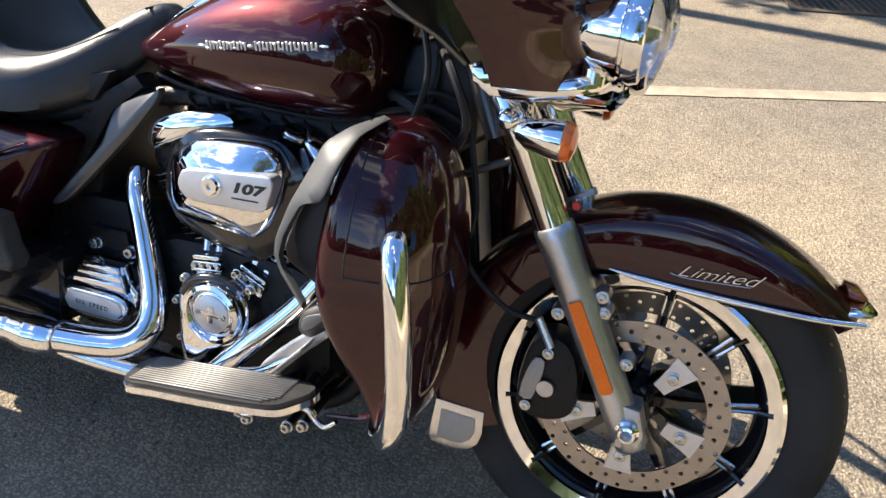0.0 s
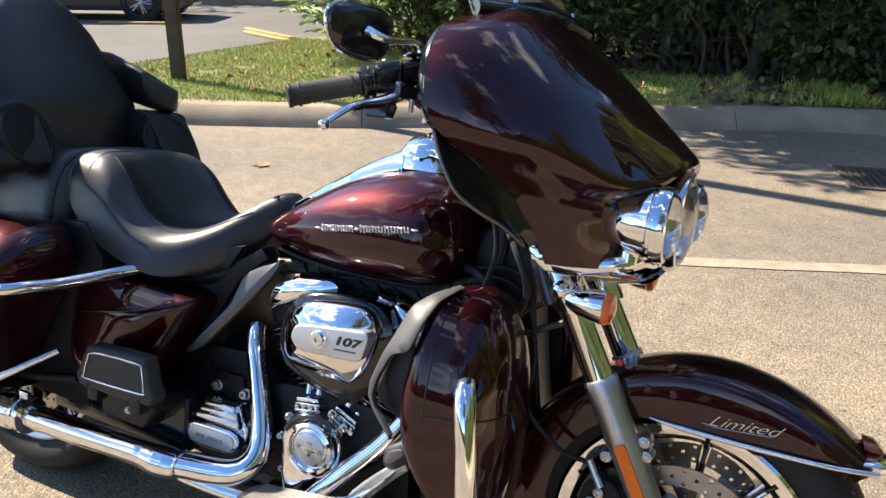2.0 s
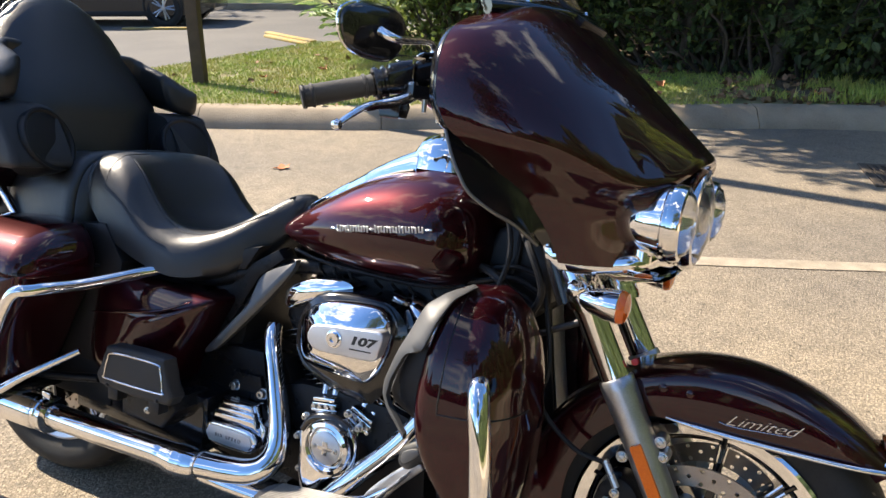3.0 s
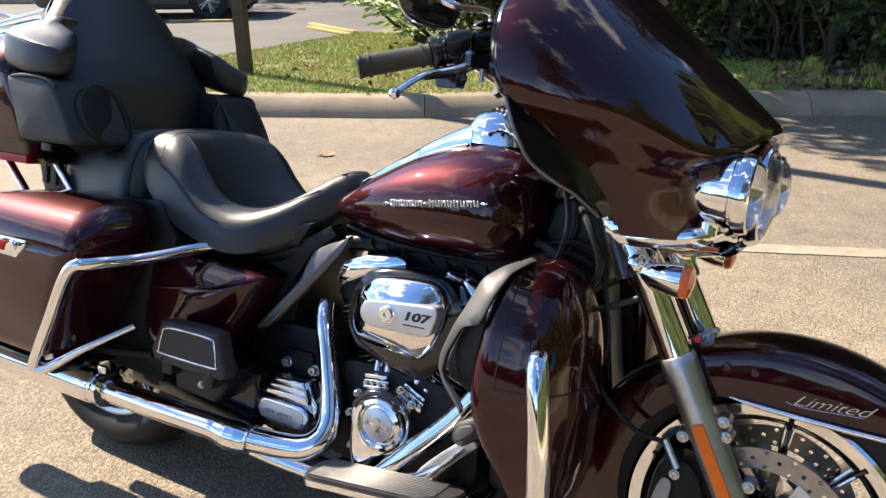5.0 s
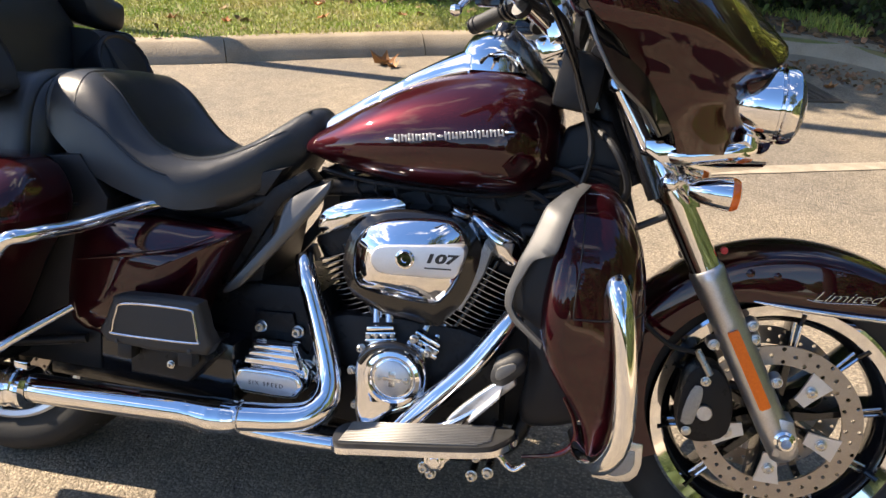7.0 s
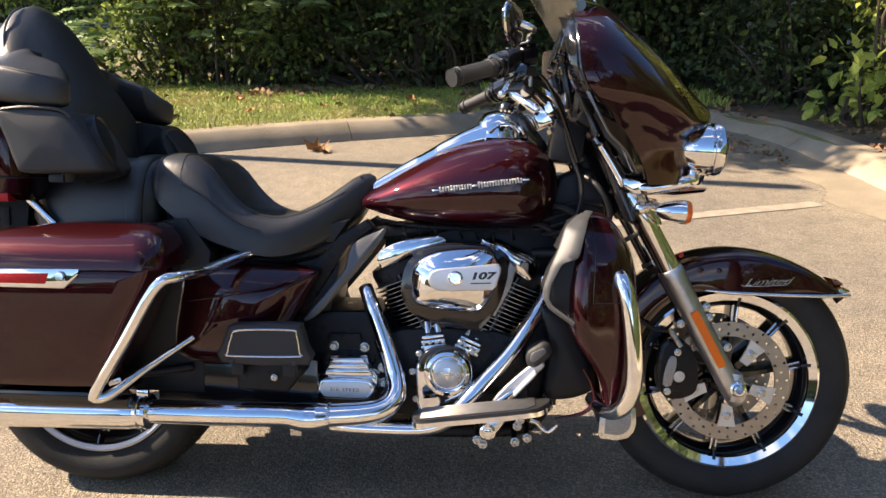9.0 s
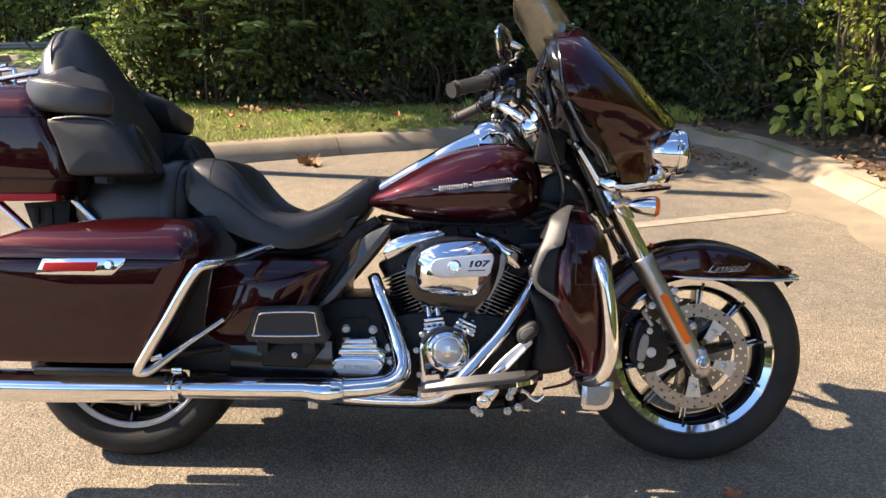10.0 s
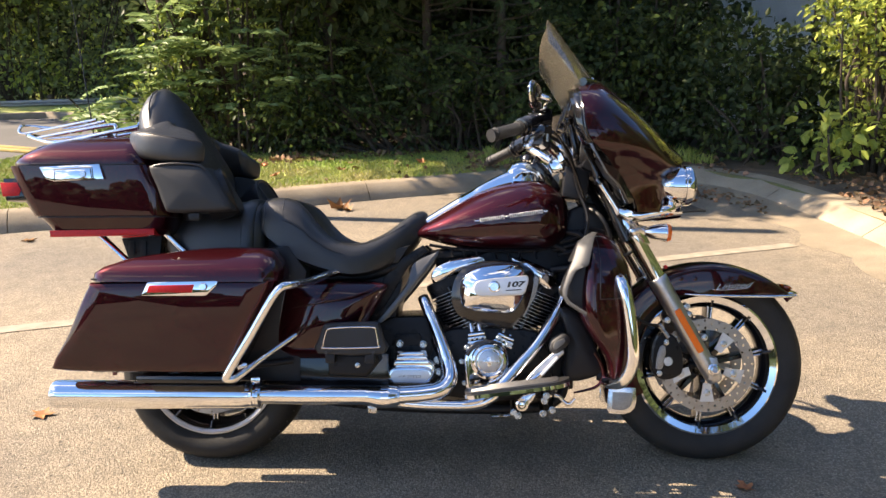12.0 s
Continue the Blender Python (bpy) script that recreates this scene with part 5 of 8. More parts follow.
    # windshield
    def ws(u, v):
        s = u * 2 - 1
        top = 1 - 0.42 * abs(s) ** 3.0
        h = v * top
        w = 0.262 - 0.045 * v
        return (1.278 - 0.150 * h - 0.085 * s * s - 0.012 * h * h, s * w, 1.205 + 0.232 * h - 0.018 * s * s)

    part("windshield", grid_bm(ws, 32, 16, 0.004), SMOKE, shell, "smoked windshield with dark tint")
    part("windshield_trim", tube([(ws(u, 0)[0] + 0.004, ws(u, 0)[1], ws(u, 0)[2] + 0.004) for u in [k / 16 for k in range(17)]], 0.013, 10, per=2), BLACK_GLOSS, shell)
    for u in (0.14, 0.5, 0.86):
        p = Vector(ws(u, 0.06))
        part("trim_screw", lathe([(0, 0.005), (0.006, 0.004), (0.008, 0)], p + Vector((0.010, 0, 0.004)), (1, (u - 0.5) * 0.8, 0.4), 14), CHROME, shell)
    part("vent_slot", slab([(1.225, 1.243), (1.295, 1.195), (1.302, 1.203), (1.232, 1.252)], -0.075, 0.075, 0.004), BLACK_PLASTIC, shell, "black vent below the windshield")
    # lamps
    def bullet(name, at, r, length, label):
        ob = part(name, lathe([(0, -length), (r * 0.35, -length * 0.97), (r * 0.68, -length * 0.78), (r * 0.90, -length * 0.45), (r * 0.97, -length * 0.16), (r * 0.985, -0.012), (r * 0.93, -0.010), (r * 0.93, -0.006), (r * 1.03, -0.004), (r * 1.05, 0.006), (r * 1.0, 0.016), (r * 0.9, 0.018), (r * 0.88, 0.008)], at, (1, 0, -0.02), 40), CHROME, bike, label)
        part("reflector_bowl", lathe([(r * 0.88, 0.008), (r * 0.6, -length * 0.18), (r * 0.25, -length * 0.34), (0, -length * 0.36)], at, (1, 0, -0.02), 32), CHROME, ob)
        part("bulb_shield", lathe([(0, 0.0), (r * 0.22, -0.004), (r * 0.25, -length * 0.2)], at, (1, 0, -0.02), 20), CHROME_DULL, ob)
        lens = part("lamp_lens", lathe([(r * 0.90, 0.016), (r * 0.80, 0.024), (r * 0.45, 0.032), (0, 0.035)], at, (1, 0, -0.02), 36), GLASS, ob, "clear glass lens")
        lens.visible_shadow = False
        return ob

    bullet("headlamp", (1.520, 0, 0.878), 0.088, 0.13, "round chrome headlamp with clear lens")
    bullet("passing_lamp", (1.520, -0.172, 0.882), 0.060, 0.095, "chrome passing lamp with clear lens")
    bullet("passing_lamp", (1.520, 0.172, 0.882), 0.060, 0.095, "chrome passing lamp with clear lens")
    br = part("lamp_bracket", tube([(1.318, -0.150, 0.800), (1.365, -0.176, 0.790), (1.430, -0.188, 0.800), (1.478, -0.176, 0.812), (1.490, -0.10, 0.812), (1.492, 0, 0.800), (1.490, 0.10, 0.812), (1.478, 0.176, 0.812), (1.430, 0.188, 0.800), (1.365, 0.176, 0.790), (1.318, 0.150, 0.800)], 0.0125, 12, flat=1.25), CHROME, bike, "chrome bracket below the lamps")
    both("lamp_stem", tube([(1.478, -0.174, 0.812), (1.478, -0.172, 0.85)], 0.016, 12, smooth=False), CHROME, br)
    both("bracket_plate", slab([(1.315, 0.812), (1.420, 0.815), (1.480, 0.826), (1.488, 0.806), (1.420, 0.790), (1.345, 0.776)], -0.185, -0.150, 0.006, smooth=2), CHROME, br)
    part("headlamp_skirt", loft([[(x, w * math.sin(a), 0.800 + h * math.cos(a)) for a in [math.pi * (0.5 + k / 16) for k in range(17)]] for x, w, h in ((1.36, 0.15, 0.03), (1.44, 0.19, 0.045), (1.505, 0.21, 0.03))], caps=False, closed=False), CHROME, br, "chrome skirt under the headlamp")
    for sgn in (-1, 1):
        sig = part("turn_signal", lathe([(0, -0.066), (0.011, -0.064), (0.020, -0.048), (0.0265, -0.020), (0.0285, 0.0), (0.0265, 0.002)], (1.458, sgn * 0.196, 0.737), (1, 0, -0.04), 32), CHROME, bike, "chrome bullet turn signal")
        part("amber_lens", lathe([(0.0275, 0.0), (0.0275, 0.006), (0.024, 0.013), (0.012, 0.017), (0, 0.018)], (1.458, sgn * 0.196, 0.737), (1, 0, -0.04), 32), AMBER, sig, "amber lens")
        part("signal_stem", tube([(1.418, sgn * 0.192, 0.739), (1.402, sgn * 0.165, 0.748), (1.390, sgn * 0.120, 0.756)], 0.010, 12), CHROME, sig)


fairing()


def handlebar():
    bar = part("handlebar", tube([(0.937, -0.345, 1.024), (1.013, -0.279, 1.054), (1.050, -0.235, 1.058), (1.075, -0.180, 1.036), (1.105, -0.140, 1.012), (1.148, -0.090, 0.978), (1.158, 0, 0.970), (1.148, 0.090, 0.978), (1.105, 0.140, 1.012), (1.075, 0.180, 1.036), (1.050, 0.235, 1.058), (1.013, 0.279, 1.054), (0.937, 0.345, 1.024)], 0.0135, 14), CHROME, bike, "chrome handlebar")
    for sgn in (-1, 1):
        g0, g1 = Vector((0.920, sgn * 0.360, 1.018)), Vector((1.013, sgn * 0.279, 1.054))
        part("grip", tube([g0, g0 + (g1 - g0) * 0.04, g0 + (g1 - g0) * 0.05, g0 + (g1 - g0) * 0.93, g0 + (g1 - g0) * 0.94, g1], [0.0195, 0.0205, 0.0185, 0.0178, 0.0215, 0.0215], 24, per=2), GRIP_RUBBER, bar, "black rubber grip")
        d = (g1 - g0).normalized()
        across = Vector((-d.y, d.x, 0)) * sgn

        def housing(rows):
            """A rounded box along the bar: distance, half depth and half height at each station."""
            return loft([[g1 + d * q + Vector((0, 0, 0.004)) + across * math.copysign(abs(math.cos(a)) ** 0.7, math.cos(a)) * w + Vector((0, 0, math.copysign(abs(math.sin(a)) ** 0.7, math.sin(a)) * h)) for a in [2 * math.pi * k / 28 for k in range(28)]] for q, w, h in rows])

        for q in (0.018, 0.108):
            part("grip_ring", lathe([(0.0185, -0.003), (0.0205, -0.002), (0.0208, 0.002), (0.0185, 0.003)], g0 + d * q, d, 24), GRIP_RUBBER, bar)
        part("throttle_collar", lathe([(0.0205, -0.006), (0.0275, -0.004), (0.0290, 0.0), (0.0285, 0.004), (0.0245, 0.006), (0.0245, 0.010), (0.0285, 0.012), (0.0290, 0.016), (0.024, 0.020)], g1, d, 28), BLACK_GLOSS, bar, "black collar beside the grip")
        sw = part("switch_housing", housing(((0.016, 0.020, 0.022), (0.018, 0.026, 0.027), (0.040, 0.027, 0.029), (0.058, 0.026, 0.028), (0.060, 0.020, 0.022))), BLACK_GLOSS, bar, "black switch housing")
        part("switch_housing_screw", lathe([(0, 0.002), (0.004, 0.0015), (0.005, 0)], g1 + d * 0.036 + Vector((0, 0, 0.0325)), (0, 0, 1), 12), ZINC, sw)
        part("switch_rocker", box((0.02, 0.010, 0.012), g1 + d * 0.03 - Vector((0.026, 0, -0.012)), 0.003), GREY_PLASTIC, sw)
        part("switch_button", lathe([(0, 0.006), (0.006, 0.005), (0.007, 0)], g1 + d * 0.040 + Vector((-0.020, sgn * 0.012, -0.004)), (-0.8, sgn * 0.6, 0), 16), SATIN, sw)
        part("switch_box", loft([[(x, sgn * y, z) for x, y, z in ((xa, -ya, zz), (xb, -ya, zz), (xb, -yb, zz), (xa, -yb, zz))] for zz, xa, xb, ya, yb in ((0.999, 1.036, 1.066, -0.268, -0.290), (1.001, 1.033, 1.070, -0.265, -0.293), (1.020, 1.030, 1.074, -0.262, -0.295), (1.030, 1.034, 1.070, -0.265, -0.292))]), BLACK_GLOSS, bar, "low black switch box under the lever")
        res = part("master_cylinder", housing(((0.064, 0.018, 0.018), (0.067, 0.024, 0.024), (0.112, 0.024, 0.024), (0.118, 0.016, 0.016))), BLACK_GLOSS, bar, "black brake fluid reservoir")
        part("reservoir_lid", box((0.050, 0.038, 0.006), g1 + d * 0.090 + Vector((0, 0, 0.031)), 0.003, (0, -6, 40 * sgn)), BLACK_GLOSS, res)
        for q in (0.072, 0.106):
            part("lid_screw", lathe([(0, 0.002), (0.004, 0.0015), (0.0045, 0)], g1 + d * q + Vector((0, 0, 0.034)), (0, 0, 1), 12), ZINC, res)
        tip = Vector((1.026, sgn * 0.405, 0.980))
        perch = Vector((1.078, sgn * 0.248, 1.046))
        path = [perch, Vector((1.068, sgn * 0.272, 1.036)), Vector((1.060, sgn * 0.292, 1.028)), Vector((1.049, sgn * 0.322, 1.021)), Vector((1.042, sgn * 0.352, 1.013)), Vector((1.035, sgn * 0.382, 0.997)), tip]
        lever = part("lever", tube(path, [0.0100, 0.0150, 0.0145, 0.0105, 0.0095, 0.0080, 0.0065], 14, flat=0.62), CHROME, bar, "chrome hand lever")
        part("lever_underside", tube([p + Vector((0, 0, -0.006)) for p in path[:5]], [0.008, 0.0125, 0.0118, 0.0082, 0.005], 12, flat=0.55), BLACK_GLOSS, lever)
        part("lever_ball", lathe([(0, 0.0095), (0.0067, 0.0067), (0.0095, 0), (0.0067, -0.0067), (0, -0.0095)], tip, (1, 0, 0), 16), CHROME, lever)
        part("lever_clamp", loft([[perch + Vector((x * 0.9, sgn * y * 0.9, zz)) for x, y in ((-0.026, 0.020), (0.004, 0.026), (0.030, 0.002), (0.024, -0.022), (-0.006, -0.026), (-0.030, -0.006))] for zz in (-0.010, -0.008, 0.009, 0.012)]), BLACK_GLOSS, bar, "black lever perch")
        part("pivot_pin", lathe([(0, 0.006), (0.008, 0.005), (0.0095, 0.002), (0.0095, 0)], perch + Vector((-0.006, sgn * 0.010, 0.012)), (0, 0, 1), 18), ZINC, bar)
        part("perch_screw", lathe([(0, 0.022), (0.004, 0.021), (0.005, 0)], perch + Vector((0.014, -sgn * 0.002, -0.010)), (0, 0, -1), 12), ZINC, bar)
        turn = radians(13)
        nrm, side = Vector((math.cos(turn), sgn * math.sin(turn), 0)), Vector((-math.sin(turn), sgn * math.cos(turn), 0))
        mx = Vector((1.042, sgn * 0.358, 1.131))
        stem = tube([g1 + d * 0.085 + Vector((0.012, 0, 0.020)), g1 + d * 0.080 + Vector((0.016, sgn * 0.004, 0.055)), mx + nrm * 0.050 + Vector((0, -sgn * 0.020, -0.010)), mx + nrm * 0.022], [0.0058, 0.0058, 0.0068, 0.0085], 10)
        part("mirror_stem", stem, CHROME, bar)

        def outline(e, w, h):
            ring = []
            for k in range(36):
                a = 2 * math.pi * k / 36
                cx, cz = math.copysign(abs(math.cos(a)) ** 0.72, math.cos(a)), math.copysign(abs(math.sin(a)) ** 0.72, math.sin(a))
                ring.append(mx + nrm * e + side * (cx * w * (1 + 0.10 * cz)) + Vector((0, 0, cz * h * (1 - 0.10 * cx))))
            return ring

        mir = part("mirror_shell", loft([outline(e, w, h) for e, w, h in ((-0.004, 0.068, 0.038), (0.004, 0.071, 0.041), (0.011, 0.069, 0.039), (0.0155, 0.062, 0.034), (0.0180, 0.040, 0.022), (0.0188, 0.008, 0.004))]), BLACK_GLOSS, bar, "glossy black mirror shell with chrome rim")
        part("mirror_rim", tube(outline(0.003, 0.0715, 0.0415), 0.0032, 8, closed=True, per=1), CHROME, mir, "chrome rim")
        part("mirror_glass", loft([outline(-0.0045 - e, w, h) for e, w, h in ((0, 0.065, 0.035), (0.001, 0.062, 0.032))]), CHROME, mir)
    for k, (y, z) in enumerate(((-0.05, 1.02), (0.03, 1.03), (-0.11, 1.0))):
        part("cable", tube([(1.065, y * 0.9 - 0.16, 1.045), (1.16, y - 0.05, 0.98 + 0.01 * k), (1.20, y, 0.88), (1.23, y * 0.8 - 0.03, 0.78), (1.20, y * 0.6 - 0.06, 0.66)], 0.0055, 8), BLACK_PLASTIC, bar, "black control cable")
    both("brake_line", tube([(1.085, -0.205, 1.062), (1.120, -0.215, 1.040), (1.150, -0.190, 1.000), (1.185, -0.150, 0.930), (1.215, -0.135, 0.850)], 0.0045, 8), BLACK_GLOSS, bar, "glossy black brake line")
    both("line_fitting", lathe([(0, 0.016), (0.007, 0.015), (0.008, 0.004), (0.0095, 0.003), (0.0095, -0.004), (0, -0.004)], (1.088, -0.206, 1.062), (0.7, -0.3, -0.3), 14), CHROME, bar)
    both("bar_clip", tube([(1.088, -0.168, 1.014), (1.094, -0.160, 1.008)], 0.0175, 14, smooth=False), BLACK_PLASTIC, bar)
    both("dash_bracket", slab([(1.120, 1.010), (1.160, 1.030), (1.172, 0.985), (1.140, 0.960)], -0.125, -0.105, 0.004), CHROME, bar, "chrome dash bracket")
    both("riser", tube([(1.205, -0.050, 0.915), (1.156, -0.050, 0.972)], 0.018, 14, smooth=False), CHROME, bar)
    both("riser_clamp", box((0.058, 0.046, 0.040), (1.142, -0.058, 0.962), 0.007, (0, -25, 0)), CHROME, bar, "chrome handlebar clamp")
    both("clamp_bolt", bolt((1.130, -0.058, 0.984), (-0.4, 0, 1), 0.007, 0.008), ZINC, bar)
    part("steering_cover", box((0.082, 0.190, 0.105), (1.196, 0, 0.900), 0.014, (0, 8, 0)), BLACK_PLASTIC, bar, "black cover over the steering head")
    part("switch_panel", box((0.020, 0.150, 0.050), (1.164, 0, 1.040), 0.006, (0, -20, 0)), BLACK_GLOSS, bar)
    for k in range(5):
        part("rocker_switch", box((0.008, 0.018, 0.022), (1.150, -0.056 + 0.028 * k, 1.042), 0.003, (0, -20, 0)), SATIN, bar)


handlebar()


# rows: x, middle height, half height up, half height down, half width
TANK = [(0.660, 0.732, 0.005, 0.005, 0.018), (0.676, 0.737, 0.018, 0.015, 0.060), (0.700, 0.742, 0.030, 0.022, 0.094), (0.740, 0.748, 0.049, 0.040, 0.122), (0.800, 0.762, 0.071, 0.068, 0.149), (0.880, 0.776, 0.099, 0.093, 0.170), (0.960, 0.786, 0.117, 0.107, 0.181),
        (1.040, 0.792, 0.124, 0.112, 0.185), (1.100, 0.792, 0.114, 0.112, 0.178), (1.145, 0.788, 0.092, 0.092, 0.148), (1.170, 0.785, 0.060, 0.060, 0.100), (1.178, 0.784, 0.020, 0.020, 0.035)]



def tank_section(x, n=48):
    mid, up, down, w = smooth_table(TANK, x)
    ring = []
    for k in range(n):
        a = 2 * math.pi * k / n
        c, s = math.cos(a), math.sin(a)
        h = up if s > 0 else down
        p = 1.0 if s > 0 else 0.72
        ring.append((x, w * math.copysign(abs(c) ** (0.92 if s > 0 else 0.80), c), mid + h * math.copysign(abs(s) ** p, s)))
    return ring


def fuel_tank():
    xs = [0.660 + 0.518 * (0.5 - 0.5 * math.cos(math.pi * k / 40)) for k in range(41)]
    tank = part("fuel_tank", loft([tank_section(x) for x in xs]), BURGUNDY, bike, "burgundy teardrop fuel tank", 60)
    strip = []
    for k in range(31):
        x = 0.694 + 0.30 * k / 30
        mid, up, down, w = smooth_table(TANK, x)
        top = mid + up
        h = 0.016 + 0.020 * max(0, (x - 0.84) / 0.15) ** 1.3
        ww = 0.030 + 0.042 * (k / 30) ** 1.1
        strip.append([(x, -ww, top - 0.012), (x, -ww * 0.98, top + h * 0.55), (x, -ww * 0.80, top + h * 0.95), (x, -ww * 0.4, top + h * 1.1), (x, 0, top + h * 1.15), (x, ww * 0.4, top + h * 1.1), (x, ww * 0.80, top + h * 0.95), (x, ww * 0.98, top + h * 0.55), (x, ww, top - 0.012), (x, 0, top - 0.02)])
    part("console", loft(strip), CHROME, tank, "chrome console along the tank", 50)
    part("console_seam", tube([(0.70, -0.030, smooth_table(TANK, 0.70)[0] + smooth_table(TANK, 0.70)[1] - 0.004)] + [(x, -(0.028 + 0.040 * ((x - 0.694) / 0.30) ** 1.1) - 0.004, smooth_table(TANK, x)[0] + smooth_table(TANK, x)[1] - 0.007) for x in (0.76, 0.82, 0.88, 0.94, 0.99)], 0.0035, 6), BLACK_PLASTIC, tank)
    dome = []
    for x, w, h in ((0.978, 0.060, 0.020), (0.986, 0.068, 0.046), (1.000, 0.072, 0.066), (1.030, 0.073, 0.074), (1.060, 0.070, 0.072), (1.085, 0.064, 0.056), (1.100, 0.055, 0.020)):
        base = 0.908
        dome.append([(x - 0.012 * math.sin(math.pi * k / 16), w * math.cos(math.pi * k / 16) * (1.0), base + h * math.sin(math.pi * k / 16) ** 0.7) for k in range(17)] + [(x, 0, base - 0.01)])
    part("console_dome", loft(dome), CHROME, tank, "chrome dome of the ignition console", 50)
    panel = part("console_front", loft([[(x, w * math.cos(math.pi * k / 12), z + (0.012 * math.sin(math.pi * k / 12) ** 0.6)) for k in range(13)] + [(x - 0.020, -w * 0.9, z - 0.022), (x - 0.020, w * 0.9, z - 0.022)] for x, z, w in ((1.064, 0.976, 0.058), (1.072, 0.974, 0.060), (1.100, 0.950, 0.058), (1.126, 0.915, 0.050), (1.146, 0.890, 0.040), (1.150, 0.882, 0.034))]), BLACK_GLOSS, tank, "black front panel of the console", 50)
    part("console_key", box((0.026, 0.026, 0.008), (1.100, -0.030, 0.960), 0.003, (8, 45, 0)), CHROME_DULL, panel, "square silver button")
    part("key_inset", box((0.016, 0.016, 0.004), (1.1035, -0.0305, 0.9635), 0.001, (8, 45, 0)), BLACK_GLOSS, panel)
    for k in range(3):
        part("console_rib", tube([(1.030 + 0.010 * k, y, 0.984 - 0.001 * k - 3.2 * y * y) for y in (-0.045, -0.022, 0.0, 0.022, 0.045)], 0.0032, 8), CHROME, tank)
    part("ignition_switch", lathe([(0, 0.018), (0.016, 0.018), (0.020, 0.012), (0.022, 0)], (1.045, 0, 0.982), (0.15, 0, 1), 24), BLACK_GLOSS, tank)
    both("console_button", box((0.016, 0.014, 0.010), (1.062, -0.048, 0.968), 0.003, (-20, 10, 0)), BLACK_GLOSS, tank)
    # maker's badge as plain upright bars on a thin base line between two end points
    x0, x1 = 0.874, 1.094

    def on_tank(x, z):
        mid, up, down, w = smooth_table(TANK, x)
        a = max(-1, min(1, (z - mid) / up))
        return -w * (1 - a * a) ** 0.46

    row = [1.0, 0.86, 1.0, 0.86, 0.86, 0.86, 0.35, 1.0, 0.86, 0.86, 0.86, 1.0, 0.86, 0.86, 0.86]
    step = (x1 - x0 - 0.022) / len(row)
    for k, h in enumerate(row):
        x = x0 + 0.011 + step * (k + 0.5)
        z = 0.776 + 0.030 * (x - x0) / (x1 - x0)
        for off in ((-0.27, 0.27) if h > 0.5 else (0.0,)):
            xx = x + off * step
            part("badge_bar", box((step * 0.27, 0.003, h * 0.0140), (xx, on_tank(xx, z) - 0.0008, z), 0.0007, (8, -7.5, -9 * (x - 0.98) / 0.1), 1), SATIN_LIGHT, tank)
        part("badge_link", box((step * 0.80, 0.0026, 0.0030), (x, on_tank(x, z) - 0.0006, z + (0.0035 if k % 2 else -0.0035) * (h > 0.5)), 0.0006, (8, -7.5, -9 * (x - 0.98) / 0.1), 1), SATIN_LIGHT, tank)
    for x in (x0 + 0.003, x1 - 0.003):
        z = 0.776 + 0.030 * (x - x0) / (x1 - x0)
        part("badge_point", box((0.016, 0.003, 0.004), (x, on_tank(x, z) - 0.0008, z), 0.001, (0, -7.5, 0), 1), CHROME_DULL, tank)
    part("tank_seam", tube([(0.72, -0.075, 0.700), (0.80, -0.085, 0.688), (0.92, -0.09, 0.681), (1.05, -0.09, 0.681), (1.12, -0.08, 0.695)], 0.005, 8), BLACK_POWDER, tank)
    for x in (0.79, 0.83, 0.87, 0.93, 0.97, 1.01, 1.06):
        part("spark_lead", tube([(x, -0.08, 0.690), (x + 0.004, -0.09, 0.672), (x + 0.01, -0.07, 0.655)], 0.004, 6), BLACK_PLASTIC, tank)


fuel_tank()


# rows: x, top height in the middle, height of the outer lower edge, half width, roundness of the top
SEAT = [(0.178, 0.834, 0.762, 0.165, 0.30, 0.0), (0.200, 0.853, 0.736, 0.182, 0.28, 0.0), (0.240, 0.859, 0.704, 0.193, 0.26, 0.002), (0.280, 0.853, 0.674, 0.199, 0.26, 0.016), (0.320, 0.826, 0.654, 0.202, 0.27, 0.036), (0.360, 0.776, 0.638, 0.203, 0.28, 0.046), (0.400, 0.737, 0.626, 0.203, 0.30, 0.038), (0.440, 0.717, 0.616, 0.200, 0.32, 0.022),
        (0.480, 0.710, 0.610, 0.193, 0.36, 0.010), (0.530, 0.719, 0.616, 0.174, 0.42, 0.0), (0.580, 0.746, 0.636, 0.144, 0.5, 0.0), (0.630, 0.784, 0.670, 0.106, 0.6, 0.0), (0.665, 0.808, 0.704, 0.076, 0.7, 0.0), (0.692, 0.814, 0.744, 0.052, 0.8, 0.0), (0.707, 0.806, 0.772, 0.030, 0.8, 0.0)]



def seat_height(low, top, s, p, q, dish):
    """Height of the cushion: a rounded shoulder, sunk in the middle inside a firm ridge."""
    return low + (top - low) * abs(s) ** (0.42 + p * 0.5) - dish * max(0.0, 1 - (q / 0.64) ** 2) ** 0.62


def seat_ring(row, n=60):
    """Half section of the cushion over a flat base; dish sinks the middle."""
    xx, top, low, w, p, dish = row
    ring = []
    for k in range(n + 1):
        a = math.pi * k / n
        c, s = math.cos(a), math.sin(a)
        y = w * math.copysign(abs(c) ** max(p, 0.42), c)
        ring.append((xx, y, seat_height(low, top, s, p, abs(y) / w, dish)))
    ring.append((xx, -w * 0.8, low - 0.012))
    ring.append((xx, w * 0.8, low - 0.012))
    return ring


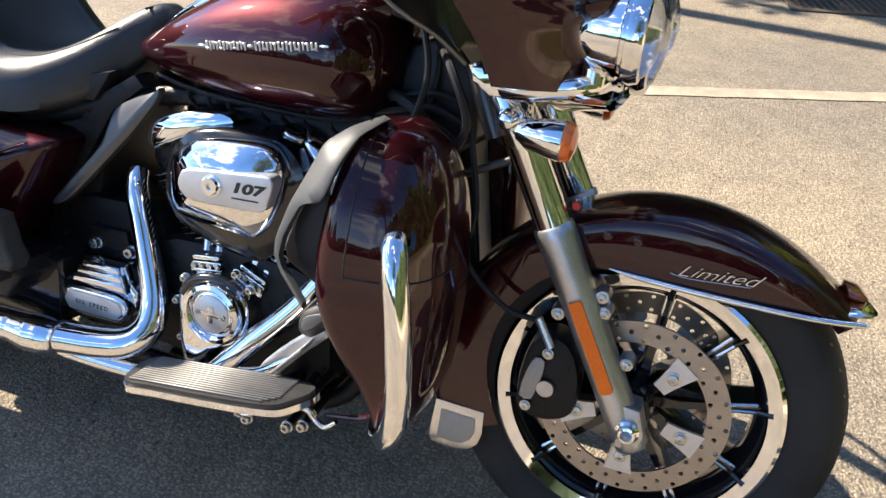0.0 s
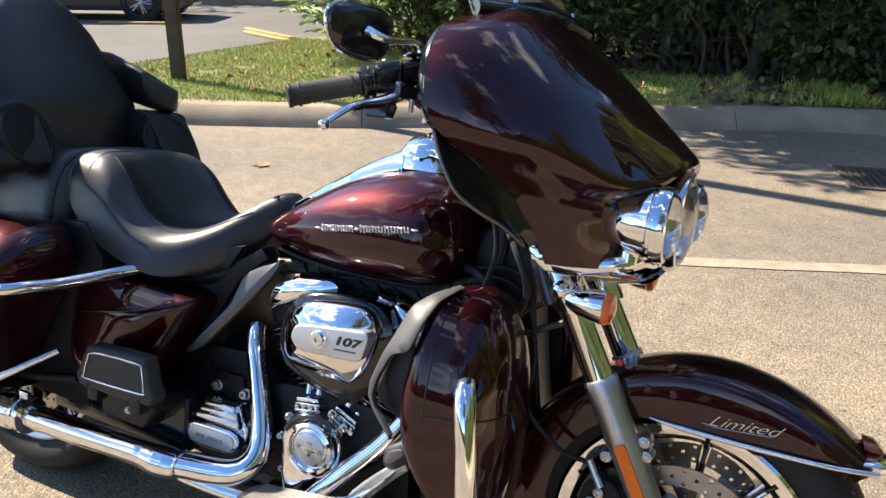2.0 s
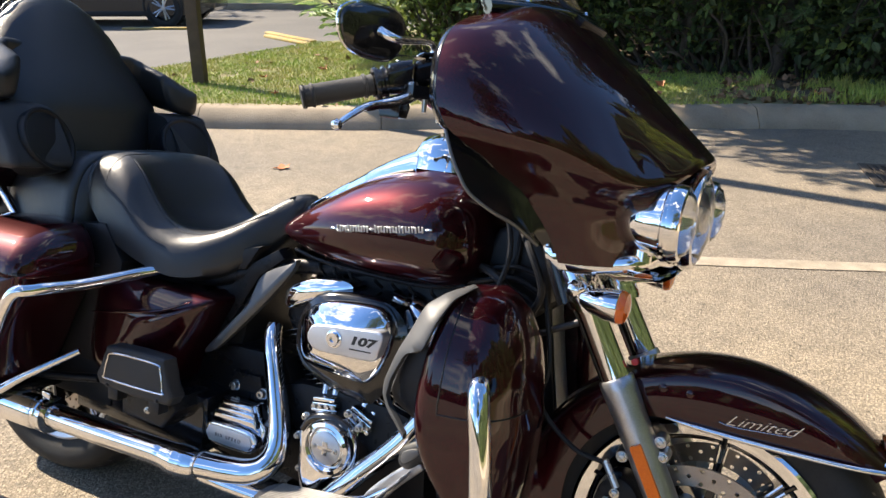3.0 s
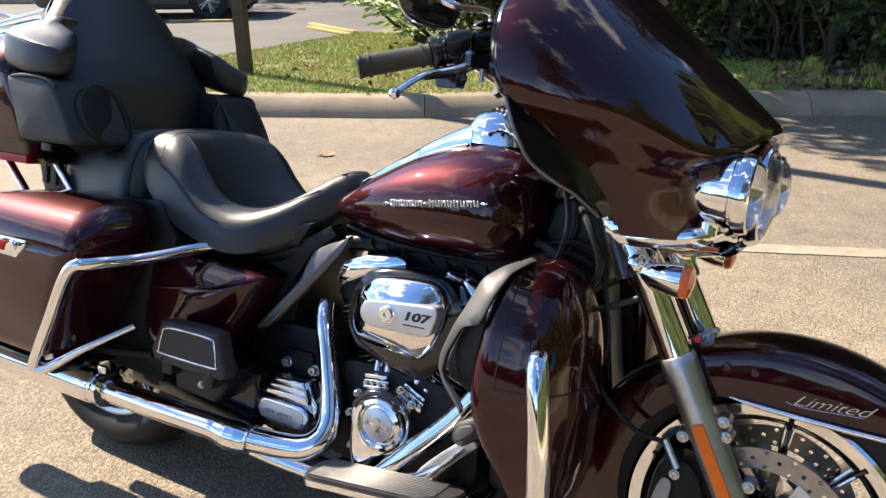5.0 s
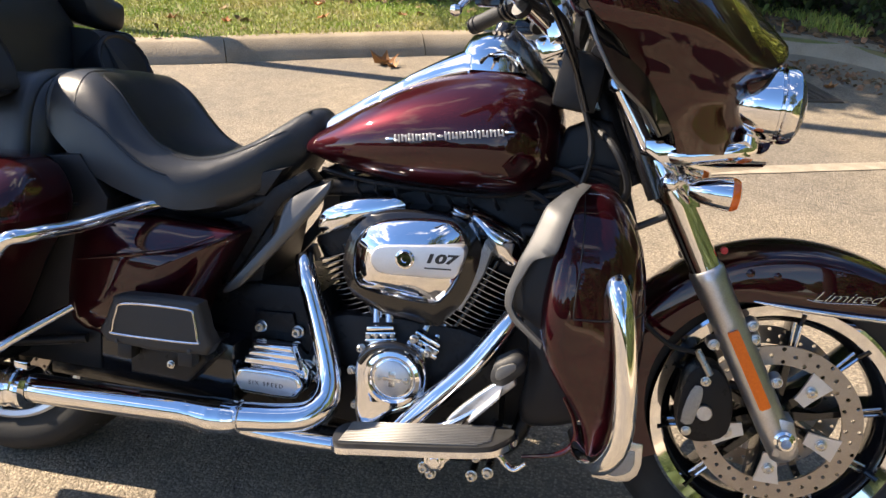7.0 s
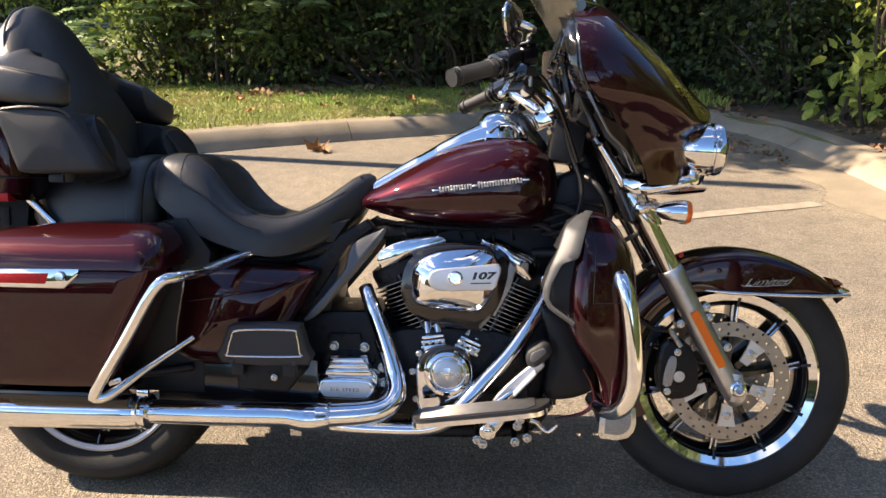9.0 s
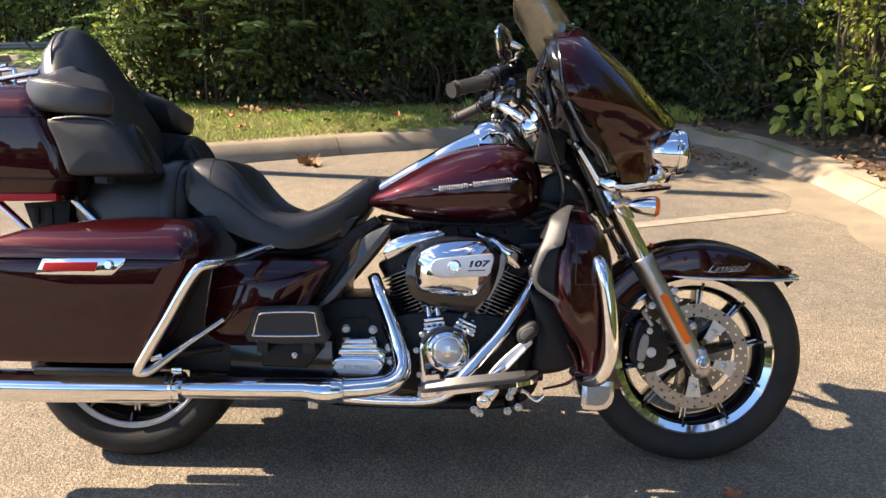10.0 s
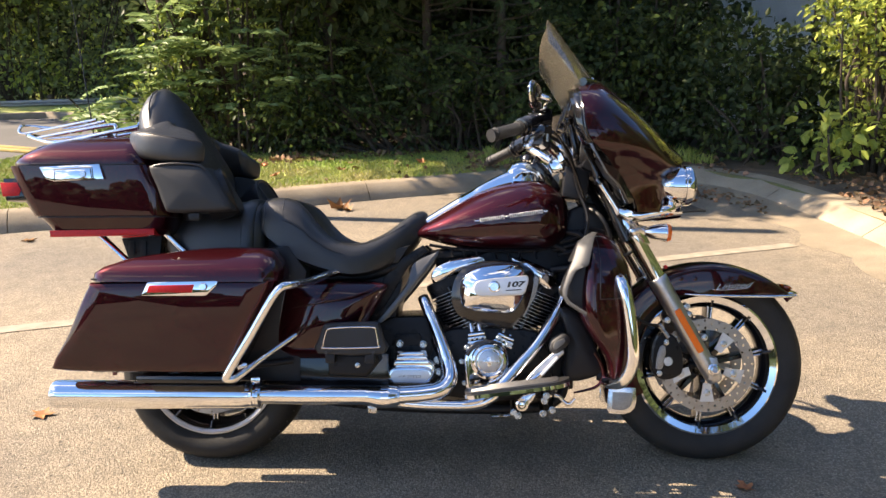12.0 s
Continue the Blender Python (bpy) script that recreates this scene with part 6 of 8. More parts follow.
def seat_point(x, f):
    """A point of the cushion's right half at a share f of its half width."""
    top, low, w, p, dish = smooth_table(SEAT, x)
    c = min(1.0, f ** (1 / max(p, 0.42)))
    return Vector((x, -w * f, seat_height(low, top, math.sqrt(max(0.0, 1 - c * c)), p, f, dish)))


def seat():
    xs = [0.178 + (0.707 - 0.178) * k / 80 for k in range(81)]
    st = part("seat", loft([seat_ring((x, *smooth_table(SEAT, x))) for x in xs]), VINYL, bike, "black vinyl two-up seat with stitched seams", 60)
    pil = [(-0.130, 0.780, 0.690, 0.150, 0.4, 0), (-0.100, 0.812, 0.668, 0.172, 0.4, 0), (-0.030, 0.834, 0.650, 0.190, 0.4, 0), (0.060, 0.842, 0.640, 0.201, 0.42, 0), (0.140, 0.846, 0.635, 0.203, 0.42, 0), (0.176, 0.842, 0.640, 0.195, 0.45, 0), (0.190, 0.822, 0.670, 0.174, 0.45, 0)]
    part("pillion_pad", loft([seat_ring((x, *smooth_table(pil, x))) for x in [-0.130 + 0.326 * k / 30 for k in range(31)]]), VINYL, st, "black vinyl passenger pad", 60)
    part("seat_welt", tube([(0.196, -0.172, 0.745), (0.197, -0.174, 0.800), (0.198, -0.14, 0.838), (0.199, -0.06, 0.852), (0.199, 0.06, 0.852), (0.198, 0.14, 0.838), (0.197, 0.174, 0.800)], 0.007, 8), VINYL, st)
    rows = []
    for x, grow in ((0.128, 0.0), (0.131, 0.006), (0.150, 0.0075), (0.166, 0.006), (0.169, 0.0)):
        top, low, half, p, dish = smooth_table(pil, x)
        rows.append(seat_ring((x, top + grow, low, half + grow, p, dish)))
    part("seat_strap", loft(rows), VINYL, st, "black strap across the seat", 60)

    def sewn(line, gap):
        """A welt with a row of stitches on either side."""
        part("seam", tube(line, 0.0020, 6, per=1), VINYL, st)
        for k in range(len(line) - 1):
            a, b = line[k], line[k + 1]
            for t in (0.1, 0.6):
                for g in (-gap, gap):
                    lift = Vector((0, -0.0012, 0.0012 + g)) if abs(b.x - a.x) > abs(b.z - a.z) else Vector((g, -0.0012, 0.0014))
                    part("stitch", tube([a + (b - a) * t + lift, a + (b - a) * (t + 0.28) + lift], 0.0008, 5, smooth=False), THREAD, st)

    sewn([seat_point(0.262 + 0.19 * k / 16, 0.975 - 0.015 * k / 16) for k in range(17)], 0.005)
    part("seam", tube([seat_point(0.250 + 0.010 * k / 12, 0.30 + 0.66 * k / 12) for k in range(13)], 0.0016, 6, per=1), VINYL, st)
    sewn([seat_point(0.285 + 0.155 * k / 16, 0.66 + 0.06 * k / 16) for k in range(17)], 0.003)
    part("seam", tube([seat_point(0.44 + 0.20 * k / 16, 0.74 + 0.06 * k / 16) for k in range(17)], 0.0016, 6, per=1), VINYL, st)
    part("nose_seam", tube([Vector((0.676, y, 0.8075 - 1.6 * y * y)) for y in (-0.05, -0.03, 0.0, 0.03, 0.05)], 0.0022, 6), VINYL, st)


seat()


def ring_plan(x0, x1, w, z, r=0.06, n=10, rear_r=None):
    """A rounded rectangle in plan, at one height."""
    pts = []
    rr = rear_r or r
    for cx, cy, rad, a0 in ((x1 - r, w - r, r, 0), (x0 + rr, w - rr, rr, 90), (x0 + rr, -w + rr, rr, 180), (x1 - r, -w + r, r, 270)):
        for k in range(n):
            a = radians(a0 + 90 * k / (n - 1))
            pts.append((cx + rad * math.cos(a), cy + rad * math.sin(a), z))
    return pts


def tour_pack():
    lev = [(0.735, -0.455, -0.100, 0.240), (0.752, -0.472, -0.085, 0.262), (0.788, -0.500, -0.072, 0.276), (0.794, -0.516, -0.070, 0.288), (0.860, -0.553, -0.075, 0.299), (0.935, -0.580, -0.110, 0.306), (0.948, -0.583, -0.116, 0.307)]
    box_ = part("tour_pack", loft([ring_plan(x0, x1, w, z, 0.055, rear_r=0.06) for z, x0, x1, w in lev]), BURGUNDY, bike, "burgundy hard luggage box behind the seat", 28)
    lid = [(0.951, -0.590, -0.116, 0.312), (0.962, -0.592, -0.118, 0.313), (0.985, -0.575, -0.124, 0.303), (1.015, -0.535, -0.135, 0.278), (1.038, -0.470, -0.150, 0.235), (1.052, -0.400, -0.170, 0.175), (1.057, -0.33, -0.21, 0.09)]
    part("lid", loft([ring_plan(x0, x1, w, z, min(0.075, (x1 - x0) * 0.45, w * 0.9), rear_r=min(0.12, (x1 - x0) * 0.45, w * 0.9)) for z, x0, x1, w in lid]), BURGUNDY, box_, "burgundy domed lid", 50)
    part("lid_seal", loft([ring_plan(-0.584, -0.118, 0.309, z, 0.075, rear_r=0.11) for z in (0.947, 0.952)]), BLACK_PLASTIC, box_)
    part("lower_seam", loft([ring_plan(-0.510, -0.071, 0.284, z, 0.055, rear_r=0.06) for z in (0.7885, 0.792)]), BLACK_PLASTIC, box_)
    for sgn in (-1, 1):
        y = sgn * 0.309
        latch = part("latch", slab([(-0.462, 0.943), (-0.272, 0.951), (-0.258, 0.905), (-0.415, 0.897), (-0.440, 0.905)], sgn * 0.295, y + sgn * 0.006, 0.004), CHROME, box_, "chrome side latch")
        part("latch_groove", tube([(-0.412, y + sgn * 0.0062, 0.900), (-0.414, y + sgn * 0.0062, 0.934), (-0.294, y + sgn * 0.0062, 0.940), (-0.290, y + sgn * 0.0062, 0.904)], 0.0018, 6, smooth=False), INK, box_)
        part("latch_plate", slab([(-0.410, 0.930), (-0.297, 0.936), (-0.294, 0.906), (-0.408, 0.902)], y + sgn * 0.004, y + sgn * 0.012, 0.003), CHROME, box_)
        part("lock", lathe([(0, 0.004), (0.009, 0.004), (0.011, 0)], (-0.320, y + sgn * 0.012, 0.919), (0, sgn, 0), 20), CHROME_DULL, box_)
        part("tail_lamp_bezel", slab([(-0.596, 0.912), (-0.526, 0.912), (-0.490, 0.862), (-0.516, 0.842), (-0.586, 0.840)], sgn * 0.200, sgn * 0.288, 0.010, 2), BLACK_GLOSS, box_, "black lamp bezel")
        part("tail_lamp", slab([(-0.602, 0.898), (-0.546, 0.898), (-0.534, 0.872), (-0.542, 0.856), (-0.594, 0.854)], sgn * 0.196, sgn * 0.2905, 0.005, 2), RED_LENS, box_, "red tail lamp")
        part("reflector_strip", slab([(-0.456, 0.728), (-0.122, 0.734), (-0.124, 0.754), (-0.458, 0.749)], sgn * 0.215, sgn * 0.266, 0.003), RED_LENS, box_, "red reflector strip")
        # arm rest pod with loudspeaker
        pod = part("armrest_pod", pillow([(-0.116, 0.936), (-0.100, 0.946), (-0.030, 0.949), (0.036, 0.944), (0.066, 0.926), (0.106, 0.872), (0.132, 0.822), (0.122, 0.806), (0.030, 0.802), (-0.052, 0.802), (-0.070, 0.820), (-0.092, 0.880)], sgn * 0.175, sgn * 0.332, 0.014, 3, 0.006), GREY_PLASTIC, box_, "dark grey speaker pod")
        part("speaker_housing", lathe([(0.068, -0.08), (0.077, -0.02), (0.0785, 0.0), (0.0765, 0.005), (0.071, 0.006), (0.066, 0.002), (0.055, 0.004), (0, 0.010)], (0.100, sgn * 0.216, 0.870), (0.93, -0.22 * sgn, 0.42), 44), BLACK_PLASTIC, pod, "round black loudspeaker")
        part("pod_piping", tube([(-0.108, sgn * 0.318, 0.938), (-0.085, sgn * 0.322, 0.945), (-0.03, sgn * 0.324, 0.949), (0.038, sgn * 0.322, 0.944), (0.062, sgn * 0.318, 0.928)], 0.004, 8), VINYL, pod)
        part("pod_switch", box((0.035, 0.01, 0.018), (0.02, sgn * 0.306, 0.790), 0.003), BLACK_PLASTIC, box_)
        for a, b in (((-0.335, sgn * 0.19, 0.735), (-0.225, sgn * 0.19, 0.632)), ((-0.115, sgn * 0.19, 0.738), (-0.045, sgn * 0.19, 0.672))):
            part("support_strut", tube([a, b], 0.0115, 12, smooth=False), CHROME, box_, "chrome support strut")
    part("mount_plate", slab([(-0.30, 0.725), (-0.16, 0.735), (-0.17, 0.62), (-0.26, 0.61)], -0.12, 0.12, 0.01), BLACK_POWDER, box_, "black mounting plate")
    for x in (-0.262, -0.222):
        part("plate_ribs", box((0.022, 0.004, 0.05), (x, -0.123, 0.69), 0.002), BLACK_PLASTIC, box_)
    # backrest pad
    pad = []
    for z, x0, x1, w in ((0.780, -0.100, 0.030, 0.185), (0.850, -0.105, 0.022, 0.200), (0.900, -0.110, 0.010, 0.215), (0.930, -0.115, 0.004, 0.238), (0.960, -0.165, 0.000, 0.246), (1.020, -0.215, -0.033, 0.226), (1.080, -0.250, -0.070, 0.203), (1.140, -0.250, -0.104, 0.165), (1.190, -0.238, -0.134, 0.112), (1.218, -0.224, -0.160, 0.066), (1.234, -0.205, -0.182, 0.024)):
        pad.append([((x0 + x1) / 2 + (x1 - x0) / 2 * math.cos(a), w * math.copysign(abs(math.sin(a)) ** 0.75, math.sin(a)), z) for a in [2 * math.pi * k / 32 for k in range(32)]])
    part("backrest", loft(pad), VINYL, box_, "black padded backrest", 60)
    wrap = []
    path = smooth_path([(0.036, -0.268, 0.994), (0.006, -0.282, 1.000), (-0.050, -0.286, 1.010), (-0.120, -0.272, 1.024), (-0.172, -0.215, 1.034), (-0.180, -0.10, 1.034), (-0.180, 0.10, 1.034), (-0.172, 0.215, 1.034), (-0.120, 0.272, 1.024), (-0.050, 0.286, 1.010), (0.006, 0.282, 1.000), (0.036, 0.268, 0.994)], 5)
    for i, q in enumerate(path):
        a0, b0 = path[max(i - 1, 0)], path[min(i + 1, len(path) - 1)]
        d = (b0 - a0)
        d.z = 0
        d.normalize()
        nrm = Vector((-d.y, d.x, 0))
        e = min(i, len(path) - 1 - i) / (len(path) - 1)
        g = lerp_table([(0.0, 0.40), (0.02, 0.66), (0.06, 0.82), (0.16, 0.94), (0.28, 1.0), (0.5, 1.0)], e)[0]
        # outer face, crease, and a top that slopes in towards the backrest
        sec = [(-0.050, -0.040), (0.010, -0.058), (0.034, -0.055), (0.043, -0.040), (0.046, -0.010), (0.044, 0.014), (0.040, 0.021), (0.030, 0.026), (-0.010, 0.042), (-0.050, 0.060), (-0.074, 0.062), (-0.080, 0.040)]
        ring = smooth_path([(a * g, 0, b * g) for a, b in sec], 3, True)
        wrap.append([q + nrm * r.x + Vector((0, 0, r.z)) for r in ring])
    part("backrest_wing", loft(wrap), VINYL, box_, "black padded wings wrapping round the passenger", 60)
    part("wing_piping", tube([Vector(w[18]) for w in wrap[2:24]], 0.0026, 6, per=1), VINYL, box_)
    part("backrest_seam", tube([(-0.130, -0.203, 1.000), (-0.160, -0.196, 1.075), (-0.182, -0.166, 1.142), (-0.190, -0.124, 1.192), (-0.194, -0.07, 1.221)], 0.0028, 8), VINYL, box_)
    # luggage rack
    rack = part("luggage_rack", tube([(-0.215, -0.170, 1.084), (-0.300, -0.172, 1.068), (-0.480, -0.165, 1.036), (-0.570, -0.130, 1.050), (-0.650, -0.060, 1.076), (-0.668, 0, 1.082), (-0.650, 0.060, 1.076), (-0.570, 0.130, 1.050), (-0.480, 0.165, 1.036), (-0.300, 0.172, 1.068), (-0.215, 0.170, 1.084)], 0.0072, 12), CHROME, box_, "chrome tube luggage rack")
    for y in (-0.095, 0.095):
        part("rack_bar", tube([(-0.328, y, 1.066), (-0.326, y, 1.096), (-0.345, y, 1.102), (-0.46, y, 1.084), (-0.595, y, 1.060)], 0.0062, 10), CHROME, rack)
    part("rack_hoop", tube([(-0.430, -0.02, 1.132), (-0.560, -0.02, 1.108), (-0.690, -0.02, 1.086), (-0.700, -0.015, 1.112), (-0.690, 0.02, 1.118), (-0.560, 0.04, 1.112), (-0.430, 0.04, 1.136)], 0.0058, 10), CHROME, rack)
    part("rack_crossbar", tube([(-0.218, -0.170, 1.084), (-0.208, -0.12, 1.120), (-0.206, 0, 1.140), (-0.208, 0.12, 1.120), (-0.218, 0.170, 1.084)], 0.0065, 10), CHROME, rack)
    for y in (-0.035, 0.035):
        part("rack_bar", tube([(-0.235, y, 1.100), (-0.330, y, 1.092), (-0.480, y, 1.072), (-0.610, y, 1.066)], 0.0058, 10), CHROME, rack)
    for x, z in ((-0.328, 1.062), (-0.490, 1.038)):
        part("rack_crossbar", tube([(x, -0.17, z), (x, 0.17, z)], 0.0055, 8, smooth=False), CHROME, rack)
        for sgn in (-1, 1):
            part("rack_foot", tube([(x, sgn * 0.160, z), (x, sgn * 0.158, z - 0.040)], 0.006, 8, smooth=False), CHROME, rack)
    part("antenna", tube([(-0.565, 0.300, 0.88), (-0.600, 0.305, 1.08), (-0.70, 0.315, 1.66)], [0.005, 0.003, 0.0016], 8), BLACK_PLASTIC, box_, "thin black whip antenna")


tour_pack()


def saddlebag(sgn):
    """Hard side case with a lid, seen mostly from outside."""
    outer, inner = 0.425, 0.215
    rings = []
    for y, s in ((inner, 0.94), (inner + 0.03, 1.0), (outer - 0.05, 1.0), (outer - 0.018, 0.992), (outer - 0.006, 0.972), (outer - 0.001, 0.945), (outer + 0.002, 0.80)):
        pts = smooth_path([(-0.360, 0, 0.330), (-0.120, 0, 0.326), (0.120, 0, 0.327), (0.160, 0, 0.342), (0.222, 0, 0.470), (0.282, 0, 0.590), (0.250, 0, 0.604), (-0.02, 0, 0.600), (-0.232, 0, 0.595), (-0.264, 0, 0.575), (-0.328, 0, 0.440), (-0.382, 0, 0.352)], 5, True)
        c = Vector((-0.03, 0, 0.47))
        rings.append([(c.x + (p.x - c.x) * s, sgn * (y - 0.42 * max(0.0, 0.60 - p.z) ** 2 * (y - inner) / (outer - inner)), c.z + (p.z - c.z) * s) for p in pts])
    bag = part("saddlebag", loft(rings), BURGUNDY, bike, "burgundy hard saddlebag", 50)
    lid = []
    for z, x0, x1, yo in ((0.597, -0.254, 0.298, 0.428), (0.622, -0.250, 0.300, 0.428), (0.640, -0.225, 0.296, 0.418), (0.662, -0.165, 0.286, 0.396), (0.680, -0.06, 0.272, 0.366), (0.692, 0.04, 0.25, 0.33), (0.696, 0.12, 0.22, 0.29)):
        yi = 0.215
        mid, half = (yo + yi) / 2, (yo - yi) / 2
        ring = ring_plan(x0, x1, half, z, min(0.05, half * 0.8, (x1 - x0) * 0.4), 8)
        lid.append([(p[0], sgn * (mid + p[1]), p[2] + 0.018 * ((p[0] + 0.25) / 0.55) * 0) for p in ring])
    part("lid", loft(lid), BURGUNDY, bag, "burgundy domed lid", 50)
    part("lid_seam", slab([(-0.245, 0.601), (0.292, 0.604), (0.290, 0.608), (-0.246, 0.606)], sgn * 0.22, sgn * 0.4225, 0.001), BLACK_PLASTIC, bag)
    latch = part("latch", slab([(-0.092, 0.556), (-0.073, 0.596), (0.134, 0.600), (0.130, 0.585), (0.099, 0.556)], sgn * 0.410, sgn * 0.431, 0.004, smooth=0), CHROME, bag, "chrome latch with red reflector")
    part("latch_reflector", slab([(-0.074, 0.566), (-0.066, 0.586), (0.066, 0.589), (0.058, 0.566)], sgn * 0.429, sgn * 0.4335, 0.001), RED_LENS, bag)
    part("latch_lock", lathe([(0, 0.004), (0.009, 0.004), (0.0115, 0)], (0.093, sgn * 0.434, 0.583), (0, sgn, 0), 20), CHROME, bag)
    part("scuff", tube([(-0.125, sgn * 0.4115, 0.470), (-0.112, sgn * 0.4137, 0.490), (-0.108, sgn * 0.4150, 0.503)], 0.0007, 5), SATIN, bag)
    rail = tube([(0.455, sgn * 0.165, 0.622), (0.415, sgn * 0.215, 0.610), (0.375, sgn * 0.330, 0.592), (0.350, sgn * 0.425, 0.588), (0.312, sgn * 0.452, 0.570), (0.235, sgn * 0.440, 0.448), (0.162, sgn * 0.424, 0.334), (0.160, sgn * 0.418, 0.316), (0.186, sgn * 0.408, 0.322), (0.250, sgn * 0.370, 0.372), (0.330, sgn * 0.300, 0.430)], [0.0125] * 8 + [0.011, 0.0085, 0.0075], 14)
    part("guard_rail", rail, CHROME, bike, "chrome saddlebag guard rail")
    part("rail_tab", box((0.03, 0.004, 0.012), (0.20, sgn * 0.415, 0.352), 0.002, (0, -20, 0)), CHROME_DULL, bike)


saddlebag(-1)
saddlebag(1)


def bodywork():
    for sgn in (-1, 1):
        part("side_cover", crowned([(0.248, 0.360), (0.252, 0.520), (0.285, 0.580), (0.400, 0.590), (0.520, 0.584), (0.572, 0.580), (0.592, 0.570), (0.574, 0.530), (0.520, 0.430), (0.490, 0.360), (0.400, 0.340)], sgn * 0.10, sgn * 0.196, sgn * 0.248, 4, 3.0), BURGUNDY, bike, "burgundy side cover", 60)
        part("cover_crease", tube([(0.300, sgn * 0.246, 0.505), (0.400, sgn * 0.252, 0.525), (0.500, sgn * 0.246, 0.545), (0.572, sgn * 0.226, 0.575)], [0.002, 0.007, 0.007, 0.002], 10, flat=0.6), BURGUNDY, bike)
        blade = crowned([(0.750, 0.683), (0.742, 0.676), (0.696, 0.656), (0.664, 0.630), (0.648, 0.574), (0.590, 0.500), (0.556, 0.456), (0.564, 0.450), (0.592, 0.468), (0.638, 0.520), (0.710, 0.608), (0.746, 0.662)], -0.100, -0.116, -0.124, 3, 2.6)
        for v in blade.verts:
            v.co.y -= 0.20 * (0.66 - v.co.z)
            v.co.y *= -sgn
        bmesh.ops.recalc_face_normals(blade, faces=blade.faces[:])
        part("mid_frame_trim", blade, GREY_BLADE, bike, "grey satin air deflector")
        part("frame_cover", slab([(0.55, 0.47), (0.575, 0.50), (0.655, 0.63), (0.72, 0.68), (0.70, 0.70), (0.60, 0.64), (0.50, 0.47)], sgn * 0.06, sgn * 0.112, 0.010, 2), BLACK_POWDER, bike)
        board = part("passenger_footboard", slab([(0.396, 0.372), (0.398, 0.418), (0.410, 0.450), (0.428, 0.464), (0.564, 0.468), (0.582, 0.458), (0.594, 0.418), (0.598, 0.372)], sgn * 0.262, sgn * 0.302, 0.010, 3, smooth=2), GREY_PLASTIC, bike, "folded black passenger footboard with silver outline")
        part("board_outline", tube([(0.412, sgn * 0.3025, 0.398), (0.420, sgn * 0.3025, 0.432), (0.438, sgn * 0.3025, 0.450), (0.558, sgn * 0.3025, 0.454), (0.573, sgn * 0.3025, 0.442), (0.580, sgn * 0.3025, 0.402), (0.572, sgn * 0.3025, 0.393), (0.420, sgn * 0.3025, 0.390)], 0.0024, 6, closed=True, per=4), CHROME_DULL, board, "silver outline")
        for x in (0.420, 0.565):
            part("board_bolt", bolt((x, sgn * 0.302, 0.376), (0, sgn, 0), 0.004, 0.003), BRAKE_PAD, board)
        part("board_mount", slab([(0.420, 0.300), (0.418, 0.345), (0.428, 0.368), (0.570, 0.368), (0.580, 0.345), (0.540, 0.296)], sgn * 0.150, sgn * 0.262, 0.012, 3), BLACK_POWDER, board, "black hinge bracket")
        for x in (0.432, 0.553):
            part("board_hinge", box((0.030, 0.030, 0.030), (x, sgn * 0.282, 0.358), 0.005), BLACK_PLASTIC, board)
        part("board_bracket", tube([(0.50, sgn * 0.25, 0.345), (0.50, sgn * 0.22, 0.315), (0.52, sgn * 0.15, 0.30)], 0.016, 12), BLACK_POWDER, board)
        part("bracket_bolt", bolt((0.512, sgn * 0.272, 0.334), (0, sgn, 0), 0.006, 0.006), ZINC, board)
        # lower fairing
        lev = [(0.280, 1.278, 1.305, 0.215, 0.275), (0.300, 1.276, 1.322, 0.185, 0.305), (0.350, 1.266, 1.340, 0.160, 0.330), (0.390, 1.246, 1.345, 0.155, 0.342), (0.430, 1.217, 1.348, 0.150, 0.352), (0.470, 1.194, 1.350, 0.148, 0.358), (0.510, 1.182, 1.350, 0.145, 0.361), (0.560, 1.180, 1.345, 0.145, 0.361), (0.600, 1.184, 1.341, 0.145, 0.358), (0.650, 1.192, 1.328, 0.150, 0.348), (0.695, 1.200, 1.305, 0.165, 0.318), (0.722, 1.206, 1.282, 0.190, 0.286), (0.735, 1.215, 1.262, 0.212, 0.255)]

        def ring(z, xr, xf, yi, yo, n=40):
            pts = []
            for k in range(n):
                a = 2 * math.pi * k / n
                c, s = math.cos(a), math.sin(a)
                pts.append(((xr + xf) / 2 + (xf - xr) / 2 * math.copysign(abs(c) ** 0.62, c), sgn * ((yi + yo) / 2 + (yo - yi) / 2 * math.copysign(abs(s) ** 0.62, s) - 0.034 * c), z))
            return pts

        zs = [0.280 + (0.735 - 0.280) * k / 40 for k in range(41)]
        low = part("lower_fairing", loft([ring(z, *smooth_table(lev, z)) for z in zs]), BURGUNDY, bike, "burgundy leg fairing", 60)

        outer = straight([(1.224, 0.258, 0.739), (1.197, 0.295, 0.726), (1.173, 0.320, 0.705), (1.157, 0.340, 0.657), (1.142, 0.348, 0.622), (1.126, 0.352, 0.572), (1.127, 0.354, 0.550), (1.139, 0.357, 0.528), (1.190, 0.382, 0.496)])
        inner = straight([(1.238, 0.268, 0.738), (1.222, 0.318, 0.722), (1.212, 0.350, 0.690), (1.199, 0.368, 0.640), (1.166, 0.356, 0.628), (1.144, 0.356, 0.582), (1.139, 0.358, 0.552), (1.149, 0.362, 0.536), (1.192, 0.386, 0.508)])
        band = []
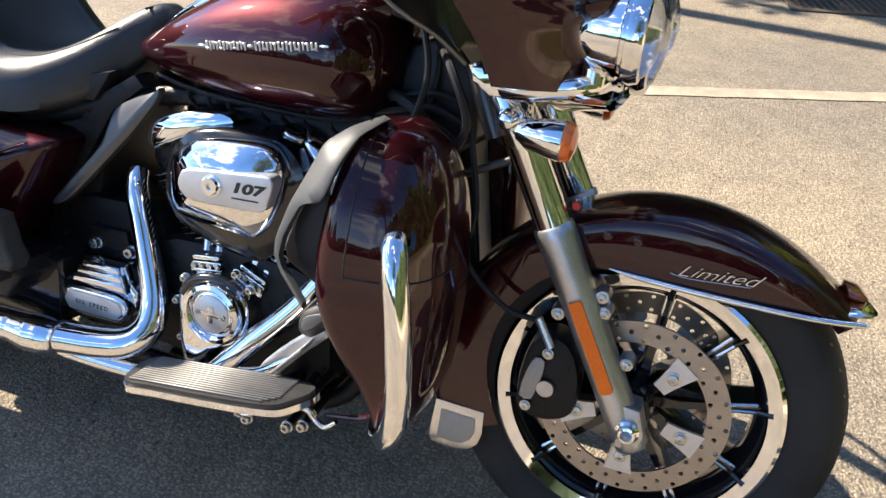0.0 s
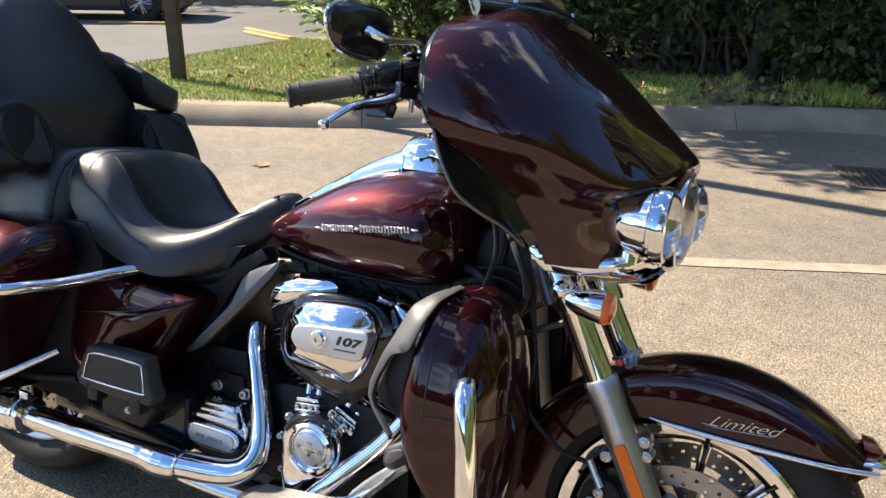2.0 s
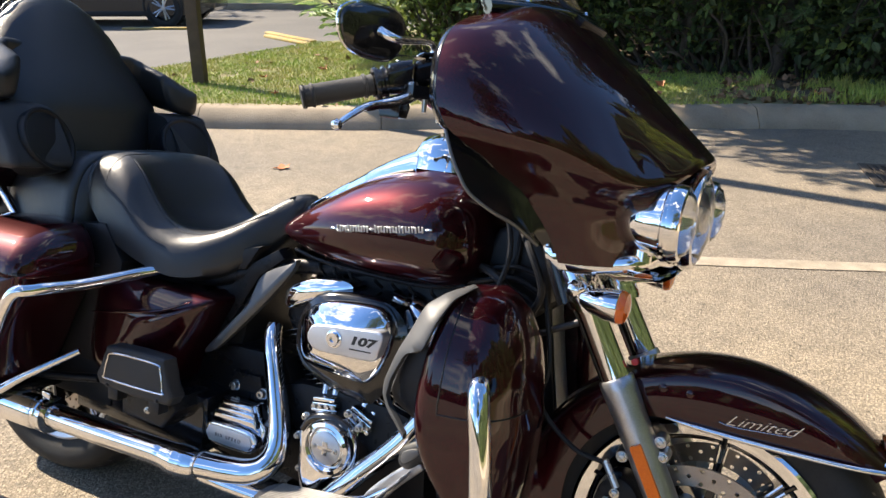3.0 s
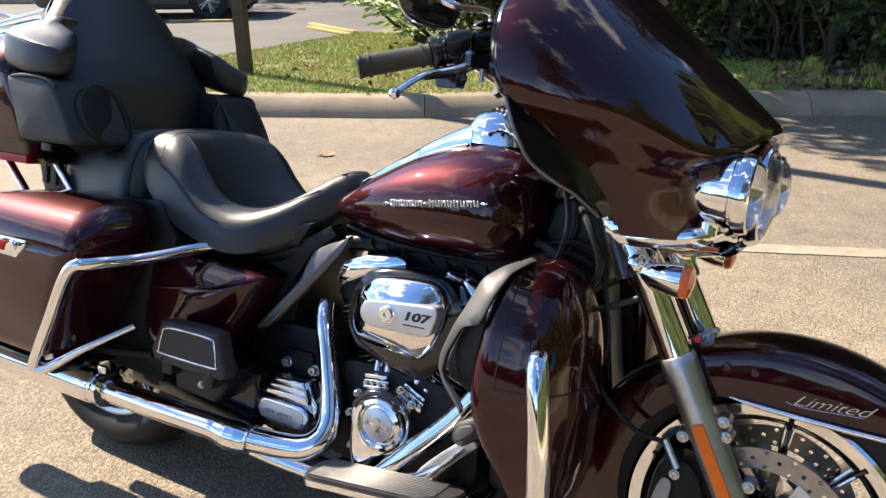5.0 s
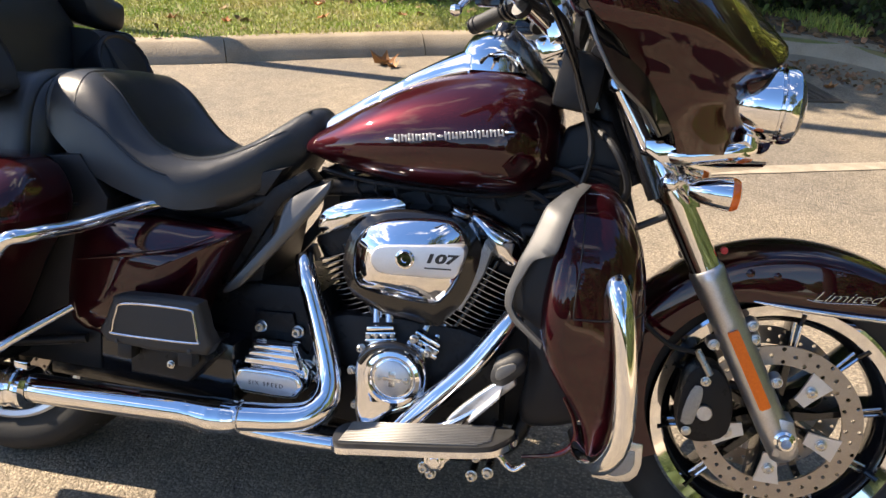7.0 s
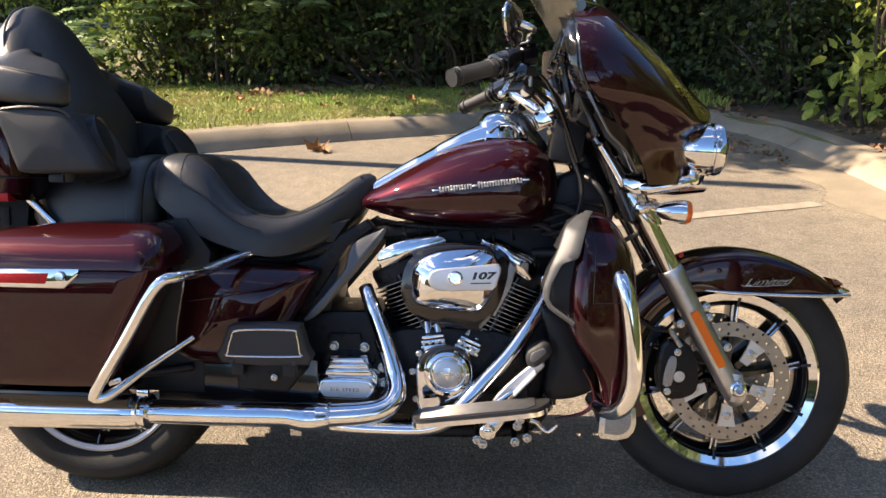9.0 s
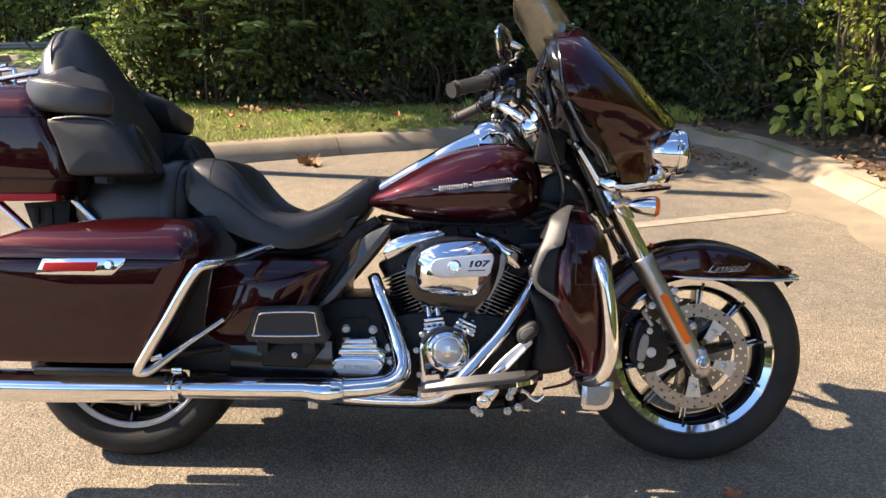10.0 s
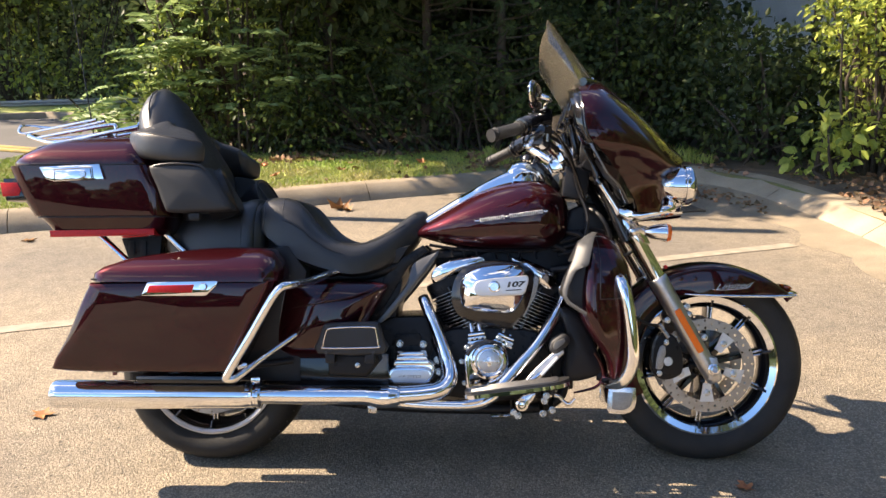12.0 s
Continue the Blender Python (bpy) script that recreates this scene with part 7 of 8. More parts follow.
        for a, b in zip(outer, inner):
            a, b = Vector((a.x, a.y + 0.004, a.z)), Vector((b.x, b.y + 0.008, b.z))
            mid = a.lerp(b, 0.5) + Vector((0, 0.003, 0))
            ring = [a - Vector((0, 0.009, 0)), a - Vector((0, 0.002, 0)), a.lerp(b, 0.08), mid, b.lerp(a, 0.08), b - Vector((0, 0.003, 0)), b - Vector((0, 0.012, 0))]
            band.append([(q.x, sgn * q.y, q.z) for q in ring])
        part("fairing_trim", loft(band), GREY_TRIM, low, "grey satin edge trim", 60)
        part("vent_recess", slab([(1.205, 0.648), (1.168, 0.640), (1.146, 0.596), (1.134, 0.556), (1.140, 0.538), (1.195, 0.508), (1.215, 0.560)], sgn * 0.16, sgn * 0.344, 0.006), BLACK_PLASTIC, low, "black vent recess")
        part("duct_wall", slab([(1.215, 0.726), (1.190, 0.712), (1.160, 0.650), (1.172, 0.640), (1.215, 0.660)], sgn * 0.16, sgn * 0.262, 0.010), BLACK_PLASTIC, low)
        part("lower_panel", pillow([(1.140, 0.500), (1.196, 0.480), (1.236, 0.410), (1.272, 0.320), (1.250, 0.284), (1.172, 0.268), (1.150, 0.300), (1.160, 0.400)], sgn * 0.09, sgn * 0.172, 0.020, 3, 0.006), BLACK_PLASTIC, low, "black lower panel")
        part("panel_lip", tube([(1.232, sgn * 0.250, 0.372), (1.252, sgn * 0.252, 0.336), (1.258, sgn * 0.252, 0.298), (1.234, sgn * 0.250, 0.268), (1.170, sgn * 0.245, 0.250)], [0.003, 0.004, 0.005, 0.005, 0.003], 8), BURGUNDY, low)
        # door seam of the storage compartment
        xr, xf, yi, yo = smooth_table(lev, 0.545)
        seam_z = 0.548
        seam = []
        for k in range(16):
            a = math.pi * (0.04 + 0.52 * k / 15)
            c, s = math.cos(a), math.sin(a)
            seam.append(((xr + xf) / 2 + (xf - xr) / 2 * math.copysign(abs(c) ** 0.62, c) * 1.002, sgn * ((yi + yo) / 2 + (yo - yi) / 2 * abs(s) ** 0.62 * 1.004 - 0.034 * c), seam_z - 0.004 * k / 15))
        part("door_seam", tube(seam, 0.0013, 6, per=1), INK, low)
        up = []
        for k in range(12):
            z = 0.545 + (0.725 - 0.545) * k / 11
            xr2, xf2, yi2, yo2 = smooth_table(lev, z)
            a = math.pi * 0.56
            c, s = math.cos(a), math.sin(a)
            up.append(((xr2 + xf2) / 2 + (xf2 - xr2) / 2 * math.copysign(abs(c) ** 0.62, c), sgn * ((yi2 + yo2) / 2 + (yo2 - yi2) / 2 * abs(s) ** 0.62 * 1.004 - 0.034 * c), z))
        part("door_seam", tube(up, 0.0011, 6, per=1), INK, low)
        part("guard_socket", lathe([(0.026, -0.01), (0.027, 0.004), (0.021, 0.006), (0.019, -0.01)], (1.290, sgn * 0.338, 0.600), (0.2, sgn, 0.5), 24), BLACK_GLOSS, low)
        part("engine_guard", tube([(1.270, sgn * 0.285, 0.606), (1.288, sgn * 0.335, 0.602), (1.302, sgn * 0.362, 0.570), (1.316, sgn * 0.368, 0.500), (1.326, sgn * 0.366, 0.400), (1.322, sgn * 0.358, 0.345), (1.302, sgn * 0.332, 0.302), (1.276, sgn * 0.285, 0.288), (1.262, sgn * 0.20, 0.288)], 0.0185, 18), CHROME, bike, "chrome engine guard bar")
    part("rear_fender", grid_bm(lambda u, v: (REAR_HUB.x + (0.352 - 0.03 * abs(2 * v - 1) ** 3) * math.cos(radians(-5 + 150 * u)) * -1, 0.105 * math.sin((v - 0.5) * math.pi), REAR_HUB.z + (0.352 - 0.03 * abs(2 * v - 1) ** 3) * math.sin(radians(-5 + 150 * u))), 40, 12, 0.003), BURGUNDY, bike, "burgundy rear fender")
    part("bag_support", tube([(-0.32, -0.26, 0.315), (-0.05, -0.265, 0.318), (0.12, -0.262, 0.322), (0.30, -0.22, 0.34)], 0.010, 10), BLACK_POWDER, bike)
    # bracket drawn as a solid plate to block sun between bag and muffler
    both("bag_bracket", box((0.30, 0.17, 0.022), (0.02, -0.300, 0.306), 0.006), BLACK_GLOSS, bike, "black bracket plate under the saddlebag, made solid to block sun")
    for x in (-0.27, -0.18, -0.06, 0.02, 0.09):
        part("support_clip", box((0.034, 0.03, 0.020), (x, -0.262, 0.322), 0.004), SATIN, bike)


bodywork()


def engine():
    case = part("crankcase", slab([(0.735, 0.215), (1.075, 0.205), (1.115, 0.270), (1.095, 0.390), (1.030, 0.430), (0.800, 0.430), (0.735, 0.380)], -0.130, 0.130, 0.015, 2, smooth=2), BLACK_POWDER, bike, "black engine crankcase")
    part("transmission", slab([(0.430, 0.225), (0.760, 0.220), (0.765, 0.430), (0.700, 0.470), (0.520, 0.450), (0.430, 0.380)], -0.118, 0.125, 0.014, 2, smooth=2), BLACK_POWDER, bike, "black gearbox casing")
    part("primary_cover", slab([(0.50, 0.25), (1.02, 0.23), (1.08, 0.32), (1.02, 0.42), (0.60, 0.42), (0.48, 0.36)], 0.13, 0.215, 0.03, 3, smooth=3), CHROME, bike, "chrome primary cover")
    for base_x, tilt in ((0.922, -22.5), (0.942, 22.5)):
        d = Vector((math.sin(radians(tilt)), 0, math.cos(radians(tilt))))
        base = Vector((base_x, 0, 0.318))
        cyl = part("cylinder", lathe([(0.066, 0.06), (0.066, 0.275)], base, d, 32), BLACK_POWDER, bike, "black finned cylinder")
        s = Vector((d.z, 0, -d.x))

        def section(hh, w, depth, g, p=0.5, n=32):
            return [base + d * hh + s * (w * g) * math.copysign(abs(math.cos(a)) ** p, math.cos(a)) + Vector((0, depth * g * math.copysign(abs(math.sin(a)) ** p, math.sin(a)), 0)) for a in [2 * math.pi * q / n for q in range(n)]]

        for k in range(17):
            h = 0.084 + 0.0112 * k
            w = 0.080 + 0.034 * (k / 16) ** 1.2
            fin_ob = part("cooling_fin", loft([section(hh, w, 0.118, g) for hh, g in ((h - 0.0021, 0.975), (h - 0.0012, 1.0), (h + 0.0012, 1.0), (h + 0.0021, 0.975))]), BLACK_GLOSS, cyl)
            part("fin_edge", loft([section(hh, w, 0.118, g) for hh, g in ((h - 0.0006, 0.99), (h - 0.0005, 1.003), (h + 0.0005, 1.003), (h + 0.0006, 0.99))]), SATIN, fin_ob)
        part("cylinder_head", loft([section(hh, 0.106, 0.104, g) for hh, g in ((0.262, 1.0), (0.296, 1.03), (0.308, 1.0))]), BLACK_POWDER, cyl)
        part("rocker_cover", loft([section(hh, 0.082, 0.096, g, 0.45) for hh, g in ((0.300, 0.98), (0.306, 1.02), (0.330, 1.0), (0.342, 0.90), (0.346, 0.78))]), CHROME, cyl, "chrome rocker cover")
        if tilt < 0:
            ends = [([(0.731, 0.594), (0.735, 0.616), (0.750, 0.632), (0.785, 0.648), (0.830, 0.659), (0.880, 0.662), (0.900, 0.653), (0.888, 0.638), (0.834, 0.616), (0.752, 0.582), (0.738, 0.584)], -0.126)]
        else:
            ends = [([(1.030, 0.634), (1.034, 0.642), (1.054, 0.638), (1.112, 0.608), (1.124, 0.588), (1.120, 0.570), (1.106, 0.556), (1.070, 0.574), (1.034, 0.606)], -0.120), ([(0.985, 0.660), (1.020, 0.650), (1.026, 0.636), (0.990, 0.640)], -0.112)]
        for outline, yy in ends:
            part("rocker_box_end", crowned(outline, -0.040, yy + 0.010, yy - 0.003, 2, 2.2), CHROME, cyl, "chrome rocker box end", 50)
        for off in (-0.022, 0.022):
            part("pushrod_tube", tube([base + d * 0.10 + s * off + Vector((0.0, -0.112, 0)), base + d * 0.28 + s * off * 1.6 + Vector((0, -0.104, 0))], 0.008, 12, smooth=False), BLACK_GLOSS, cyl, "black pushrod tube")
    # tappet blocks: stacked plates with a screw at each end
    for x, z, rot in ((0.876, 0.402, -8), (0.962, 0.394, 24)):
        ca, sa = math.cos(radians(rot)), math.sin(radians(rot))
        blk = part("tappet_block", box((0.064, 0.046, 0.009), (x - 0.010 * sa, -0.128, z - 0.010 * ca), 0.003, (0, rot, 0)), CHROME, case, "chrome tappet block")
        for k, wid in ((0, 0.060), (1, 0.054)):
            h = 0.003 + 0.011 * k
            part("block_cap", box((wid, 0.044, 0.0085), (x + h * sa, -0.128, z + h * ca), 0.003, (0, rot, 0)), CHROME, blk)
        for side in (-0.013, 0.013):
            part("block_neck", tube([Vector((x + side * ca + 0.018 * sa, -0.122, z - side * sa + 0.018 * ca)), Vector((x + side * ca + 0.045 * sa, -0.112, z - side * sa + 0.045 * ca))], 0.0105, 12, smooth=False), CHROME, blk)
        for dx in (-0.024, -0.008, 0.008, 0.024):
            part("block_screw", lathe([(0, 0.004), (0.0045, 0.0035), (0.0052, 0)], (x + dx * ca, -0.151, z - dx * sa), (0, -1, 0), 12), ZINC, case)
    # cam cover
    cover = part("cam_cover", slab([(0.832, 0.300), (0.834, 0.362), (0.856, 0.388), (0.911, 0.402), (0.957, 0.388), (0.978, 0.352), (0.976, 0.300), (0.953, 0.270), (0.905, 0.249), (0.872, 0.216), (0.842, 0.216)], -0.110, -0.176, 0.018, 4, smooth=2, taper=0.96), CHROME, bike, "chrome cam cover")
    part("cover_shoulder", tube([(0.845, -0.168, 0.352), (0.868, -0.170, 0.381), (0.912, -0.170, 0.392), (0.952, -0.168, 0.380)], 0.010, 10), BLACK_GLOSS, cover, "black shoulder above the round cover")
    part("cover_ring", lathe([(0.058, -0.010), (0.0575, 0.008), (0.053, 0.016), (0.046, 0.018), (0.041, 0.014), (0.039, 0.010), (0.036, 0.0115), (0, 0.012)], (0.914, -0.176, 0.335), (0, -1, 0), 56), CHROME, cover, "round timer cover")
    part("timer_plate", lathe([(0, 0.0035), (0.032, 0.003), (0.0345, 0.0015), (0.035, -0.002)], (0.914, -0.188, 0.335), (0, -1, 0), 44), SATIN_LIGHT, cover, "brushed round plate with plain emblem")
    part("plate_emblem", slab([(0.898, 0.331), (0.930, 0.331), (0.934, 0.339), (0.894, 0.339)], -0.1912, -0.1926, 0.0008), CHROME_DULL, cover)
    part("plate_emblem", slab([(0.908, 0.320), (0.920, 0.320), (0.921, 0.350), (0.907, 0.350)], -0.1910, -0.1922, 0.0008), CHROME_DULL, cover)
    for a in (0, 180):
        part("plate_screw", bolt((0.914 + 0.026 * math.cos(radians(a)), -0.1912, 0.335 + 0.026 * math.sin(radians(a))), (0, -1, 0), 0.0042, 0.003), ZINC, cover)
    for x, z in ((0.842, 0.376), (0.836, 0.262), (0.972, 0.385), (0.984, 0.300), (0.944, 0.408), (0.826, 0.330)):
        part("cover_screw", bolt((x, -0.158, z), (0, -1, 0), 0.0065, 0.012), ZINC, cover)
    # gearbox cover
    gc = part("gearbox_cover", slab([(0.594, 0.272), (0.594, 0.306), (0.612, 0.318), (0.620, 0.362), (0.714, 0.364), (0.724, 0.336), (0.742, 0.318), (0.742, 0.280), (0.718, 0.260), (0.606, 0.258)], -0.110, -0.166, 0.010, 3), CHROME, bike, "chrome gearbox side cover")
    for z0, z1, xa, xb, yy in ((0.318, 0.336, 0.610, 0.730, -0.182), (0.334, 0.349, 0.617, 0.722, -0.178), (0.347, 0.361, 0.624, 0.712, -0.173)):
        part("cover_step", slab([(xa, z0), (xa + 0.004, z1), (xb - 0.006, z1 + 0.002), (xb, z0 + 0.002)], -0.150, yy, 0.006, 3), CHROME, gc)
    part("cover_plate", slab([(0.592, 0.287), (0.600, 0.306), (0.618, 0.314), (0.712, 0.314), (0.732, 0.304), (0.738, 0.288), (0.728, 0.270), (0.710, 0.261), (0.618, 0.261), (0.600, 0.269)], -0.150, -0.188, 0.008, 4, smooth=2), CHROME, gc)
    part("name_plate", slab([(0.602, 0.287), (0.610, 0.301), (0.622, 0.306), (0.710, 0.306), (0.724, 0.299), (0.728, 0.287), (0.720, 0.275), (0.706, 0.269), (0.622, 0.269), (0.610, 0.273)], -0.186, -0.1905, 0.002, 2, smooth=2), SATIN_LIGHT, gc)
    lettering("gearbox_lettering", "SIX SPEED", INK, gc, Matrix.Translation((0.664, -0.1908, 0.287)) @ SIDE, 0.0115, 0.0005, 0.0, "", 1.45)
    for x, z in ((0.625, 0.382), (0.702, 0.380), (0.580, 0.338), (0.588, 0.298), (0.748, 0.330), (0.752, 0.292)):
        part("case_bolt", bolt((x, -0.126, z), (0, -1, 0), 0.0095, 0.016), ZINC, gc)
    part("gearbox_top_cover", slab([(0.60, 0.372), (0.70, 0.374), (0.69, 0.415), (0.61, 0.412)], -0.10, -0.128, 0.006), BLACK_POWDER, gc)
    # air cleaner
    back = part("air_cleaner", crowned([(0.794, 0.536), (0.802, 0.582), (0.820, 0.612), (0.852, 0.636), (0.908, 0.648), (0.990, 0.648), (1.030, 0.632), (1.054, 0.596), (1.050, 0.548), (1.030, 0.490), (0.998, 0.448), (0.974, 0.434), (0.892, 0.446), (0.828, 0.468), (0.802, 0.500)], -0.060, -0.150, -0.172, 3, 3.0), BLACK_GLOSS, bike, "black air cleaner body", 60)
    rim = lambda g, pts: [(0.93 + (x - 0.93) * g, 0.562 + (z - 0.562) * g) for x, z in pts]
    lid = [(0.824, 0.530), (0.825, 0.577), (0.836, 0.602), (0.854, 0.618), (0.884, 0.631), (0.933, 0.639), (0.990, 0.641), (1.014, 0.632), (1.031, 0.606), (1.029, 0.567), (1.016, 0.526), (0.997, 0.496), (0.976, 0.485), (0.898, 0.489), (0.848, 0.497), (0.831, 0.508)]
    part("cover_rim", crowned(rim(1.035, lid), -0.120, -0.158, -0.168, 3, 4.0), BLACK_GLOSS, back, "glossy black rim round the cover", 60)
    part("intake_mesh", slab([(1.012, 0.478), (1.026, 0.470), (1.062, 0.542), (1.074, 0.590), (1.060, 0.606), (1.046, 0.560)], -0.080, -0.150, 0.004), MESH_SILVER, back, "fine mesh intake")
    cov = part("cleaner_cover", crowned(lid, -0.150, -0.178, -0.2135, 3, 2.3), CHROME, bike, "chrome air cleaner cover", 60)
    ins = part("cover_insert", slab([(0.866, 0.562), (0.870, 0.579), (0.886, 0.591), (0.957, 0.599), (1.020, 0.605), (1.034, 0.603), (1.037, 0.590), (1.030, 0.566), (1.018, 0.546), (0.958, 0.542), (0.895, 0.540), (0.875, 0.547)], -0.186, -0.2155, 0.004, 3, smooth=2), SATIN_LIGHT, cov, "satin plate with black numerals")
    part("cover_bolt", lathe([(0.0185, -0.003), (0.0175, 0.002), (0.0145, 0.003), (0.0125, 0.007), (0.006, 0.007), (0.0055, 0.003), (0, 0.003)], (0.930, -0.2155, 0.572), (0, -1, 0), 28), CHROME, ins)
    lettering("numerals", "107", INK, ins, Matrix.Translation((0.992, -0.2158, 0.578)) @ pose(0, 0, 0, 0, -3, 0) @ SIDE @ Matrix.Diagonal((1.45, 0.85, 1, 1)), 0.026, 0.0006, 0.22, "black numerals", 1.0, 0.0012)
    part("numeral_bar", slab([(0.966, 0.5585), (1.014, 0.561), (1.014, 0.5635), (0.966, 0.561)], -0.2154, -0.2162, 0.0), INK, ins)


engine()


def exhaust():
    main = part("rear_header", tube([(0.700, -0.105, 0.528), (0.716, -0.128, 0.496), (0.752, -0.150, 0.414), (0.782, -0.168, 0.335), (0.791, -0.186, 0.290), (0.780, -0.204, 0.262), (0.752, -0.218, 0.246), (0.705, -0.227, 0.239), (0.665, -0.233, 0.237), (0.636, -0.238, 0.236)], [0.0180, 0.0190, 0.0210, 0.0235, 0.0255, 0.0270, 0.0275, 0.0280, 0.0280, 0.0280], 24), CHROME, bike, "chrome rear exhaust header")
    # black tube laid behind the header's bend as its shade
    part("header_shade", tube([(0.742, -0.118, 0.400), (0.770, -0.140, 0.335), (0.778, -0.160, 0.290), (0.765, -0.180, 0.262)], 0.020, 14), BLACK_GLOSS, main)
    part("pipe_joint", lathe([(0.0275, -0.004), (0.0315, -0.003), (0.0315, 0.003), (0.0275, 0.004)], (0.637, -0.238, 0.236), (1, 0, 0), 28), CHROME_DULL, main)
    part("collector", tube([(0.634, -0.238, 0.234), (0.606, -0.240, 0.232), (0.576, -0.243, 0.232), (0.545, -0.247, 0.236), (0.515, -0.250, 0.238), (0.36, -0.260, 0.239), (0.225, -0.267, 0.241), (0.20, -0.268, 0.241)], [0.0290, 0.0345, 0.0350, 0.0300, 0.0290, 0.0290, 0.0290, 0.026], 24), CHROME, bike, "chrome collector pipe")
    muf = lambda s: tube([(0.200, s * 0.268, 0.241), (0.170, s * 0.270, 0.241), (0.140, s * 0.272, 0.241), (-0.10, s * 0.274, 0.240), (-0.34, s * 0.276, 0.240), (-0.415, s * 0.277, 0.240), (-0.434, s * 0.277, 0.240)], [0.0395, 0.0415, 0.0430, 0.0440, 0.0440, 0.044, 0.042], 30)
    for s in (-1, 1):
        m = part("muffler", muf(s), CHROME, bike, "long chrome muffler")
        part("muffler_bore", tube([(-0.427, s * 0.277, 0.240), (-0.4365, s * 0.277, 0.240)], 0.032, 20, smooth=False), INK, m)
        part("muffler_clamp", lathe([(0.030, -0.016), (0.042, -0.014), (0.043, -0.006), (0.040, -0.003), (0.040, 0.003), (0.043, 0.006), (0.042, 0.014), (0.028, 0.017)], (0.198, s * 0.269, 0.241), (1, 0, 0), 28), CHROME, m, "chrome muffler clamp")
        part("clamp_ear", box((0.028, 0.012, 0.022), (0.198, s * 0.275, 0.286), 0.003), CHROME, m)
    part("front_header", tube([(1.150, -0.085, 0.560), (1.152, -0.105, 0.520), (1.122, -0.132, 0.468), (1.062, -0.155, 0.378), (0.998, -0.175, 0.308), (0.955, -0.190, 0.260), (0.915, -0.205, 0.222), (0.860, -0.215, 0.204), (0.760, -0.224, 0.204), (0.670, -0.232, 0.210), (0.600, -0.238, 0.222)], [0.019, 0.019, 0.020, 0.021, 0.021, 0.020, 0.018, 0.016, 0.0165, 0.0175, 0.020], 20), CHROME, bike, "chrome front exhaust header")
    part("pipe_hanger", box((0.03, 0.02, 0.03), (0.548, -0.20, 0.188), 0.005), ZINC, bike)


exhaust()


def floorboards():
    for sgn in (-1, 1):
        c = Vector((0.968, sgn * 0.290, 0.274))
        ang = -7.5
        plan = [(-0.128, -0.036), (-0.120, 0.040), (-0.05, 0.047), (0.120, 0.046), (0.172, 0.026), (0.178, -0.044), (-0.06, -0.048)]
        pts = smooth_path([(x, y, 0) for x, y in plan], 4, True)
        m = Matrix.Translation(c) @ Euler((0, radians(ang), 0)).to_matrix().to_4x4()

        def plate(z0, z1, g, bev=0.003):
            bm = loft([[m @ Vector((p.x * g, sgn * p.y * g, z)) for p in pts] for z in (z0, z1)])
            return bm

        fb = part("floorboard", plate(-0.015, -0.004, 1.0), CHROME, bike, "chrome rider footboard with ribbed pad")
        part("rubber_pad", plate(-0.004, 0.004, 0.97), BRAKE_PAD, fb, "ribbed grey pad")
        for k in range(13):
            y = -0.040 + 0.0064 * k
            x1 = 0.155 - max(0, (y - 0.02)) * 1.2
            part("pad_rib", box((x1 + 0.108, 0.0036, 0.004), m @ Vector(((x1 - 0.108) / 2, sgn * y, 0.0055)), 0.0012, (0, ang, 0), 1), PAD_GREY, fb)
        part("board_arm", tube([m @ Vector((-0.07, -sgn * 0.03, -0.02)), m @ Vector((-0.06, -sgn * 0.09, -0.035)), (0.88, sgn * 0.12, 0.22)], 0.012, 10), BLACK_POWDER, fb)
        part("board_arm", tube([m @ Vector((0.10, -sgn * 0.03, -0.02)), m @ Vector((0.09, -sgn * 0.09, -0.035)), (1.06, sgn * 0.12, 0.23)], 0.012, 10), BLACK_POWDER, fb)
        for x, z in ((1.003, 0.169), (0.989, 0.179), (1.080, 0.177), (1.109, 0.188), (1.085, 0.217), (1.091, 0.232)):
            part("board_bolt", bolt((x, sgn * 0.205, z), (0, sgn, 0), 0.0085, 0.012), ZINC, fb)
            part("bolt_stud", tube([(x, sgn * 0.206, z), (x, sgn * 0.10, z + 0.012)], 0.0075, 10, smooth=False), BLACK_POWDER, fb)
        part("pivot_bracket", slab([(1.015, 0.236), (1.055, 0.246), (1.050, 0.228), (1.031, 0.204), (1.008, 0.196), (0.999, 0.211)], sgn * 0.190, sgn * 0.235, 0.005, 2, smooth=2), CHROME_DULL, fb, "chrome pivot bracket")
        part("pivot_washer", lathe([(0.019, -0.002), (0.019, 0.003), (0.014, 0.005), (0.012, 0.003), (0.009, 0.003), (0.008, 0.009), (0, 0.010)], (1.014, sgn * 0.236, 0.210), (0, sgn, 0), 24), CHROME, fb)
        part("pedal_hook", tube([(1.113, sgn * 0.225, 0.239), (1.129, sgn * 0.225, 0.234), (1.139, sgn * 0.225, 0.222), (1.157, sgn * 0.225, 0.212), (1.177, sgn * 0.225, 0.228)], [0.009, 0.007, 0.006, 0.006, 0.004], 10), CHROME, fb, "chrome curved bracket")
        part("hook_link", tube([(1.113, sgn * 0.22, 0.239), (1.113, sgn * 0.12, 0.249)], 0.009, 10, smooth=False), BLACK_POWDER, fb)
    ped = part("brake_pedal", slab([(1.020, 0.262), (1.034, 0.292), (1.078, 0.338), (1.118, 0.372), (1.136, 0.380), (1.146, 0.366), (1.110, 0.330), (1.072, 0.286), (1.050, 0.260)], -0.196, -0.214, 0.006, 3, smooth=2), SATIN, bike, "brushed metal brake pedal")
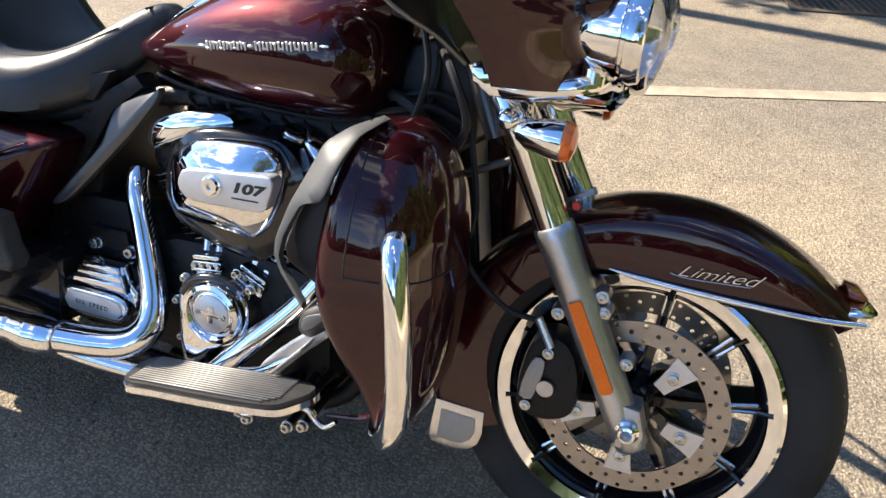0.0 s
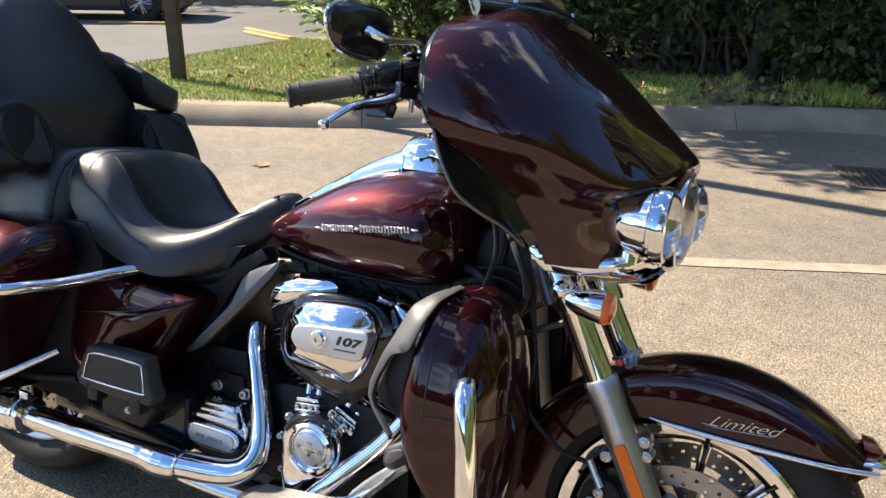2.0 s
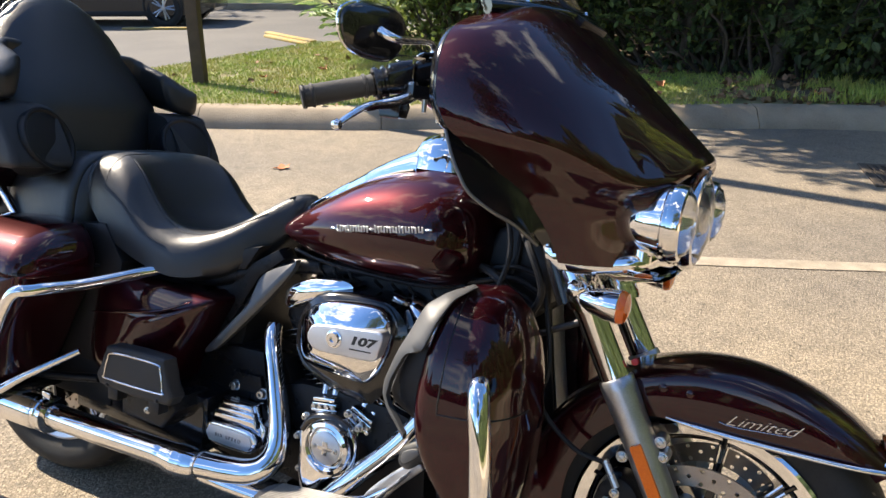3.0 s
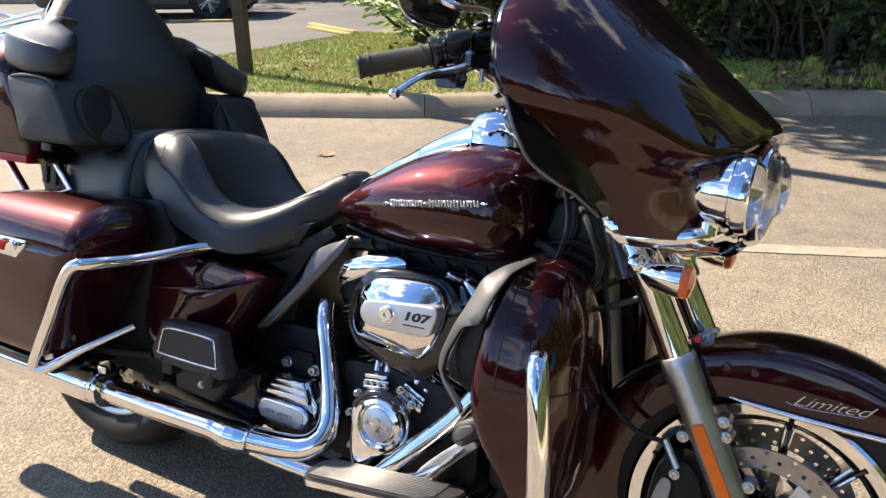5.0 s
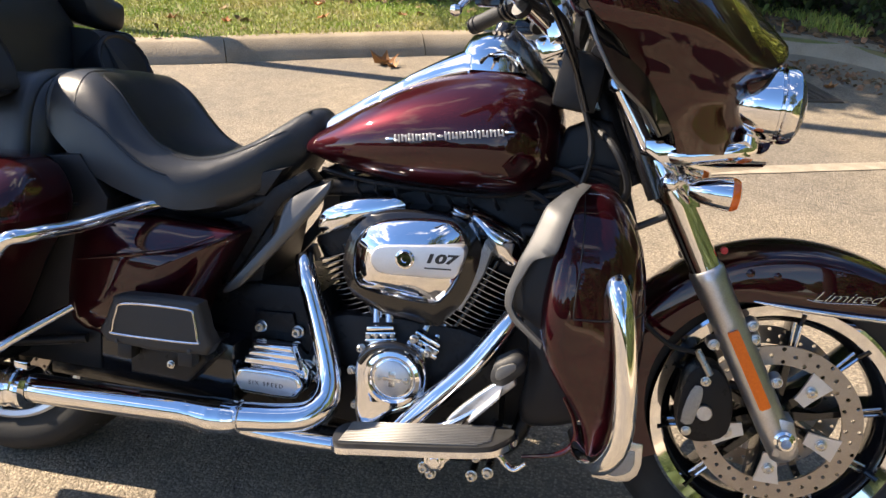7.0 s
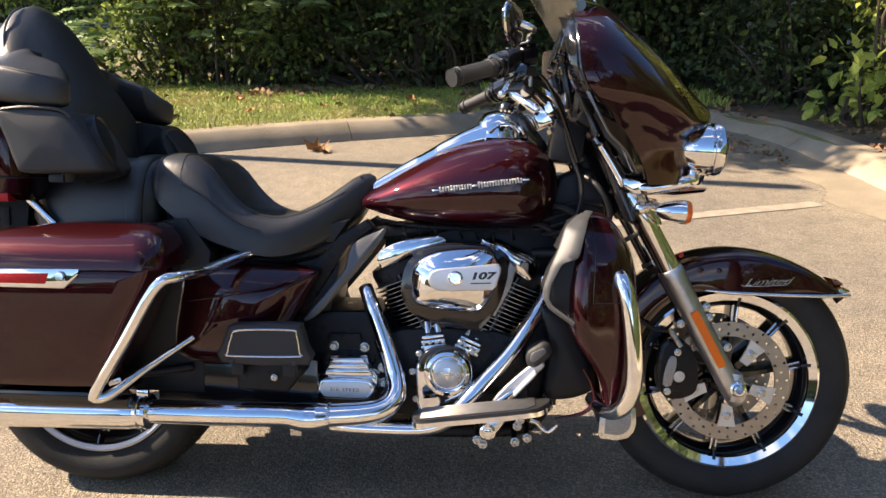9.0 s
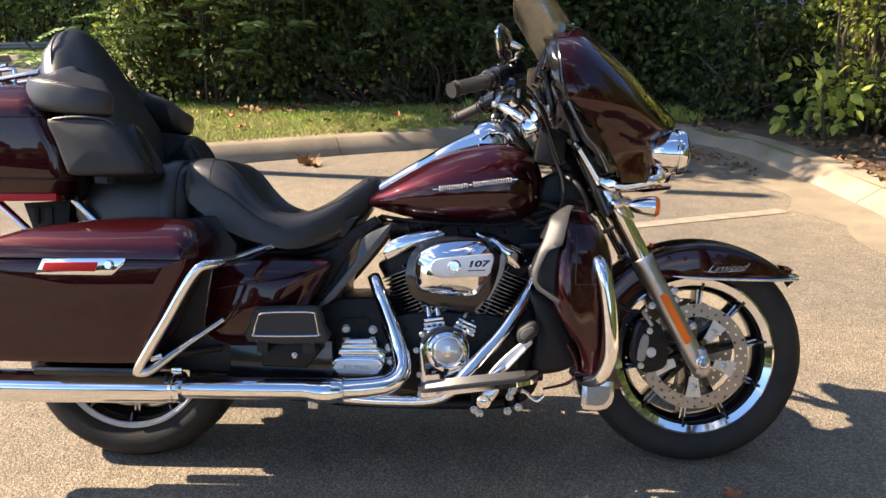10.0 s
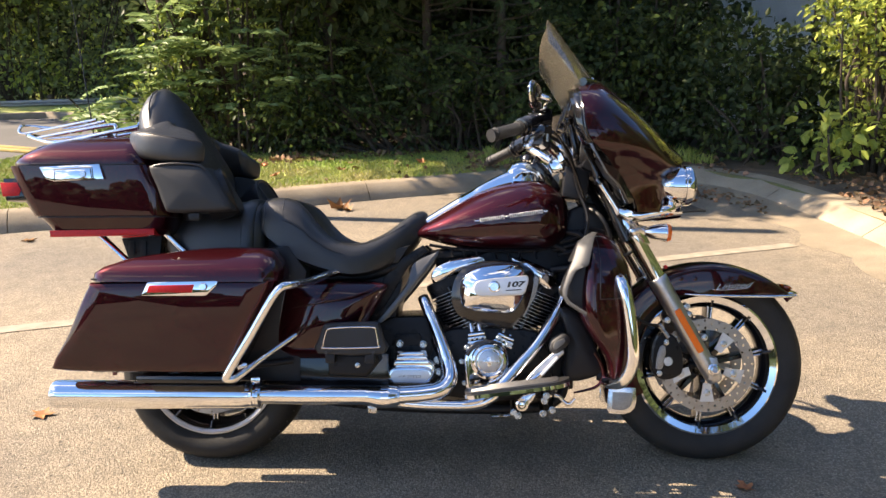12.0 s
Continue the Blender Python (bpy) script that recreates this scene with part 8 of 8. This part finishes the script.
    part("pedal_arm", tube([(0.985, -0.205, 0.250), (1.030, -0.208, 0.268), (1.070, -0.206, 0.300), (1.105, -0.204, 0.332)], [0.012, 0.012, 0.010, 0.008], 12), CHROME, ped)
    part("pedal_pad", crowned([(1.102, 0.374), (1.104, 0.400), (1.118, 0.414), (1.142, 0.426), (1.158, 0.418), (1.160, 0.402), (1.150, 0.388), (1.122, 0.366)], -0.185, -0.226, -0.234, 3, 3.0), GREY_PLASTIC, ped, "dark rounded pedal pad", 60)
    part("pedal_plate", box((0.004, 0.050, 0.075), (1.098, -0.232, 0.330), 0.0015, (0, 42, 0)), SATIN_LIGHT, ped, "ribbed metal plate of the pedal")
    for k in range(7):
        part("plate_rib", box((0.003, 0.046, 0.0035), (1.0765 + 0.0062 * k + 0.003, -0.232, 0.306 + 0.0068 * k), 0.001, (0, 42, 0), 1), SATIN, ped)
    part("pad_tread", slab([(1.110, 0.384), (1.112, 0.399), (1.124, 0.408), (1.140, 0.414), (1.146, 0.406), (1.136, 0.394), (1.118, 0.380)], -0.228, -0.2365, 0.002, 2, smooth=2), PAD_GREY, ped, "worn pale tread")
    part("shift_lever", tube([(0.985, 0.235, 0.262), (1.06, 0.262, 0.33), (1.12, 0.258, 0.37)], 0.010, 10), CHROME, bike)
    st = part("side_stand", tube([(0.985, 0.120, 0.190), (0.975, 0.190, 0.130), (0.960, 0.262, 0.072)], [0.014, 0.013, 0.012], 12), CHROME_DULL, bike, "chrome side stand, down")
    part("stand_foot", box((0.075, 0.035, 0.010), (0.955, 0.275, 0.0625), 0.004, (LEAN_ANGLE, 0, 20)), CHROME_DULL, st)


floorboards()


def frame_and_guts():
    for sgn in (-1, 1):
        part("frame_rail", tube([(0.30, sgn * 0.115, 0.205), (0.60, sgn * 0.125, 0.178), (0.95, sgn * 0.120, 0.172), (1.12, sgn * 0.10, 0.190), (1.170, sgn * 0.075, 0.30), (1.205, sgn * 0.05, 0.56), (1.215, sgn * 0.03, 0.80)], 0.017, 12), BLACK_POWDER, bike, "black frame tube")
        part("upper_rail", tube([(0.20, sgn * 0.12, 0.60), (0.50, sgn * 0.11, 0.60), (0.70, sgn * 0.08, 0.66), (1.00, sgn * 0.03, 0.70), (1.20, 0, 0.80)], 0.018, 12), BLACK_POWDER, bike)
        part("shock", tube([(0.05, sgn * 0.15, 0.30), (0.20, sgn * 0.15, 0.55)], 0.026, 14, smooth=False), BLACK_POWDER, bike, "black rear shock absorber")
        part("swing_arm", tube([(0.46, sgn * 0.12, 0.30), (0.20, sgn * 0.135, 0.305), (0.0, sgn * 0.135, 0.312)], 0.022, 12), BLACK_POWDER, bike)
        part("radiator", box((0.045, 0.090, 0.30), (1.262, sgn * 0.105, 0.52), 0.006, (0, -10, 0)), BLACK_PLASTIC, bike, "black radiator behind a mesh")
        part("radiator_mesh", grid_bm(lambda u, v: (1.289 - 0.053 * (v - 0.5) * 0.9, sgn * (0.068 + 0.075 * u), 0.39 + 0.26 * v), 6, 14, 0.002), MESH_SILVER, bike)
    part("oil_filter", lathe([(0, 0.09), (0.030, 0.088), (0.036, 0.08), (0.036, 0.0)], (1.10, 0, 0.26), (1, 0, 0.1), 28), BLACK_GLOSS, bike)
    part("seat_pan", slab([(-0.12, 0.64), (0.30, 0.62), (0.62, 0.64), (0.66, 0.70), (0.40, 0.64), (0.20, 0.75), (-0.12, 0.74)], -0.12, 0.12, 0.01), BLACK_PLASTIC, bike)
    part("battery_tray", slab([(0.25, 0.30), (0.58, 0.30), (0.64, 0.62), (0.25, 0.62)], -0.10, 0.10, 0.01), BLACK_PLASTIC, bike)
    part("rear_frame", slab([(-0.10, 0.62), (0.30, 0.62), (0.32, 0.52), (0.10, 0.50)], -0.19, -0.11, 0.01), BLACK_PLASTIC, bike)
    # plain black slab, added to close the see-through under the side cover
    part("lower_gap_fill", slab([(0.20, 0.245), (0.60, 0.235), (0.60, 0.36), (0.30, 0.40), (0.20, 0.36)], -0.20, 0.12, 0.012), BLACK_GLOSS, bike, "black slab filling the gap under the side cover")
    part("inner_side_panel", slab([(-0.05, 0.36), (0.30, 0.36), (0.34, 0.62), (0.28, 0.70), (-0.05, 0.66)], -0.205, -0.130, 0.010), BLACK_PLASTIC, bike)
    # plain black slab, added to close the view between the cylinders
    part("cylinder_gap_fill", slab([(0.80, 0.50), (1.00, 0.50), (1.19, 0.58), (1.20, 0.72), (1.05, 0.69), (0.78, 0.69)], -0.06, 0.10, 0.012), BLACK_POWDER, bike, "black slab filling the gap between the cylinders")
    part("cylinder_backing", slab([(0.735, 0.43), (0.83, 0.43), (0.83, 0.66), (0.735, 0.655)], -0.02, 0.09, 0.012), BLACK_POWDER, bike)
    # plain black plate, added to close the view inside the bag
    part("bag_gap_fill", slab([(-0.20, 0.275), (0.32, 0.270), (0.32, 0.38), (-0.20, 0.38)], -0.205, -0.165, 0.010), BLACK_PLASTIC, bike)
    # plain black slab, added to close the view ahead of the engine
    part("front_gap_fill", slab([(1.09, 0.215), (1.19, 0.225), (1.20, 0.48), (1.13, 0.50), (1.10, 0.40)], -0.06, 0.10, 0.012), BLACK_POWDER, bike, "black slab filling the gap ahead of the engine")
    part("cylinder_backing", slab([(1.03, 0.42), (1.15, 0.44), (1.17, 0.62), (1.06, 0.62)], -0.01, 0.09, 0.012), BLACK_POWDER, bike)
    part("belly_plate", box((0.34, 0.20, 0.02), (0.93, 0, 0.175), 0.006), BLACK_POWDER, bike)
    part("wire_loom", tube([(1.05, -0.07, 0.70), (1.12, -0.09, 0.70), (1.18, -0.09, 0.66), (1.20, -0.07, 0.56)], 0.008, 8), BLACK_PLASTIC, bike)
    part("wire_loom", tube([(1.10, -0.05, 0.73), (1.18, -0.10, 0.74), (1.24, -0.11, 0.70), (1.27, -0.09, 0.60)], 0.009, 8), BLACK_PLASTIC, bike)
    part("coolant_hose", tube([(1.12, -0.06, 0.62), (1.20, -0.11, 0.63), (1.25, -0.13, 0.66), (1.29, -0.13, 0.60), (1.28, -0.11, 0.52)], 0.012, 10), BLACK_PLASTIC, bike, "black hose")
    part("cross_brace", tube([(1.20, -0.110, 0.590), (1.372, -0.090, 0.676)], 0.0065, 10, smooth=False), BRAKE_PAD, bike)
    part("relay_box", slab([(1.152, 0.934), (1.194, 0.940), (1.240, 0.852), (1.196, 0.846)], -0.092, 0.060, 0.006), BLACK_GLOSS, bike, "glossy black box under the dash")
    part("neck_cover", slab([(1.140, 0.720), (1.180, 0.815), (1.230, 0.838), (1.262, 0.832), (1.295, 0.770), (1.300, 0.690), (1.250, 0.640), (1.170, 0.650)], -0.066, 0.066, 0.014, 3), BLACK_PLASTIC, bike, "black cover round the steering neck")
    for k in range(4):
        part("wire_loom", tube([(1.08 + 0.02 * k, -0.075, 0.705 - 0.012 * k), (1.17, -0.088 - 0.004 * k, 0.735 - 0.020 * k), (1.235, -0.092, 0.752 - 0.022 * k), (1.285, -0.088, 0.742 - 0.030 * k)], 0.0055 + 0.001 * (k % 2), 8), BLACK_PLASTIC, bike, "black wiring beside the neck")
    part("wire_loom", tube([(1.22, -0.06, 0.83), (1.27, -0.12, 0.79), (1.30, -0.12, 0.72), (1.27, -0.10, 0.66)], 0.007, 8), BLACK_PLASTIC, bike)


frame_and_guts()


# ---- small things on the ground ----
def scatter(name, count, region, seed, shape, faces, size, material, label, category, flat=True, z=0.145, test=None):
    rng = np.random.default_rng(seed)
    x0, x1, y0, y1 = region
    pts = []
    while len(pts) < count:
        x, y = rng.uniform(x0, x1), rng.uniform(y0, y1)
        if test is None or test(x, y):
            pts.append((x, y, z + 0.012 * rng.random()))
    pts = np.array(pts)
    d = rng.normal(size=pts.shape)
    if flat:
        d[:, 2] *= 0.25
        d[:, 2] += 0.15
    else:
        d *= 0.35
        d[:, 2] = 1.0
    s = rng.uniform(size[0], size[1], len(pts))
    ob = leaf_object(name, [leaf_array(pts, d, s, rng, shape, faces)], material)
    return tagged(ob, label, category, kind="stuff")


def kerb_y(x):
    """Height of the kerb's back line over the plan at x."""
    return lerp_table([(-5.2, 2.45), (-2.85, 3.56), (-1.70, 4.06), (-0.72, 4.64), (0.40, 5.20), (1.60, 5.78), (2.35, 5.92), (2.95, 5.7), (3.4, 5.0)], x)[0]


BLADE = np.array([(-0.06, 0, 0), (0.06, 0, 0), (0.05, 0.55, 0.04), (-0.03, 0.55, 0.04), (0.03, 1.0, 0.16)])
BLADE_FACES = [(0, 1, 2, 3), (3, 2, 4)]


def thin(x, y):
    return y > kerb_y(x) + 0.03 and noise.noise(Vector((x * 0.9, y * 0.9, 3.0))) + 0.35 * noise.noise(Vector((x * 4, y * 4, 1.0))) > -0.85


scatter("grass", 95000, (-5.0, 0.9, 2.6, 8.0), 71, BLADE * np.array((1.9, 1, 1)), BLADE_FACES, (0.012, 0.034), GRASS, "sparse green grass blades on the turf", "grass", False, 0.138, thin)
scatter("weeds", 2600, (0.9, 3.3, 5.9, 7.2), 72, BLADE, BLADE_FACES, (0.05, 0.12), GRASS, "weeds and grass at the hedge foot", "grass", False, 0.145, lambda x, y: y > kerb_y(x) + 0.1 and noise.noise(Vector((x * 2, y * 2, 0))) > 0.05)
scatter("leaf_litter", 1250, (-4.6, 3.4, 3.6, 7.6), 73, LEAF_SHAPE * np.array((1.5, 1, 1.6)), LEAF_FACES, (0.035, 0.09), LITTER, "brown fallen leaves under the hedge", "leaf litter", True, 0.15, lambda x, y: y > kerb_y(x) + 0.05 and (x > 0.7 or (y > kerb_y(x) + 1.9 and x > -1.7) or noise.noise(Vector((x * 31, y * 31, 0))) > 0.50))
scatter("leaf_litter", 420, (2.2, 3.6, 3.2, 5.6), 74, LEAF_SHAPE * np.array((1.3, 1, 1.6)), LEAF_FACES, (0.02, 0.06), LITTER, "leaves and twigs swept into the kerb corner", "leaf litter", True, 0.004, lambda x, y: (x - 1.9) ** 2 + (y - 3.9) ** 2 > 1.25 ** 2 and x < 3.42 and y < 5.5 and (Vector((x, y, 0)) - Vector((2.35, 4.7, 0))).length < 1.1)
scatter("leaf_litter", 700, (3.75, 4.6, 1.0, 5.2), 75, LEAF_SHAPE * np.array((1.3, 1, 1.6)), LEAF_FACES, (0.03, 0.08), LITTER, "dry leaves and twigs under the corner shrubs", "leaf litter", True, 0.15)


def maple_leaf(x, y, size, turn, curl, seed, label="curled dry brown leaf on the asphalt", z=0.004):
    """A lobed dry leaf, curled up at its edges."""
    rng = random.Random(seed)
    bm = bmesh.new()
    centre = bm.verts.new((0, 0, 0.0))
    lobes = 15
    ring, mid = [], []
    for k in range(lobes):
        a = 2 * math.pi * k / lobes
        r = size * (0.62 if k % 3 else 1.0) * rng.uniform(0.8, 1.1) * (0.75 if k % 3 == 1 and k % 2 else 1)
        ring.append(bm.verts.new((r * math.cos(a), r * math.sin(a) * 0.8, curl * size * rng.uniform(0.1, 1.0) * (r / size))))
        mid.append(bm.verts.new((0.45 * r * math.cos(a), 0.45 * r * math.sin(a) * 0.8, curl * size * 0.12 * rng.random())))
    for k in range(lobes):
        j = (k + 1) % lobes
        bm.faces.new((mid[k], ring[k], ring[j], mid[j])), bm.faces.new((centre, mid[k], mid[j]))
    ob = finish("fallen_leaf", bm, DRY_LEAF)
    ob.matrix_world = pose(x, y, z, 0, 0, turn)
    return tagged(ob, label, "leaf", "fallen leaves")


for i, (x, y, size, turn, curl) in enumerate(((-0.394, 4.30, 0.115, 20, 0.9), (-1.451, 2.70, 0.075, 70, 0.35), (-2.512, 3.10, 0.065, 10, 0.4), (-0.784, 0.247, 0.060, 12, 0.25), (1.70, -0.20, 0.040, -35, 0.5), (2.75, 4.55, 0.06, 0, 0.8), (-0.30, 4.22, 0.07, 100, 0.9))):
    maple_leaf(x, y, size, turn, curl, i)
for i, (x, y, size) in enumerate(((-2.35, 4.75, 0.07), (-1.85, 4.75, 0.06), (-1.2, 5.2, 0.07), (-3.2, 5.6, 0.08), (-0.6, 5.6, 0.07), (0.2, 6.1, 0.08), (-2.7, 4.2, 0.06), (-1.5, 5.9, 0.08), (2.2, 6.3, 0.07), (1.5, 6.2, 0.07), (-3.4, 4.9, 0.07))):
    maple_leaf(x, y, size, i * 47, 0.8, 40 + i, "orange fallen leaf lying in the grass", 0.165)


def parked_car():
    """Dark saloon in the far bays; its nose and front wheel show best."""
    car = tagged(new("car"), "dark grey car parked in the far bays", "car")
    half = 0.90

    def sec(x, low, sill, belt, roof, w):
        return [(x, -w, low), (x, -w * 1.02, sill), (x, -w, belt), (x, -w * 0.78, roof), (x, 0, roof + 0.02), (x, w * 0.78, roof), (x, w, belt), (x, w * 1.02, sill), (x, w, low), (x, 0, low)]

    rows = [(2.22, 0.30, 0.45, 0.60, 0.62, 0.62), (2.12, 0.22, 0.45, 0.68, 0.72, 0.80), (1.85, 0.20, 0.48, 0.76, 0.80, 0.88), (1.35, 0.20, 0.50, 0.86, 0.92, 0.90), (0.75, 0.20, 0.50, 0.92, 1.00, 0.90), (0.10, 0.20, 0.50, 0.95, 1.40, 0.90), (-0.80, 0.20, 0.50, 0.97, 1.44, 0.90), (-1.55, 0.20, 0.52, 0.98, 1.22, 0.90), (-2.0, 0.24, 0.55, 0.96, 1.02, 0.86), (-2.25, 0.35, 0.58, 0.88, 0.92, 0.70)]
    part("body", loft([sec(*r) for r in rows]), CAR_PAINT, car, "dark grey body", 30)
    for sgn in (-1, 1):
        part("side_window", slab([(0.55, 0.98), (0.02, 1.33), (-0.85, 1.37), (-1.45, 1.05)], sgn * 0.80, sgn * 0.885, 0.01), CAR_GLASS, car)
        part("headlight", box((0.34, 0.22, 0.13), (1.97, sgn * 0.70, 0.66), 0.04, (0, 8, sgn * -22)), GLASS, car)
        part("sill", box((2.3, 0.06, 0.10), (0, sgn * 0.885, 0.23), 0.02), BLACK_PLASTIC, car)
        for x in (1.42, -1.35):
            hub = Vector((x, sgn * 0.80, 0.335))
            w = part("wheel", lathe([(0.235, -0.10), (0.27, -0.115), (0.325, -0.105), (0.335, -0.06), (0.335, 0.06), (0.325, 0.105), (0.27, 0.115), (0.235, 0.10)], hub, (0, 1, 0), 40), RUBBER, car)
            part("arch", lathe([(0.345, -0.10), (0.385, -0.10), (0.385, 0.118), (0.345, 0.122)], hub + Vector((0, 0, 0.02)), (0, sgn, 0), 40), BLACK_PLASTIC, car)
            part("rim", lathe([(0.236, 0.10), (0.225, 0.112), (0.215, 0.10), (0.205, 0.02), (0, 0.02)], hub, (0, sgn, 0), 40), BRAKE_PAD, w)
            for k in range(10):
                a = 2 * math.pi * (k // 2) / 5 + (0.16 if k % 2 else -0.16)
                part("rim_spoke", tube([hub + Vector((0.05 * math.cos(a), sgn * 0.105, 0.05 * math.sin(a))), hub + Vector((0.222 * math.cos(a), sgn * 0.108, 0.222 * math.sin(a)))], 0.017, 6, smooth=False), SATIN, w)
            part("hub_cap", lathe([(0, 0.118), (0.04, 0.115), (0.055, 0.10)], hub, (0, sgn, 0), 20), SATIN, w)
    part("front_grille", box((0.05, 0.9, 0.16), (2.19, 0, 0.44), 0.02), BLACK_PLASTIC, car)
    car.matrix_world = pose(-11.75, 10.25, 0.006, 0, 0, 26)
    return car


parked_car()


def storm_drain():
    """An iron grate set in the asphalt before the kerb corner, half covered by leaves."""
    g = tagged(new("storm_drain"), "rusty iron drain grate choked with silt by the kerb", "drain grate")
    part("grate_frame", join(box((0.80, 0.05, 0.012), (0, -0.25, 0.002), 0.003), box((0.80, 0.05, 0.012), (0, 0.25, 0.002), 0.003), box((0.05, 0.45, 0.012), (-0.375, 0, 0.002), 0.003), box((0.05, 0.45, 0.012), (0.375, 0, 0.002), 0.003)), DRAIN_IRON, g)
    part("drain_pit", box((0.70, 0.45, 0.004), (0, 0, 0.001)), SILT, g)
    for k in range(16):
        part("grate_bar", box((0.018, 0.45, 0.010), (-0.33 + 0.044 * k, 0, 0.005), 0.002, None, 1), DRAIN_IRON, g)
    g.matrix_world = pose(DRAIN[0], DRAIN[1], 0.003, 0, 0, 12)


DRAIN = (2.30, 4.30)
storm_drain()


def guardrail():
    rail = tagged(new("guardrail"), "galvanised guardrail along the far lawn", "guardrail")
    a, b = Vector((-24.0, 12.6, -0.40)), Vector((-4.8, 20.9, -0.40))
    d = (b - a).normalized()
    s = Vector((-d.y, d.x, 0))
    prof = [(o, 0.44 + (z - 0.42) * 0.55) for o, z in ((0, 0.42), (0.03, 0.47), (0.03, 0.53), (0, 0.57), (0.03, 0.61), (0.03, 0.67), (0, 0.72), (-0.008, 0.72), (0.022, 0.66), (-0.008, 0.57), (0.022, 0.48), (-0.008, 0.42))]
    part("rail", loft([[p - s * o + Vector((0, 0, z + 0.1)) for o, z in prof] for p in (a, b)]), GALV, rail)
    for k in range(8):
        p = a + (b - a) * (k + 0.5) / 8 + s * 0.08
        part("post", box((0.10, 0.12, 0.80), p + Vector((0, 0, 0.43)), 0.006), BARK, rail)


guardrail()


def shed():
    """Pale building glimpsed through the top of the hedge."""
    b = tagged(new("shed"), "pale corrugated shed behind the trees", "shed")
    part("wall", box((1.5, 2.2, 3.2), (0, 0, 1.6), 0.02), SHED_WALL, b)
    for k in range(15):
        part("wall_rib", box((0.03, 0.02, 3.2), (-0.7 + 0.1 * k, -1.105, 1.6), 0.006, None, 1), SHED_WALL, b)
    b.matrix_world = pose(5.2, 10.3, 0.1, 0, 0, -80)


shed()
